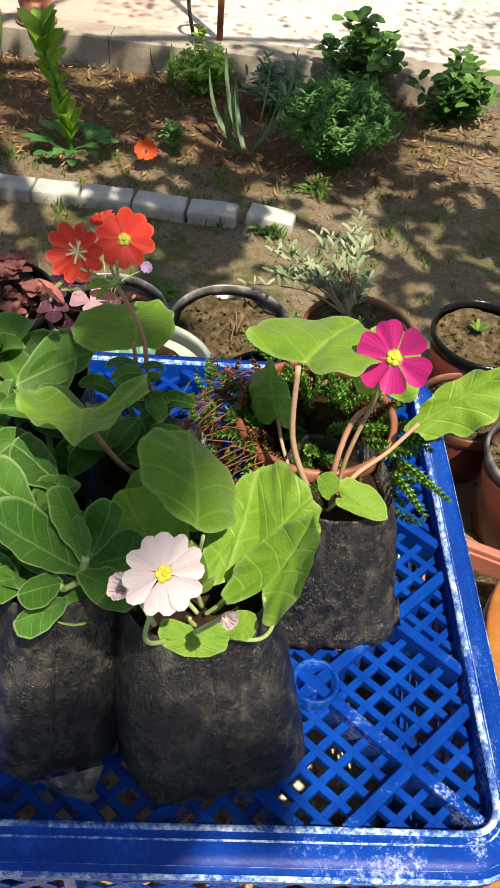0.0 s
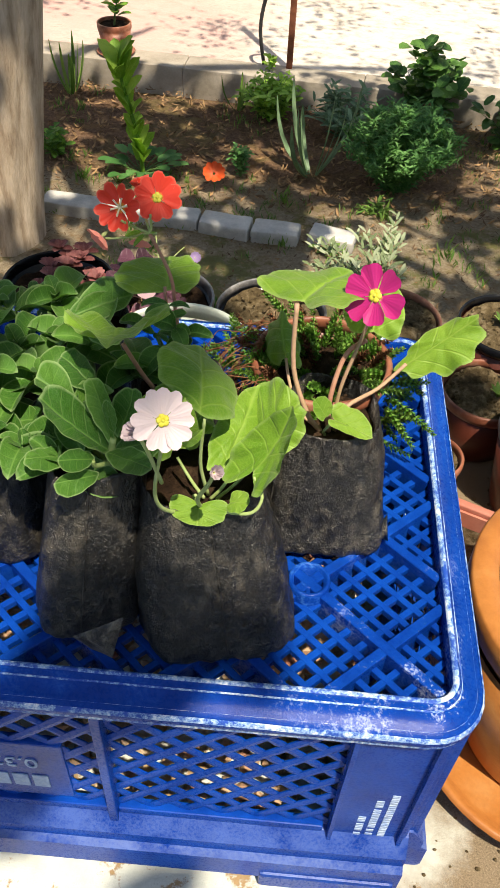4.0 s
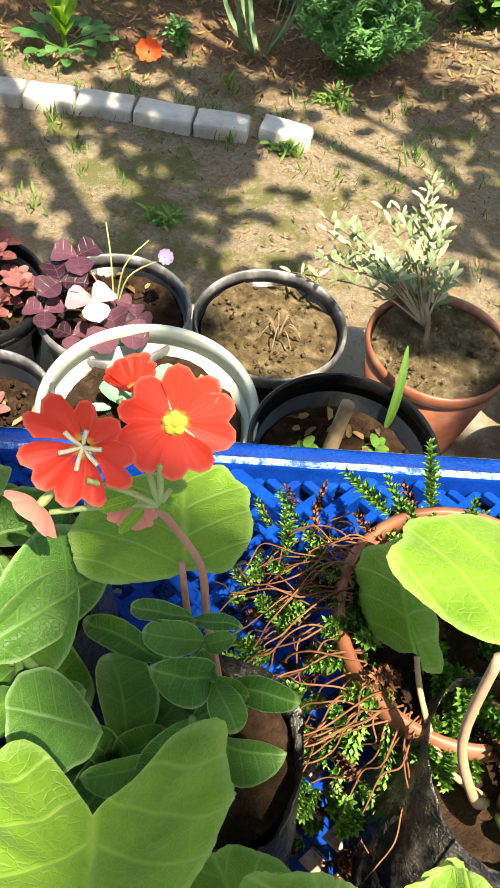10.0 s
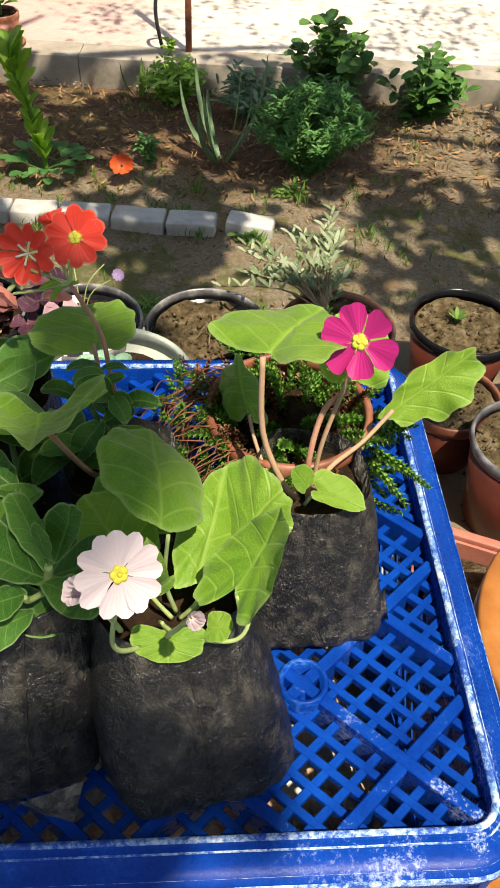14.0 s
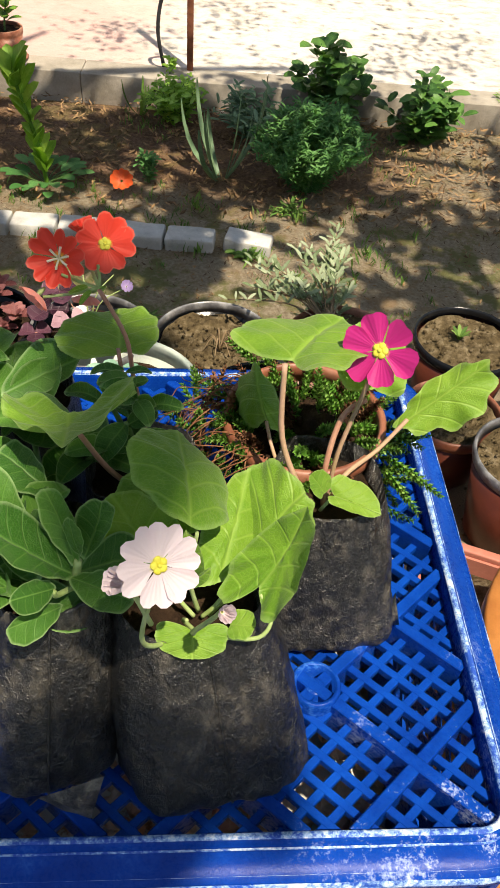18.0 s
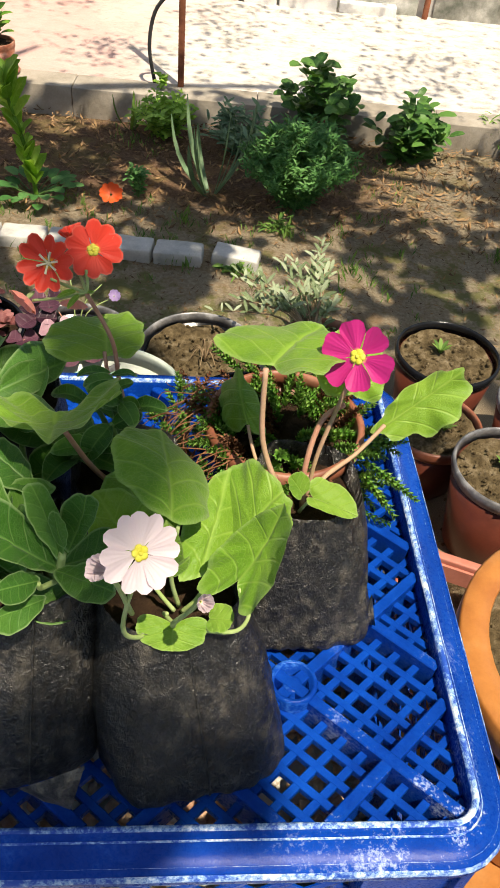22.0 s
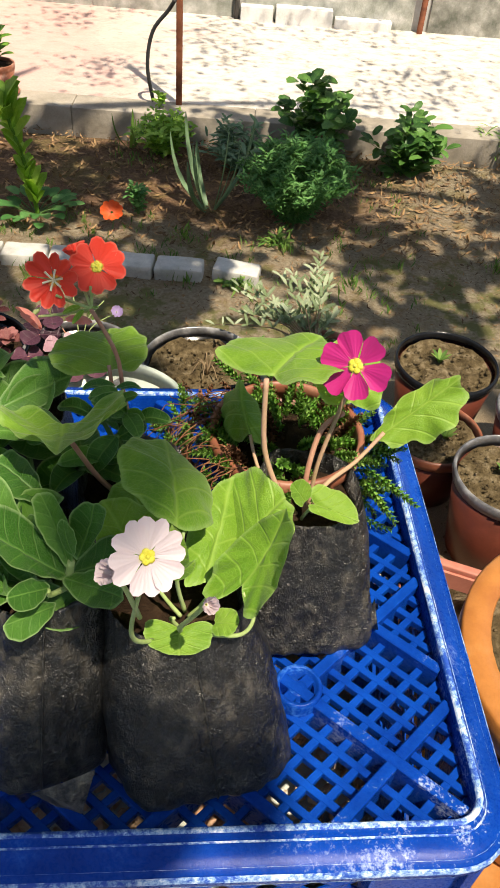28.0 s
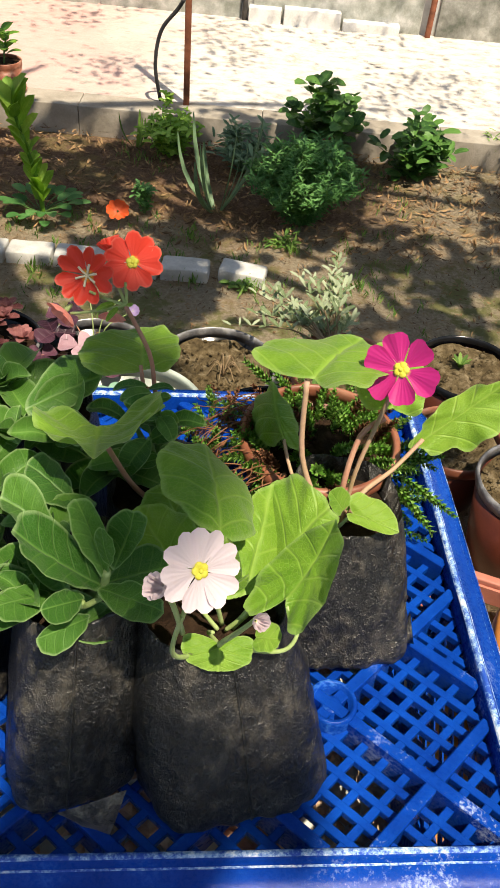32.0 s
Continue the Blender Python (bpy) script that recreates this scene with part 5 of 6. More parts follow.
stalk(w, rel((-0.024, 0.205, 0.945), (-0.036, 0.186, 0.96), (-0.04, 0.172, 0.99), (-0.031, 0.164, 1.045)), 0.0013, 0.001, PALE_STEM, "flower_stem")
stalk(w, rel((-0.02, 0.203, 0.945), (-0.02, 0.185, 0.975), (-0.012, 0.176, 1.0), (-0.008, 0.17, 1.016)), 0.0014, 0.001, PALE_STEM, "flower_stem")
stalk(w, rel((-0.036, 0.172, 1.0), (-0.039, 0.163, 1.03), (-0.0415, 0.159, 1.044)), 0.0012, 0.001, PALE_STEM, "flower_stem")
flower(w, "flower", rel((-0.030, 0.158, 1.059))[0], (0.42, -0.6, 0.62), (0, 0, 1), 0.0152, 6, WHITE_PETAL, notch=0.17, overlap=1.12, seed=3, cup=0.12, corner=0.3)
for k, (p, q) in enumerate([((-0.021, 0.171, 1.035), (-0.021, 0.167, 1.064)), ((-0.024, 0.168, 1.036), (-0.013, 0.163, 1.05))]):
    bm = bmesh.new()
    oval_leaf(bm, *rel(p, q), (0.3, -0.9, 0.3), 0.32, 0.2, 0.3, 7, 0.02, k)
    part("bract", bm, PRIMULA_LEAF, w)
flower(w, "bud", rel((-0.0415, 0.158, 1.047))[0], (-0.5, -0.3, 0.6), (0, 0, 1), 0.0055, 5, WHITE_PETAL, overlap=1.5, seed=9, cup=1.3, eye=False, corner=0.5)
flower(w, "bud", rel((-0.008, 0.168, 1.018))[0], (0.3, -0.5, 0.6), (0, 0, 1), 0.004, 5, WHITE_PETAL, overlap=1.5, seed=10, cup=1.6, eye=False, corner=0.5)

# magenta primula
B3 = Vector((0.048, 0.318, 0.922))
g = thing("magenta_primula", B3, "primula with one magenta flower and broad lime-green leaves", "plant")
ORIGIN = B3
for corners, kw in [
    (((0.015, 0.326, 1.011), (0.046, 0.366, 1.012), (-0.008, 0.371, 1.0), (0.051, 0.318, 1.024)), dict(seed=12.3, heart=0.18, ruffle=0.05, dome=0.05, waves=3, lobe=0.035)),
    (((0.009, 0.351, 0.943), (-0.0, 0.393, 0.955), (-0.01, 0.388, 0.921), (0.019, 0.362, 0.941)), dict(seed=13, heart=0.1, ruffle=0.05, dome=0.05, square=2.0)),
    (((0.066, 0.335, 0.984), (0.064, 0.362, 1.016), (0.044, 0.35, 1.0), (0.084, 0.348, 0.998)), dict(seed=14, ruffle=0.06)),
    (((0.092, 0.353, 0.951), (0.135, 0.368, 0.989), (0.104, 0.37, 0.969), (0.129, 0.35, 0.957)), dict(seed=15, heart=-0.25, ruffle=0.07, dome=-0.02, waves=4, lobe=0.07)),
    (((0.044, 0.298, 0.944), (0.075, 0.29, 0.938), (0.061, 0.304, 0.949), (0.057, 0.287, 0.942)), dict(seed=16, heart=0.3, segs=90, rings=6, teeth=26)),
    (((0.044, 0.298, 0.942), (0.034, 0.3, 0.956), (0.036, 0.294, 0.948), (0.044, 0.303, 0.954)), dict(seed=17, heart=0.2, segs=60, rings=4, teeth=20)),
]:
    quad_leaf(g, corners, PRIMULA_LEAF, **kw)
for pts, mat, r in [([(0.04, 0.312, 0.917), (0.03, 0.308, 0.935), (0.017, 0.317, 0.966), (0.0145, 0.327, 1.01)], PETIOLE, 0.002), ([(0.04, 0.314, 0.917), (0.024, 0.322, 0.922), (0.014, 0.34, 0.932), (0.009, 0.352, 0.944)], PETIOLE, 0.0014),
                    ([(0.046, 0.312, 0.917), (0.044, 0.318, 0.944), (0.05, 0.33, 0.972), (0.062, 0.333, 0.984)], RED_STEM, 0.002), ([(0.05, 0.314, 0.917), (0.056, 0.32, 0.935), (0.076, 0.34, 0.938), (0.093, 0.354, 0.952)], PETIOLE, 0.0017),
                    ([(0.044, 0.308, 0.917), (0.043, 0.298, 0.93), (0.046, 0.297, 0.938)], PALE_STEM, 0.0012), ([(0.048, 0.316, 0.917), (0.05, 0.322, 0.95), (0.058, 0.33, 0.985), (0.0615, 0.331, 1.005), (0.062, 0.331, 1.012)], PETIOLE, 0.0015)]:
    stalk(g, rel(*pts), r * 0.95, r * 0.8, mat)
flower(g, "flower", rel((0.062, 0.325, 1.025))[0], (-0.42, -0.72, 0.52), (0, 0, 1), 0.0205, 6, MAGENTA_PETAL, notch=0.05, overlap=1.0, seed=8, cup=0.12, corner=0.3)

# red primula
B4 = Vector((-0.062, 0.312, 0.935))
red = thing("red_primula", B4, "scarlet primula cluster on a tall stem above round leaves", "plant")
ORIGIN = B4
for corners, kw in [
    (((-0.076, 0.347, 0.988), (-0.083, 0.388, 0.992), (-0.114, 0.356, 0.994), (-0.058, 0.376, 0.991)), dict(seed=21, heart=0.2, ruffle=0.035, dome=0.05)),
    (((-0.089, 0.284, 1.008), (-0.082, 0.238, 1.03), (-0.057, 0.279, 1.028), (-0.116, 0.268, 1.024)), dict(seed=24, heart=0.5, ruffle=0.06, dome=-0.02, lobe=0.03)),
]:
    quad_leaf(red, corners, PRIMULA_LEAF, **kw)
stalk(red, rel((-0.066, 0.305, 0.93), (-0.074, 0.285, 0.965), (-0.082, 0.267, 1.008)), 0.0017, 0.0014, RED_STEM)
stalk(red, rel((-0.062, 0.314, 0.93), (-0.07, 0.335, 0.955), (-0.076, 0.347, 0.983), (-0.078, 0.353, 0.991)), 0.0013, 0.0011, RED_STEM)
stalk(red, rel((-0.058, 0.314, 0.93), (-0.06, 0.325, 0.955), (-0.068, 0.341, 0.98), (-0.072, 0.346, 1.005), (-0.084, 0.344, 1.036)), 0.0014, 0.0012, RED_STEM, "flower_stem")
for end in ((-0.085, 0.351, 1.046), (-0.103, 0.346, 1.042), (-0.098, 0.366, 1.052), (-0.113, 0.342, 1.03), (-0.092, 0.349, 1.03), (-0.082, 0.353, 1.032)):
    o = Vector((-0.084, 0.345, 1.036))
    e = Vector(end)
    stalk(red, rel(o, o.lerp(e, 0.5) + Vector((0, 0.002, -0.002)), e), 0.0009, 0.0008, PALE_STEM, "flower_stem")
flower(red, "flower", rel((-0.0825, 0.36, 1.053))[0], (0.12, -0.78, 0.6), (0, 0, 1), 0.016, 5, RED_PETAL, notch=0.2, overlap=1.1, seed=2, cup=0.12, corner=0.3)
flower(red, "flower", rel((-0.105, 0.353, 1.047))[0], (-0.15, -0.8, 0.5), (0, 0, 1), 0.0165, 5, RED_PETAL, notch=0.24, overlap=1.0, seed=12, cup=0.3, eye=False, stamens=True, corner=0.34)
flower(red, "flower", rel((-0.095, 0.37, 1.053))[0], (-0.2, 0.2, 1), (0, 0, 1), 0.0075, 5, RED_PETAL, overlap=1.2, seed=5, cup=0.7, eye=False)
flower(red, "flower", rel((-0.116, 0.344, 1.03))[0], (-0.5, -0.6, -0.35), (0, 0, 1), 0.0095, 5, PINK_PETAL, overlap=1.2, seed=6, cup=0.4, eye=False)
flower(red, "flower", rel((-0.092, 0.35, 1.027))[0], (-0.1, -0.4, -0.8), (0, 0, 1), 0.008, 5, PINK_PETAL, overlap=1.2, seed=7, cup=0.4, eye=False)
for k, (p, d) in enumerate([((-0.09, 0.346, 1.036), (-0.02, -0.006, -0.006)), ((-0.088, 0.344, 1.035), (-0.012, -0.01, -0.012)), ((-0.084, 0.345, 1.036), (0.008, -0.006, 0.006))]):
    bm = bmesh.new()
    oval_leaf(bm, *rel(p, Vector(p) + Vector(d) * 0.5), (0, -0.5, 1), 0.35, seed=k)
    part("bract", bm, PRIMULA_LEAF, red)


def petal_leaf(ob, base, tip, up, width, rr, bend=None):
    """One soft petunia leaf: broad past its middle, cupped along the rib, narrowed to the stem."""
    bm = bmesh.new()
    oval_leaf(bm, *rel(base, tip), up, width, rr.uniform(0.05, 0.4) if bend is None else bend, rr.uniform(0.25, 0.75), 11, 0.018, rr.random() * 9, rr.uniform(1.05, 1.3), 8)
    lump = rr.random() * 50
    for v in bm.verts:
        v.co += Vector((0.3, 0.3, 1)) * (0.0022 * noise.noise(v.co * 55 + Vector((lump, 0, 0))) + 0.0008 * noise.noise(v.co * 170))
    return part("leaf", bm, PETUNIA_LEAF, ob)


def petunia(origin, shoots, seed, label, leaves=(), size=0.034):
    """A bushy petunia: thick hairy shoots with pairs of large soft leaves, small upright ones at each tip."""
    global ORIGIN
    ORIGIN = Vector(origin)
    ob = thing("petunia", origin, label, "plant", "petunias")
    rr = random.Random(seed)
    for tip in shoots:
        tip = Vector(tip)
        o = ORIGIN + Vector((rr.uniform(-0.008, 0.008), rr.uniform(-0.008, 0.008), -0.004))
        mid = o.lerp(tip, 0.5) + Vector((rr.uniform(-0.006, 0.006), rr.uniform(-0.006, 0.006), -0.002))
        bm = bmesh.new()
        tube(bm, rel(o, mid, tip), 0.0026, 0.002, 8)
        part("stem", bm, GREEN_STEM, ob)
        spin = rr.uniform(0, 6.28)
        for k in range(9):
            a = spin + k * 2.4 + rr.uniform(-0.25, 0.25)
            rise = (-0.05, -0.15, 0.0, 0.25, 0.3, 0.7, 1.0, 1.6, 2.0)[k]
            l = size * (1.15, 1.1, 1.05, 0.9, 0.85, 0.65, 0.55, 0.42, 0.36)[k] * rr.uniform(0.88, 1.12)
            p = tip + (mid - tip) * max(0.0, 0.55 - 0.11 * k)
            d = Vector((math.cos(a), math.sin(a), rise)).normalized() * l
            petal_leaf(ob, p, p + d, (-math.cos(a) * rise * 0.8 + rr.uniform(-0.4, 0.4), -math.sin(a) * rise * 0.8 - 0.2 + rr.uniform(-0.35, 0.35), 1), rr.uniform(0.5, 0.66), rr)
    for base, tip, up, width in leaves:
        base, tip = Vector(base), Vector(tip)
        petal_leaf(ob, base, base.lerp(tip, 0.86), up, width * 0.84, rr)
        # a smaller leaf across from each large one
        away = Vector((base.x - tip.x + rr.uniform(-0.01, 0.01), base.y - tip.y + rr.uniform(-0.012, 0.004), rr.uniform(0.0, 0.014))) * rr.uniform(0.45, 0.7)
        petal_leaf(ob, base - Vector((0, 0, 0.003)), base + away, Vector(up) + Vector((rr.uniform(-0.4, 0.4), rr.uniform(-0.3, 0.3), 0)), width * 0.84, rr)
        bm = bmesh.new()
        o = ORIGIN + (Vector(base) - ORIGIN) * 0.1
        tube(bm, rel(o, o.lerp(Vector(base), 0.6) + Vector((0, 0, 0.004)), base), 0.0022, 0.0013, 7)
        part("stem", bm, GREEN_STEM, ob)
    return ob


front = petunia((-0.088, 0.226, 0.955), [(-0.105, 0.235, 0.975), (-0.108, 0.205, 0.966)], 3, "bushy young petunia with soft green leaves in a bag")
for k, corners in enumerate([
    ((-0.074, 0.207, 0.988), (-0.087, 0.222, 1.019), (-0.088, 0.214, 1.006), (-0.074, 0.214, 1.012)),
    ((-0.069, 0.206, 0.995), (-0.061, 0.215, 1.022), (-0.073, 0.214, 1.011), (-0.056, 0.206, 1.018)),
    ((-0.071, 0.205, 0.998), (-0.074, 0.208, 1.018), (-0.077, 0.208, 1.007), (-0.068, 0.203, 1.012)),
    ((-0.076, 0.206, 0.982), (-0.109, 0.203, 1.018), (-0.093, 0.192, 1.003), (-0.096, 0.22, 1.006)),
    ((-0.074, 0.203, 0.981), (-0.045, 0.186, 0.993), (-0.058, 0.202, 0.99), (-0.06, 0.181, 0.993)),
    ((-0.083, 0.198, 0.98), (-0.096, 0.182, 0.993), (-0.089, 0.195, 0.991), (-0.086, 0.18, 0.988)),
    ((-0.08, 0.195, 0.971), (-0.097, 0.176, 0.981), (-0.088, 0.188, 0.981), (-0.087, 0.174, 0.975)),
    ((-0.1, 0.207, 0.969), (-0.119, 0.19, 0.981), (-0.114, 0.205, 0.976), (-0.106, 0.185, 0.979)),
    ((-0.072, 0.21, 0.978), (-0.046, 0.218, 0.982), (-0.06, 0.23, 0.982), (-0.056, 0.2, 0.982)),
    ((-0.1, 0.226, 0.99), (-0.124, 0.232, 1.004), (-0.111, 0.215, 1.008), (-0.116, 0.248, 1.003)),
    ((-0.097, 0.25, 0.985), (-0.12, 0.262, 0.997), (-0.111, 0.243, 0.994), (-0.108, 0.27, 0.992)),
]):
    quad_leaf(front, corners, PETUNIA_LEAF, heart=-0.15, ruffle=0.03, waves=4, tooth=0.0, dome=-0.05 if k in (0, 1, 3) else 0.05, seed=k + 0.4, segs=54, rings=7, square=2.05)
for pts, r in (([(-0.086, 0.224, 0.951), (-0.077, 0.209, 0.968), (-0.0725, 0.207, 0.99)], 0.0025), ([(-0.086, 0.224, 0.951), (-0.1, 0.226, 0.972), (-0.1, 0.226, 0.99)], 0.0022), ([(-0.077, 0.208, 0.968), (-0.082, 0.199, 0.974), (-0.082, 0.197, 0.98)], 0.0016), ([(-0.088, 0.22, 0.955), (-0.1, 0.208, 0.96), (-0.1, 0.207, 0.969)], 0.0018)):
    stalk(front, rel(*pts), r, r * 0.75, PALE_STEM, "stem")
petunia((-0.172, 0.258, 0.943), [(-0.152, 0.215, 0.965), (-0.16, 0.25, 0.985), (-0.195, 0.26, 0.98), (-0.136, 0.262, 0.975), (-0.13, 0.215, 0.962), (-0.185, 0.22, 0.965)], 5, "bushy petunia with overlapping soft green leaves")
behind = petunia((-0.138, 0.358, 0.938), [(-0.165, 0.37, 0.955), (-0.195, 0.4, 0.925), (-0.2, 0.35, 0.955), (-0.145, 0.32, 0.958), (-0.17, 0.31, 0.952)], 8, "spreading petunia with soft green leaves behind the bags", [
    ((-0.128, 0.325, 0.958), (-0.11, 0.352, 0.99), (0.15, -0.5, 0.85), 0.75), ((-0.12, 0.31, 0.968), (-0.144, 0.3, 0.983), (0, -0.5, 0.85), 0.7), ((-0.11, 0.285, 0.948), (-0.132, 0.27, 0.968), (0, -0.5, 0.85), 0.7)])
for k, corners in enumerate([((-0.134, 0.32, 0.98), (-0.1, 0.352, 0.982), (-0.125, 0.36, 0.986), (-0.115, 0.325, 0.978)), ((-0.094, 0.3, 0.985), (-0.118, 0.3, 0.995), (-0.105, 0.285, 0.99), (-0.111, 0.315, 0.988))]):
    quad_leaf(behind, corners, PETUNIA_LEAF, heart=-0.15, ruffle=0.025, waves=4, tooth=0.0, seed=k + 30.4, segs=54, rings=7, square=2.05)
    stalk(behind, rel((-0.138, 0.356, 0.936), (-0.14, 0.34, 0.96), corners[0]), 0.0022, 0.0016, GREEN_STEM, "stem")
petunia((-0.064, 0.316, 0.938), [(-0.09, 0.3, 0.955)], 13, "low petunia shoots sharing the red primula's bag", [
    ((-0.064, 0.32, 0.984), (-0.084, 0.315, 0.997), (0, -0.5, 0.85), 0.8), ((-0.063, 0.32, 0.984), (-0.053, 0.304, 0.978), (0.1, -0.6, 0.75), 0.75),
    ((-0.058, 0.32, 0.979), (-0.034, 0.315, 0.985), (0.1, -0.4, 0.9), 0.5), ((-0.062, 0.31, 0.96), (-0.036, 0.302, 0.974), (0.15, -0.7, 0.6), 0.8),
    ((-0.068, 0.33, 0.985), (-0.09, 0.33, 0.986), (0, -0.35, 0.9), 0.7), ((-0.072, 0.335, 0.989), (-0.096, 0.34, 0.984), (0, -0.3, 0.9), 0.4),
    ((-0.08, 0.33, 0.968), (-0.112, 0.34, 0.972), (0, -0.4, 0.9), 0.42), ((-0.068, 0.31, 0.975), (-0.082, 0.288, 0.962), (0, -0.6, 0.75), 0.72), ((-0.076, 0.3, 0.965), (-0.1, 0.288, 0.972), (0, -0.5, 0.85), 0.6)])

def shoot(bm, p, along, length, bend, rr, leaf=0.006, r=0.0008):
    """One stonecrop shoot set all round with short plump leaves."""
    p, d = Vector(p), Vector(along).normalized()
    n = max(8, int(length / 0.0009))
    for k in range(n):
        f = k / n
        d = (d + Vector(bend) * (1 / n)).normalized()
        p = p + d * (length / n)
        side = d.orthogonal().normalized()
        for h in range(2):
            a = k * 2.4 + h * math.pi
            o = (side * math.cos(a) + d.cross(side) * math.sin(a)).normalized()
            l = leaf * (0.65 + 0.5 * math.sin(math.pi * min(1, 0.15 + f * 0.9))) * rr.uniform(0.8, 1.15)
            t = p + o * l * 0.85 + d * l * 0.55
            w = d.cross(o).normalized() * l * 0.17
            up = o.cross(w).normalized() * l * 0.1
            v = [bm.verts.new(x) for x in (p - w, p + w, p.lerp(t, 0.6) + w * 1.1 + up, t, p.lerp(t, 0.6) - w * 1.1 + up)]
            bm.faces.new((v[0], v[1], v[2], v[3], v[4]))
            bm.faces.new((v[0], v[4], bm.verts.new(p.lerp(t, 0.55) - up * 2.2), v[2], v[1]))
    return p


# stonecrop in its brown pot
SP = (0.034, 0.378, TOP)
sedum_pot = pot("plant_pot", SP, 0.053, 0.075, TERRACOTTA, TERRACOTTA, "brown plastic pot overflowing with stonecrop on the crate", DARK_SOIL, "dark soil under stonecrop", 0.014, 0.005, 0.014, 0.7, group="", seed=3)
sedum = thing("stonecrop", (SP[0], SP[1], TOP + 0.062), "green and rust-brown stonecrop trailing over the pot's rim", "plant")
rr = random.Random(5)


def sprig(p, along, length, bend, leaf=0.0055, dry=False):
    bm = bmesh.new()
    shoot(bm, p, along, length, bend, rr, leaf)
    return part("dry_shoot" if dry else "shoot", bm, SEDUM_DRY if dry else SEDUM, sedum, "rust-brown dry shoot" if dry else "")


for k in range(90):
    a, d = rr.uniform(0, 6.28), 0.046 * math.sqrt(rr.random())
    sprig((d * math.cos(a), d * math.sin(a), -0.002), (math.cos(a) * 0.5 + rr.uniform(-0.5, 0.5), math.sin(a) * 0.5 + rr.uniform(-0.5, 0.5), 1), rr.uniform(0.016, 0.034), (math.cos(a) * 0.9, math.sin(a) * 0.9, rr.uniform(-0.8, 0.2)), 0.0048, k % 5 == 0)
for k in range(70):
    a = rr.uniform(2.4, 4.3)
    o = Vector((0.046 * math.cos(a), 0.046 * math.sin(a), 0.012))
    pts = [o]
    p = o.copy()
    d = Vector((math.cos(a), math.sin(a), 0.25))
    for _ in range(7):
        d = (d + Vector((rr.uniform(-0.9, 0.7), rr.uniform(-0.9, 0.7), rr.uniform(-0.9, 0.1)))).normalized()
        p = p + d * rr.uniform(0.007, 0.013)
        p.z = max(p.z, -0.058)
        pts.append(p.copy())
    bm = bmesh.new()
    tube(bm, pts, 0.00045, 0.0003, 5)
    part("trailing_stem", bm, SEDUM_DRY, sedum, "rust-brown dried trailing stem")
for k in range(110):
    a = rr.uniform(2.35, 4.35)
    d = 0.052 + 0.046 * rr.random()
    p = (d * math.cos(a), d * math.sin(a), rr.uniform(-0.052, 0.004) - 0.35 * max(0, d - 0.075))
    dry = rr.random() < 0.3
    sprig(p, (math.cos(a) * 0.6 + rr.uniform(-0.9, 0.9), math.sin(a) * 0.6 + rr.uniform(-0.9, 0.9), rr.uniform(-0.3, 1.0)), rr.uniform(0.009, 0.02), (0, 0, 0.4), 0.0034 if dry else 0.0042, dry)
for k in range(16):
    a = rr.uniform(-0.85, 0.25)
    d = 0.048 + 0.016 * rr.random()
    sprig((d * math.cos(a), d * math.sin(a), rr.uniform(-0.03, 0.006)), (math.cos(a) + rr.uniform(-0.5, 0.5), math.sin(a) + rr.uniform(-0.6, 0.3), rr.uniform(-0.6, 0.4)), rr.uniform(0.012, 0.024), (0, 0, 0.3), 0.0042)
# a few long green shoots hanging over the front and reaching over the crate's edge
for o, d, l in (((-0.038, -0.036, 0.008), (-0.1, -0.5, -0.75), 0.048), ((-0.03, -0.042, 0.006), (0.15, -0.6, -0.7), 0.04), ((0.052, -0.024, 0.004), (0.8, -0.35, -0.25), 0.042), ((0.05, -0.03, 0.0), (0.6, -0.5, -0.35), 0.036), ((0.05, -0.012, 0.006), (0.7, 0.1, 0.15), 0.03),
                ((-0.012, 0.05, 0.012), (-0.2, 0.35, 0.8), 0.032), ((0.02, 0.05, 0.012), (0.1, 0.3, 1), 0.034), ((0.036, 0.04, 0.012), (0.25, 0.2, 1), 0.036), ((-0.03, 0.044, 0.012), (-0.7, 0.3, 0.5), 0.028)):
    sprig(o, d, l, (0, 0, -0.2), 0.005)


# ---- pots on the ledge ----
def rim_at(x, y, z, *args, **kw):
    """A pot given by the centre of its rim."""
    return pot("plant_pot", (x, y, SHELF), args[0], z - SHELF, *args[1:], **kw)


rim_at(-0.197, 0.776, 0.672, 0.073, BLACK_POT, GREY_RIM, "black plastic pot with purple-leaved oxalis", DARK_SOIL, "dark soil with dry leaf bits", depth=0.02, foot=0.74, seed=1, debris=26)
rim_at(-0.049, 0.800, 0.655, 0.076, BLACK_POT, GREY_RIM, "black plastic pot with worn silvery rim and dry soil", DRY_SOIL, "dry sandy soil", depth=0.014, foot=0.76, seed=2)
rim_at(-0.142, 0.650, 0.692, 0.092, PALE_POT, PALE_POT, "pale grey-green plastic pot with a succulent", DARK_SOIL, "dark soil with wood bits", depth=0.03, lip=0.007, band=0.02, foot=0.7, seed=3, debris=30)
rim_at(0.021, 0.628, 0.700, 0.079, BLACK_POT, BLACK_POT, "black plastic pot with a cut stick and seedlings", DARK_SOIL, "dark soil with leaf bits", depth=0.034, band=0.02, foot=0.72, seed=4, debris=46)
rim_at(0.105, 0.760, 0.697, 0.068, TERRACOTTA, TERRACOTTA, "brown plastic pot of dry soil with a silvery shrub", DRY_SOIL, "dry sandy soil", depth=0.008, foot=0.7, seed=5)
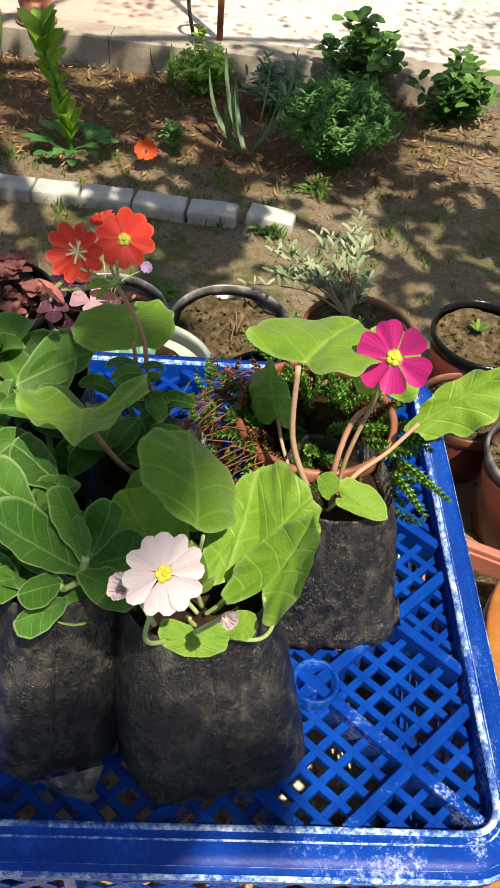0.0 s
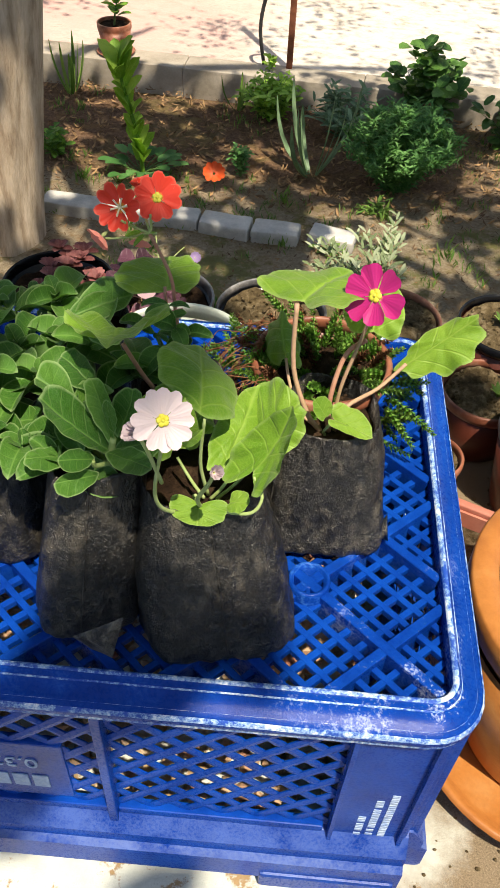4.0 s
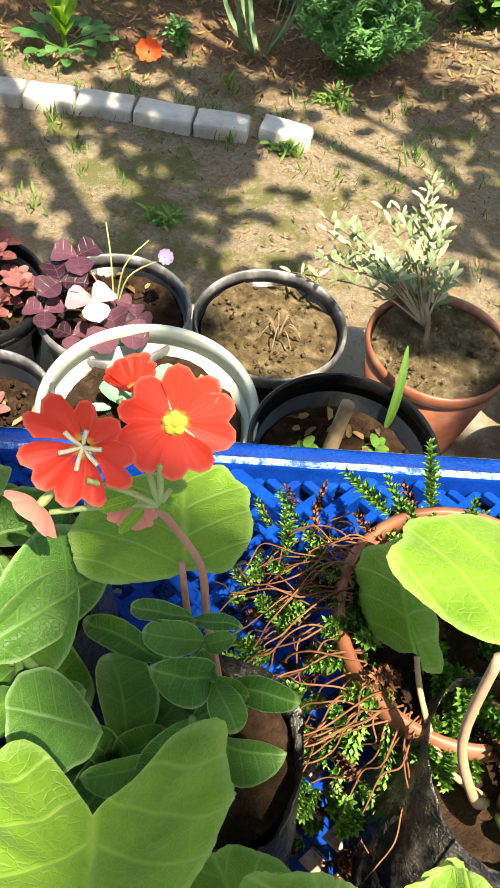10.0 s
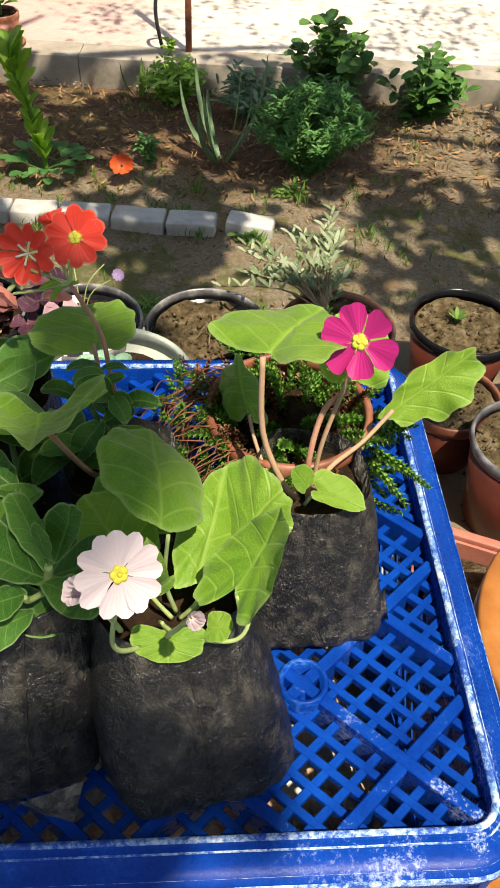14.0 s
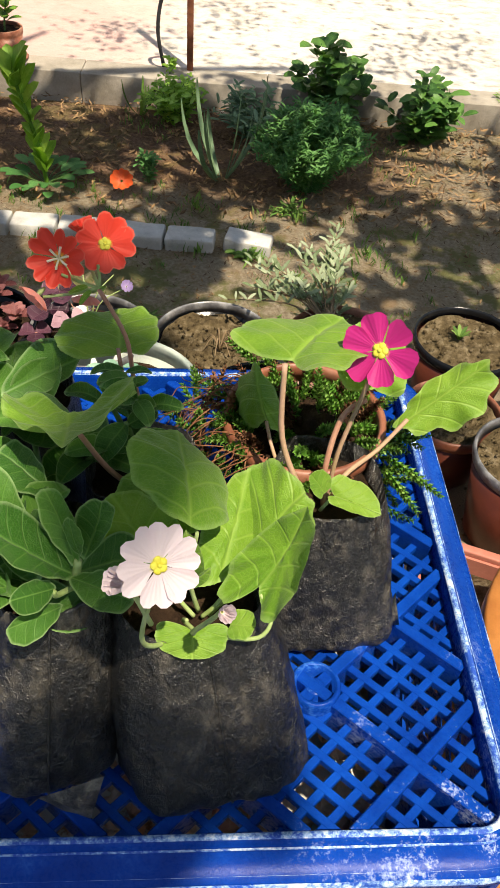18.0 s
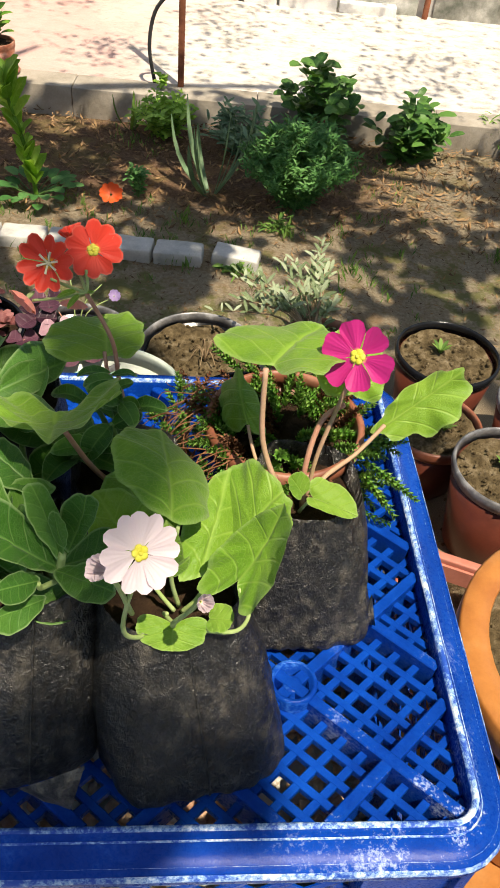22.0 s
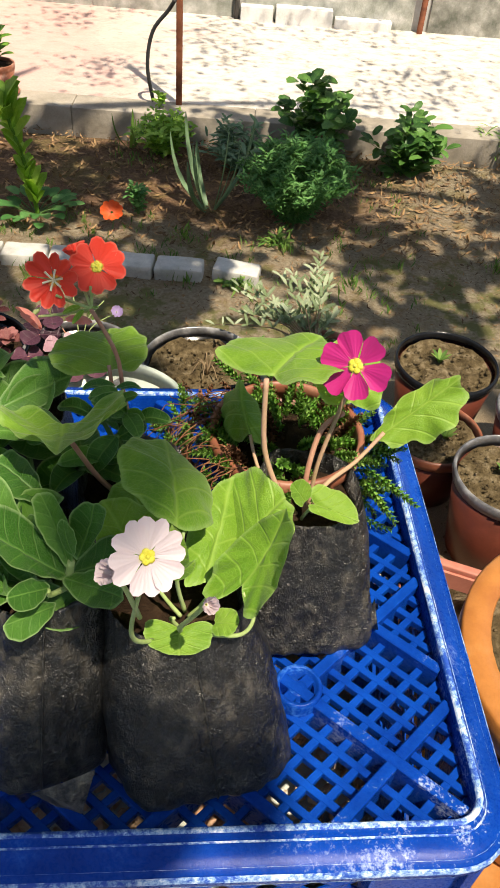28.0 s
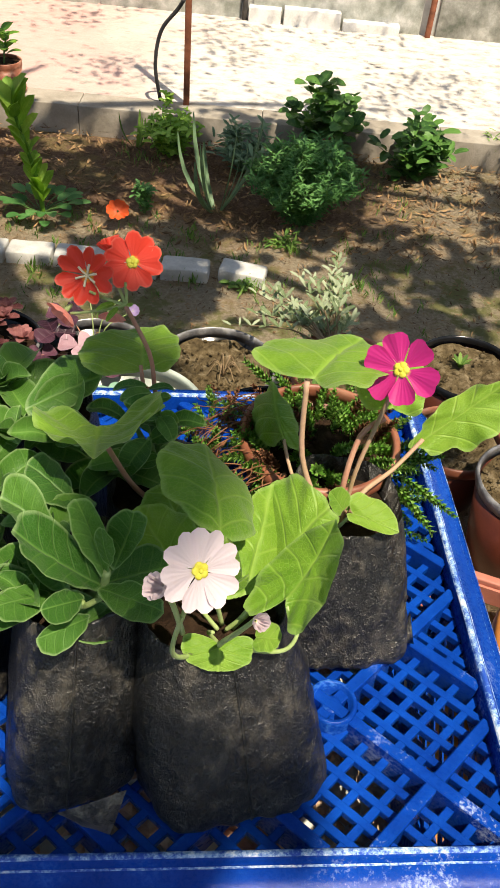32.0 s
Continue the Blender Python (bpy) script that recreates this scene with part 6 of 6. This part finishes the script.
rim_at(-0.332, 0.765, 0.682, 0.075, BLACK_POT, BLACK_POT, "black plastic pot with a pink-leaved rosette plant", DARK_SOIL, "dark soil", depth=0.02, foot=0.74, seed=6, debris=20)
rim_at(-0.278, 0.629, 0.688, 0.062, BLACK_POT, GREY_RIM, "dark plastic pot with a small red-leaved seedling", DARK_SOIL, "dark soil", depth=0.024, foot=0.72, seed=7, debris=20)
rim_at(0.262, 0.800, 0.682, 0.066, MAROON_POT, BLACK_POT, "maroon plastic pot with a black rim and dry soil", DRY_SOIL, "dry mossy soil", depth=0.012, foot=0.74, seed=8)
rim_at(0.236, 0.690, 0.660, 0.058, MAROON_POT, TERRACOTTA, "brown plastic pot of dry soil", DRY_SOIL, "dry mossy soil", depth=0.012, foot=0.74, seed=9)
rim_at(0.299, 0.592, 0.694, 0.063, MAROON_POT, GREY_RIM, "maroon plastic pot with a worn black rim", DRY_SOIL, "dry mossy soil", depth=0.012, foot=0.72, seed=10)
rim_at(0.37, 0.715, 0.684, 0.06, MAROON_POT, GREY_RIM, "maroon plastic pot with a grey rim", DRY_SOIL, "dry mossy soil", depth=0.012, foot=0.74, seed=11)
rim_at(0.171, 0.572, 0.652, 0.036, TERRACOTTA, TERRACOTTA, "small brown clay pot beside the crate", DRY_SOIL, "dry soil", depth=0.01, foot=0.72, seed=12)

# large orange pot in its saucer
big = pot("plant_pot", (0.291, 0.297, SHELF + 0.012), 0.119, 0.22, ORANGE_POT, ORANGE_POT, "large orange clay pot with a thick rolled rim", DRY_SOIL, "dry pale soil with pebbles", depth=0.035, lip=0.022, band=0.04, foot=0.66, group="", seed=13)
saucer = thing("saucer", (0.291, 0.297, SHELF), "orange clay saucer under a large pot", "saucer")
bm = bmesh.new()
lathe(bm, [(0.001, 0.0), (0.112, 0.0), (0.128, 0.026), (0.131, 0.029), (0.122, 0.029), (0.108, 0.0115), (0.001, 0.0115)], 56)
part("saucer_dish", bm, ORANGE_POT, saucer)

# salmon window planter behind the large pot
planter = thing("planter", (0.255, 0.452, SHELF), "salmon-pink rectangular plastic planter", "planter")
planter.rotation_euler = (0, 0, radians(-18))
bm = bmesh.new()
for x0, y0, x1, y1 in ((-0.075, -0.05, 0.16, -0.045), (-0.075, 0.045, 0.16, 0.05), (-0.075, -0.045, -0.07, 0.045), (0.155, -0.045, 0.16, 0.045)):
    box(bm, x0, y0, 0.004, x1, y1, 0.055)
box(bm, -0.074, -0.049, 0, 0.159, 0.049, 0.004)
part("planter_box", bm, SALMON_PLANTER, planter, smooth=False)
bm = bmesh.new()
for x0, y0, x1, y1 in ((-0.083, -0.058, 0.168, -0.048), (-0.083, 0.048, 0.168, 0.058), (-0.083, -0.048, -0.073, 0.048), (0.158, -0.048, 0.168, 0.048)):
    box(bm, x0, y0, 0.053, x1, y1, 0.062, bevel=0.002)
part("planter_rim", bm, SALMON_PLANTER, planter)
bm = bmesh.new()
box(bm, -0.069, -0.044, 0.005, 0.154, 0.044, 0.034)
part("soil", bm, DRY_SOIL, planter, "dry soil")

# purple oxalis
ox = thing("oxalis", (-0.197, 0.776, 0.652), "purple oxalis with triangular leaves and lilac flowers", "plant")
for k, (x, y, z, s, lit) in enumerate([(-0.045, -0.01, 0.05, 0.026, 0), (-0.012, -0.03, 0.05, 0.024, 1), (0.012, -0.045, 0.03, 0.03, 0), (-0.035, 0.015, 0.06, 0.024, 0), (0.002, 0.0, 0.025, 0.016, 0), (-0.055, -0.035, 0.035, 0.02, 0), (0.024, -0.015, 0.022, 0.016, 0), (-0.028, -0.045, 0.02, 0.018, 0)]):
    bm = bmesh.new()
    tube(bm, [(0.0, 0, -0.004), (x * 0.5, y * 0.5, z * 0.7), (x, y, z)], 0.0009, 0.0007, 5)
    part("stalk", bm, RED_STEM, ox)
    for h in range(3):
        a = 2.09 * h + k
        bm = bmesh.new()
        p = Vector((x, y, z))
        oval_leaf(bm, p, p + Vector((math.cos(a) * s, math.sin(a) * s, 0.002 - 0.004 * (k % 2))), (0.1, -0.3, 1), 1.05, 0.05, 0.25, 6, blunt=1.7)
        part("leaflet", bm, LIT_OXALIS if lit else OXALIS, ox)
for k, (x, y, z) in enumerate([(0.045, 0.01, 0.075), (0.03, 0.02, 0.085), (-0.01, 0.03, 0.09)]):
    bm = bmesh.new()
    tube(bm, [(0.0, 0, 0), (x * 0.3, y * 0.4, z * 0.7), (x, y, z)], 0.0009, 0.0007, 5)
    part("flower_stem", bm, PALE_STEM, ox)
flower(ox, "flower", (0.046, 0.01, 0.077), (0.3, -0.5, 0.6), (0, 0, 1), 0.0075, 5, LILAC, seed=3, cup=0.5, eye=False)

# wilted shoots and seedlings
wilt = thing("wilted_plant", (-0.04, 0.79, 0.641), "wilted straw-coloured seedling on dry soil", "plant")
for k in range(9):
    a = k * 0.9
    bm = bmesh.new()
    tube(bm, [(0, 0, 0), (0.01 * math.cos(a), 0.01 * math.sin(a), 0.02 + 0.003 * (k % 3)), (0.022 * math.cos(a), 0.022 * math.sin(a), 0.006)], 0.0011, 0.0006, 5)
    part("stem", bm, TWIG, wilt)
stick = thing("stick", (0.012, 0.635, 0.664), "cut dry stick pushed into the soil", "stick")
bm = bmesh.new()
tube(bm, [(-0.004, -0.008, -0.006), (0, 0, 0.03), (0.004, 0.006, 0.072)], 0.0066, 0.0058, 10)
part("wood", bm, TWIG, stick)
for k, (x, y) in enumerate([(0.04, -0.02), (0.055, 0.0), (-0.03, 0.01), (0.03, 0.02), (-0.04, -0.02)]):
    sd = thing("seedling", (0.021 + x, 0.628 + y, 0.664), "small green seedling in a black pot", "plant", "seedlings")
    for h in range(6):
        a = h * 1.05 + k
        bm = bmesh.new()
        oval_leaf(bm, (0, 0, 0.003 + 0.002 * h), (0.011 * math.cos(a), 0.011 * math.sin(a), 0.008 + 0.002 * h), (0, 0, 1), 0.65, seed=h)
        part("leaf", bm, FRESH_GREEN, sd)
blade_ = thing("grass_blade", (0.062, 0.68, 0.668), "single long green grass blade in a black pot", "plant")
bm = bmesh.new()
oval_leaf(bm, (0, 0, -0.004), (0.004, 0.03, 0.066), (0, -1, 0.3), 0.11, 0.25, 0.2, 10, blunt=0.8)
part("blade", bm, GRASS, blade_)

# succulent in the pale pot
succ = thing("succulent", (-0.15, 0.665, 0.664), "grey-green succulent rosette with pale leaf edges", "plant")
for k in range(16):
    a, t = k * 2.4, k / 16
    l = 0.048 * (1 - 0.55 * t)
    d = Vector((math.cos(a), math.sin(a), 0.25 + 1.1 * t)).normalized() * l
    bm = bmesh.new()
    oval_leaf(bm, (0, 0, 0.004 + 0.012 * t), Vector((0, 0, 0.004 + 0.012 * t)) + d, (0, 0, 1), 0.6, -0.1, 0.25, 7, blunt=1.25)
    part("leaf", bm, SUCCULENT, succ)
for k, (x, y) in enumerate([(0.05, -0.035), (0.06, -0.01), (-0.05, -0.02)]):
    bm = bmesh.new()
    oval_leaf(bm, (x * 0.5, y * 0.5, 0.008), (x, y, 0.012), (0, 0, 1), 0.35, 0.1, 0.2, 6)
    part("leaf", bm, SUCCULENT, succ)

# silvery shrub
shrub = thing("silvery_shrub", (0.088, 0.768, 0.692), "silvery-green shrub with narrow leaves leaning back from its pot", "plant")
rr = random.Random(31)
ENDS = [(-0.005 + 0.006 * k, 0.15 + 0.024 * k, 0.0 + 0.003 * (k % 3)) for k in range(5)]
ENDS += [(rr.uniform(-0.125, 0.03), rr.uniform(0.07, 0.155), rr.uniform(-0.045, 0.034)) for _ in range(24)]
bm = bmesh.new()
tube(bm, [(0.006, -0.004, -0.006), (0.002, 0.002, 0.02), (-0.004, 0.012, 0.032)], 0.0026, 0.0018, 7)
part("trunk", bm, TWIG, shrub, "bare brown stem")
for k, end in enumerate(ENDS):
    end = Vector(end)
    bm = bmesh.new()
    line = tube(bm, [(0.0, 0.004, 0.012), (end.x * 0.4, end.y * 0.45, 0.022 + end.z * 0.3), end], 0.0013, 0.0007, 5)
    part("twig", bm, TWIG, shrub)
    bm = bmesh.new()
    first = len(line) // 2
    for j in range(13):
        p = Vector(line[first + j * (len(line) - 1 - first) // 12])
        b = j * 2.4
        l = rr.uniform(0.011, 0.021)
        d = Vector((math.cos(b) * 0.75 + end.x * 2, math.sin(b) * 0.75 + end.y, rr.uniform(0.25, 1.1))).normalized()
        oval_leaf(bm, p, p + d * l, (-d.x, -d.y - 0.4, 0.5), 0.27, 0.1, 0.2, 4, blunt=1.1, across=2)
    part("leaves", bm, SILVER_LEAF, shrub)

# pink rosette plant
rosy = thing("pink_rosette_plant", (-0.315, 0.762, 0.662), "clump of dusty pink leaf rosettes in a black pot", "plant")
for k in range(15):
    a, d = k * 2.4, 0.011 * math.sqrt(k)
    c = Vector((d * math.cos(a), d * math.sin(a), 0.012 + 0.035 * rr.random()))
    bm = bmesh.new()
    for h in range(9):
        b = h * 2.4
        t = h / 9
        oval_leaf(bm, c, c + Vector((math.cos(b), math.sin(b), 0.2 + 1.2 * t)).normalized() * 0.019 * (1.1 - 0.5 * t), (0, 0, 1), 0.6, 0.1, 0.2, 5, blunt=1.2)
    part("rosette", bm, PINK_LEAF, rosy)
sprout = thing("red_seedling", (-0.275, 0.635, 0.664), "tiny red-leaved seedling in a dark pot", "plant")
for h in range(6):
    a = h * 1.05
    bm = bmesh.new()
    oval_leaf(bm, (0, 0, 0.004), (0.02 * math.cos(a), 0.02 * math.sin(a), 0.014), (0, 0, 1), 0.5, seed=h)
    part("leaf", bm, PINK_LEAF, sprout)
for k, (x, y, z) in enumerate([(0.255, 0.81, 0.672), (0.25, 0.69, 0.65), (0.295, 0.6, 0.684)]):
    sd = thing("weed", (x, y, z), "small green weed sprouting in a pot", "plant", "weeds in pots")
    for h in range(8):
        a = h * 0.8 + k
        bm = bmesh.new()
        oval_leaf(bm, (0, 0, -0.002), (0.012 * math.cos(a), 0.012 * math.sin(a), 0.014), (0, 0, 1), 0.3, seed=h, n=4, across=2)
        part("leaf", bm, GRASS, sd)

# stones lying under the crate, and grit on the ledge
rr = random.Random(17)
bm = bmesh.new()
for k in range(760):
    x, y = rr.uniform(-0.34, 0.15), rr.uniform(0.16, 0.5)
    s = rr.uniform(0.006, 0.014)
    bmesh.ops.create_icosphere(bm, subdivisions=1, radius=s, matrix=Matrix.LocRotScale((x, y, SHELF + s * 0.45 + 0.11 * max(0.0, 0.1 + noise.noise((x * 9, y * 9, 4))) * rr.random()), Euler((rr.random() * 3, rr.random() * 3, rr.random() * 3)), (1, rr.uniform(0.6, 1), rr.uniform(0.5, 0.8))))
tagged(part("pebbles", bm, PEBBLE, smooth=False), "pale and brick-coloured stones under the crate", "pebbles", kind="stuff")
bm = bmesh.new()
for k in range(900):
    x, y = rr.uniform(0.1, 0.5), rr.uniform(-0.1, 0.7)
    s = rr.uniform(0.0008, 0.0028)
    bmesh.ops.create_icosphere(bm, subdivisions=1, radius=s, matrix=Matrix.LocRotScale((x, y, SHELF + s * 0.4), Euler((rr.random() * 3, rr.random() * 3, 0)), (1, rr.uniform(0.6, 1), 0.7)))
tagged(part("grit", bm, DRY_SOIL, smooth=False), "sand and grit drifted on the ledge", "grit", kind="stuff")


# ---- garden plants ----
def clump(name, place, label, mat, n, r, h, leaf, width, seed, upright=0.6, stems=True, shape=1.0, fine=False):
    """A bush of many leaves on branching stems; the leaves of one branch form a part."""
    ob = thing(name, place, label, "plant" if name != "bush" else "bush")
    rr = random.Random(seed)
    for k in range(n):
        a = rr.uniform(0, 6.28)
        lean = math.sqrt(rr.random()) * r
        end = Vector((lean * math.cos(a), lean * math.sin(a), h * (1 - 0.45 * (lean / r) ** 2 * shape) * rr.uniform(0.75, 1.05)))
        bm = bmesh.new()
        line = tube(bm, [(end.x * 0.1, end.y * 0.1, -0.01), (end.x * 0.5, end.y * 0.5, end.z * 0.6), end], 0.004, 0.0015, 5)
        if stems:
            part("stem", bm, GREEN_STEM, ob)
        else:
            bm.free()
        bm = bmesh.new()
        count = 95 if fine else 22
        for j in range(count):
            p = Vector(line[rr.randrange(len(line) // 4, len(line))]) + Vector((rr.gauss(0, leaf * 0.35), rr.gauss(0, leaf * 0.35), rr.gauss(0, leaf * 0.25)))
            b = rr.uniform(0, 6.28)
            d = Vector((math.cos(b), math.sin(b), rr.uniform(-0.2, 1) * upright * 1.4)).normalized() * leaf * rr.uniform(0.6, 1.25)
            oval_leaf(bm, p, p + d, (rr.uniform(-0.3, 0.3), -0.3, 1), width, 0.15, 0.15, 2 if fine else 4, blunt=0.95, across=2)
        part("foliage", bm, mat, ob)
    return ob


def blades(name, place, label, mat, n, h, w, spread, seed, category="plant"):
    """A tuft of long arching blades."""
    ob = thing(name, place, label, category)
    rr = random.Random(seed)
    for k in range(n):
        a = rr.uniform(0, 6.28)
        l = h * rr.uniform(0.6, 1.1)
        s = spread * rr.uniform(0.2, 1.0)
        bm = bmesh.new()
        base = Vector((0.02 * math.cos(a), 0.02 * math.sin(a), -0.01))
        oval_leaf(bm, base, base + Vector((s * math.cos(a), s * math.sin(a), l)), (-math.cos(a), -math.sin(a), 0.2), w / l, -0.35 * s / max(0.05, l), 0.15, 9, blunt=0.7, across=2)
        part("blade", bm, mat, ob)
    return ob


clump("bush", (0.225, 3.76, GROUND), "dense feathery dark-green bush in the bed", DARK_HERB, 130, 0.28, 0.42, 0.042, 0.26, 1, 0.9, fine=True, shape=0.9)
blades("iris", (-0.2, 3.8, GROUND), "grey-green iris leaves fanning from the soil", IRIS_GREEN, 12, 0.42, 0.028, 0.32, 2)
blades("iris", (-1.67, 4.45, GROUND), "clump of green iris leaves by the border wall", GRASS, 11, 0.3, 0.022, 0.12, 3)
blades("iris", (-0.7, 4.5, GROUND), "thin grassy iris leaves by the border wall", GRASS, 9, 0.22, 0.018, 0.13, 4)
clump("shrub", (-0.5, 4.42, GROUND), "low bright green shrub by the border wall", TALL_GREEN, 30, 0.17, 0.24, 0.05, 0.45, 5)
clump("dark_shrub", (-0.08, 4.3, GROUND), "dark grey-green leafy clump in the bed", IRIS_GREEN, 16, 0.17, 0.26, 0.07, 0.25, 6)
clump("broadleaf_plant", (0.36, 4.6, GROUND), "broad dark-green leaves on the border wall", DEEP_GREEN, 18, 0.19, 0.42, 0.08, 0.75, 7)
clump("broadleaf_bush", (0.85, 4.42, GROUND), "leafy green bush in front of the border wall", DEEP_GREEN, 20, 0.22, 0.3, 0.085, 0.5, 8)
clump("seedling_shrub", (-0.55, 3.72, GROUND), "small dark green herb in the bed", DARK_HERB, 7, 0.06, 0.17, 0.035, 0.4, 9)
clump("seedling_shrub", (-1.5, 3.72, GROUND), "small light green herb in the bed", FRESH_GREEN, 6, 0.08, 0.15, 0.045, 0.5, 10)
clump("pale_shrub", (1.45, 4.7, GROUND), "pale grass-like clump beside the border wall", GRASS, 12, 0.14, 0.2, 0.07, 0.15, 14)

pot("small_clay_pot", (0.355, 4.59, -0.62), 0.06, 0.085, TERRACOTTA, TERRACOTTA, "small terracotta pot under the broad-leaved plant", DARK_SOIL, "dark soil", 0.015, 0.006, 0.02, 0.7, group="")
clump("sprig", (-0.56, 4.72, -0.558), "yellow-green sprig beside the rusty stake", TALL_GREEN, 2, 0.03, 0.09, 0.035, 0.6, 31)

# tall flower spike with a leafy foot
spike = thing("tall_plant", (-1.06, 3.62, GROUND), "tall leafy green stem with low round leaves", "plant")
bm = bmesh.new()
line = tube(bm, [(0.03, 0, 0), (0.01, 0, 0.2), (-0.05, 0.02, 0.42), (-0.07, 0.02, 0.52)], 0.012, 0.006)
part("stem", bm, FRESH_GREEN, spike)
rr = random.Random(3)
for k in range(34):
    p = Vector(line[2 + k % (len(line) - 2)])
    a = k * 2.4
    bm = bmesh.new()
    s = rr.uniform(0.7, 1.25) * (1.25 if p.z > 0.36 else 1.0)
    oval_leaf(bm, p, p + Vector((math.cos(a) * 0.06, math.sin(a) * 0.06, 0.06 + 0.05 * rr.random())) * s, (-math.cos(a), -math.sin(a) - 0.9, 0.8), 0.5, seed=k, n=4, across=2)
    part("leaf", bm, TALL_GREEN, spike)
for k in range(26):
    a, d = k * 2.4, 0.05 + 0.02 * math.sqrt(k)
    bm = bmesh.new()
    p = Vector((0.04 + d * math.cos(a), d * math.sin(a), 0.03 + 0.05 * rr.random()))
    oval_leaf(bm, p, p + Vector((math.cos(a) * 0.08, math.sin(a) * 0.08, 0.02)), (0, 0, 1), 0.65, seed=k, n=5)
    part("low_leaf", bm, DARK_HERB, spike)
    bm = bmesh.new()
    tube(bm, [(0.03, 0, 0), p * 0.6, p], 0.003, 0.002, 5)
    part("stalk", bm, GREEN_STEM, spike)

poppy = thing("poppy", (-0.65, 3.53, GROUND), "single orange-red poppy on a short stem", "flower")
bm = bmesh.new()
tube(bm, [(0, 0, 0), (0.005, 0, 0.05), (0, 0, 0.09)], 0.003)
part("stem", bm, GREEN_STEM, poppy)
flower(poppy, "flower", (0, 0, 0.095), (0.1, -0.6, 0.8), (0, 0, 1), 0.055, 5, POPPY, seed=1, cup=0.35, eye=False)

clump("weed", (-0.03, 3.13, GROUND), "flat green weed beside the border blocks", GRASS, 4, 0.05, 0.03, 0.05, 0.35, 21, 0.3)
clump("weed", (-0.417, 2.588, GROUND), "low green weed on bare soil", GRASS, 5, 0.07, 0.04, 0.045, 0.22, 22, 0.4)
clump("weed", (0.134, 3.509, GROUND), "pale green weed in front of the bush", GRASS, 4, 0.06, 0.05, 0.045, 0.2, 23, 0.5)
# low tufts of grass, straw and fallen leaves
rr = random.Random(44)
bm = bmesh.new()
TUFTS = [(-0.95, 3.08), (-0.25, 3.12), (0.0, 3.1), (0.2, 3.45), (-0.45, 2.1), (0.1, 2.0), (0.9, 2.6), (1.0, 2.3), (1.2, 3.4), (-0.9, 2.55), (-0.3, 3.5), (0.5, 3.2), (1.5, 2.9), (-1.3, 3.5), (0.35, 1.75), (0.75, 1.9)]
while len(TUFTS) < 330:
    p = (rr.uniform(-2.2, 2.2), rr.uniform(1.2, 4.5))
    if noise.noise((p[0] * 1.1, p[1] * 1.1, 5)) > 0.02:
        TUFTS.append(p)
for k, (x, y) in enumerate(TUFTS):
    big_one = k < 16
    for j in range(34 if big_one else 12):
        a, d = rr.uniform(0, 6.28), rr.gauss(0, 0.05 if big_one else 0.035)
        p = Vector((x + d * math.cos(a), y + d * math.sin(a), GROUND + 0.0))
        l = rr.uniform(0.03, 0.075) if big_one else rr.uniform(0.02, 0.05)
        oval_leaf(bm, p, p + Vector((rr.uniform(-0.6, 0.6), rr.uniform(-0.6, 0.6), 1)).normalized() * l, (math.cos(a), math.sin(a), 0.4), 0.16, 0.1, 0.1, 2, across=2)
tagged(part("grass_tufts", bm, GRASS), "thin tufts of green grass on bare soil", "grass", kind="stuff")
verts, faces = [], []
for k in range(16000):
    x, y = rr.uniform(-2.6, 2.6), rr.uniform(1.0, 4.62)
    if rr.random() > 0.25 + 0.75 * min(1, max(0, (y - 2.0) / 1.6)):
        continue
    s = rr.uniform(0.005, 0.016) if y < 3.45 else rr.uniform(0.009, 0.03)
    m = pose(x, y, GROUND + 0.012 + 0.02 * noise.noise((x * 1.7, y * 1.7, 3)) + 0.012 * noise.noise((x * 6, y * 6, 1)), rr.gauss(0, 25), rr.gauss(0, 25), rr.uniform(0, 360))
    b = len(verts)
    for px, py, pz in ((-1, 0, 0.15), (0, -0.28, 0), (1, 0, 0.2), (0, 0.28, 0)):
        verts.append(m @ Vector((px * s, py * s, pz * s)))
    faces.append((b, b + 1, b + 2, b + 3))
me = bpy.data.meshes.new("leaf_litter")
me.from_pydata(verts, [], faces)
me.uv_layers.new()
me.materials.append(LITTER)
tagged(new("leaf_litter", me), "fallen brown leaves and straw scattered on the soil", "leaf litter", kind="stuff")
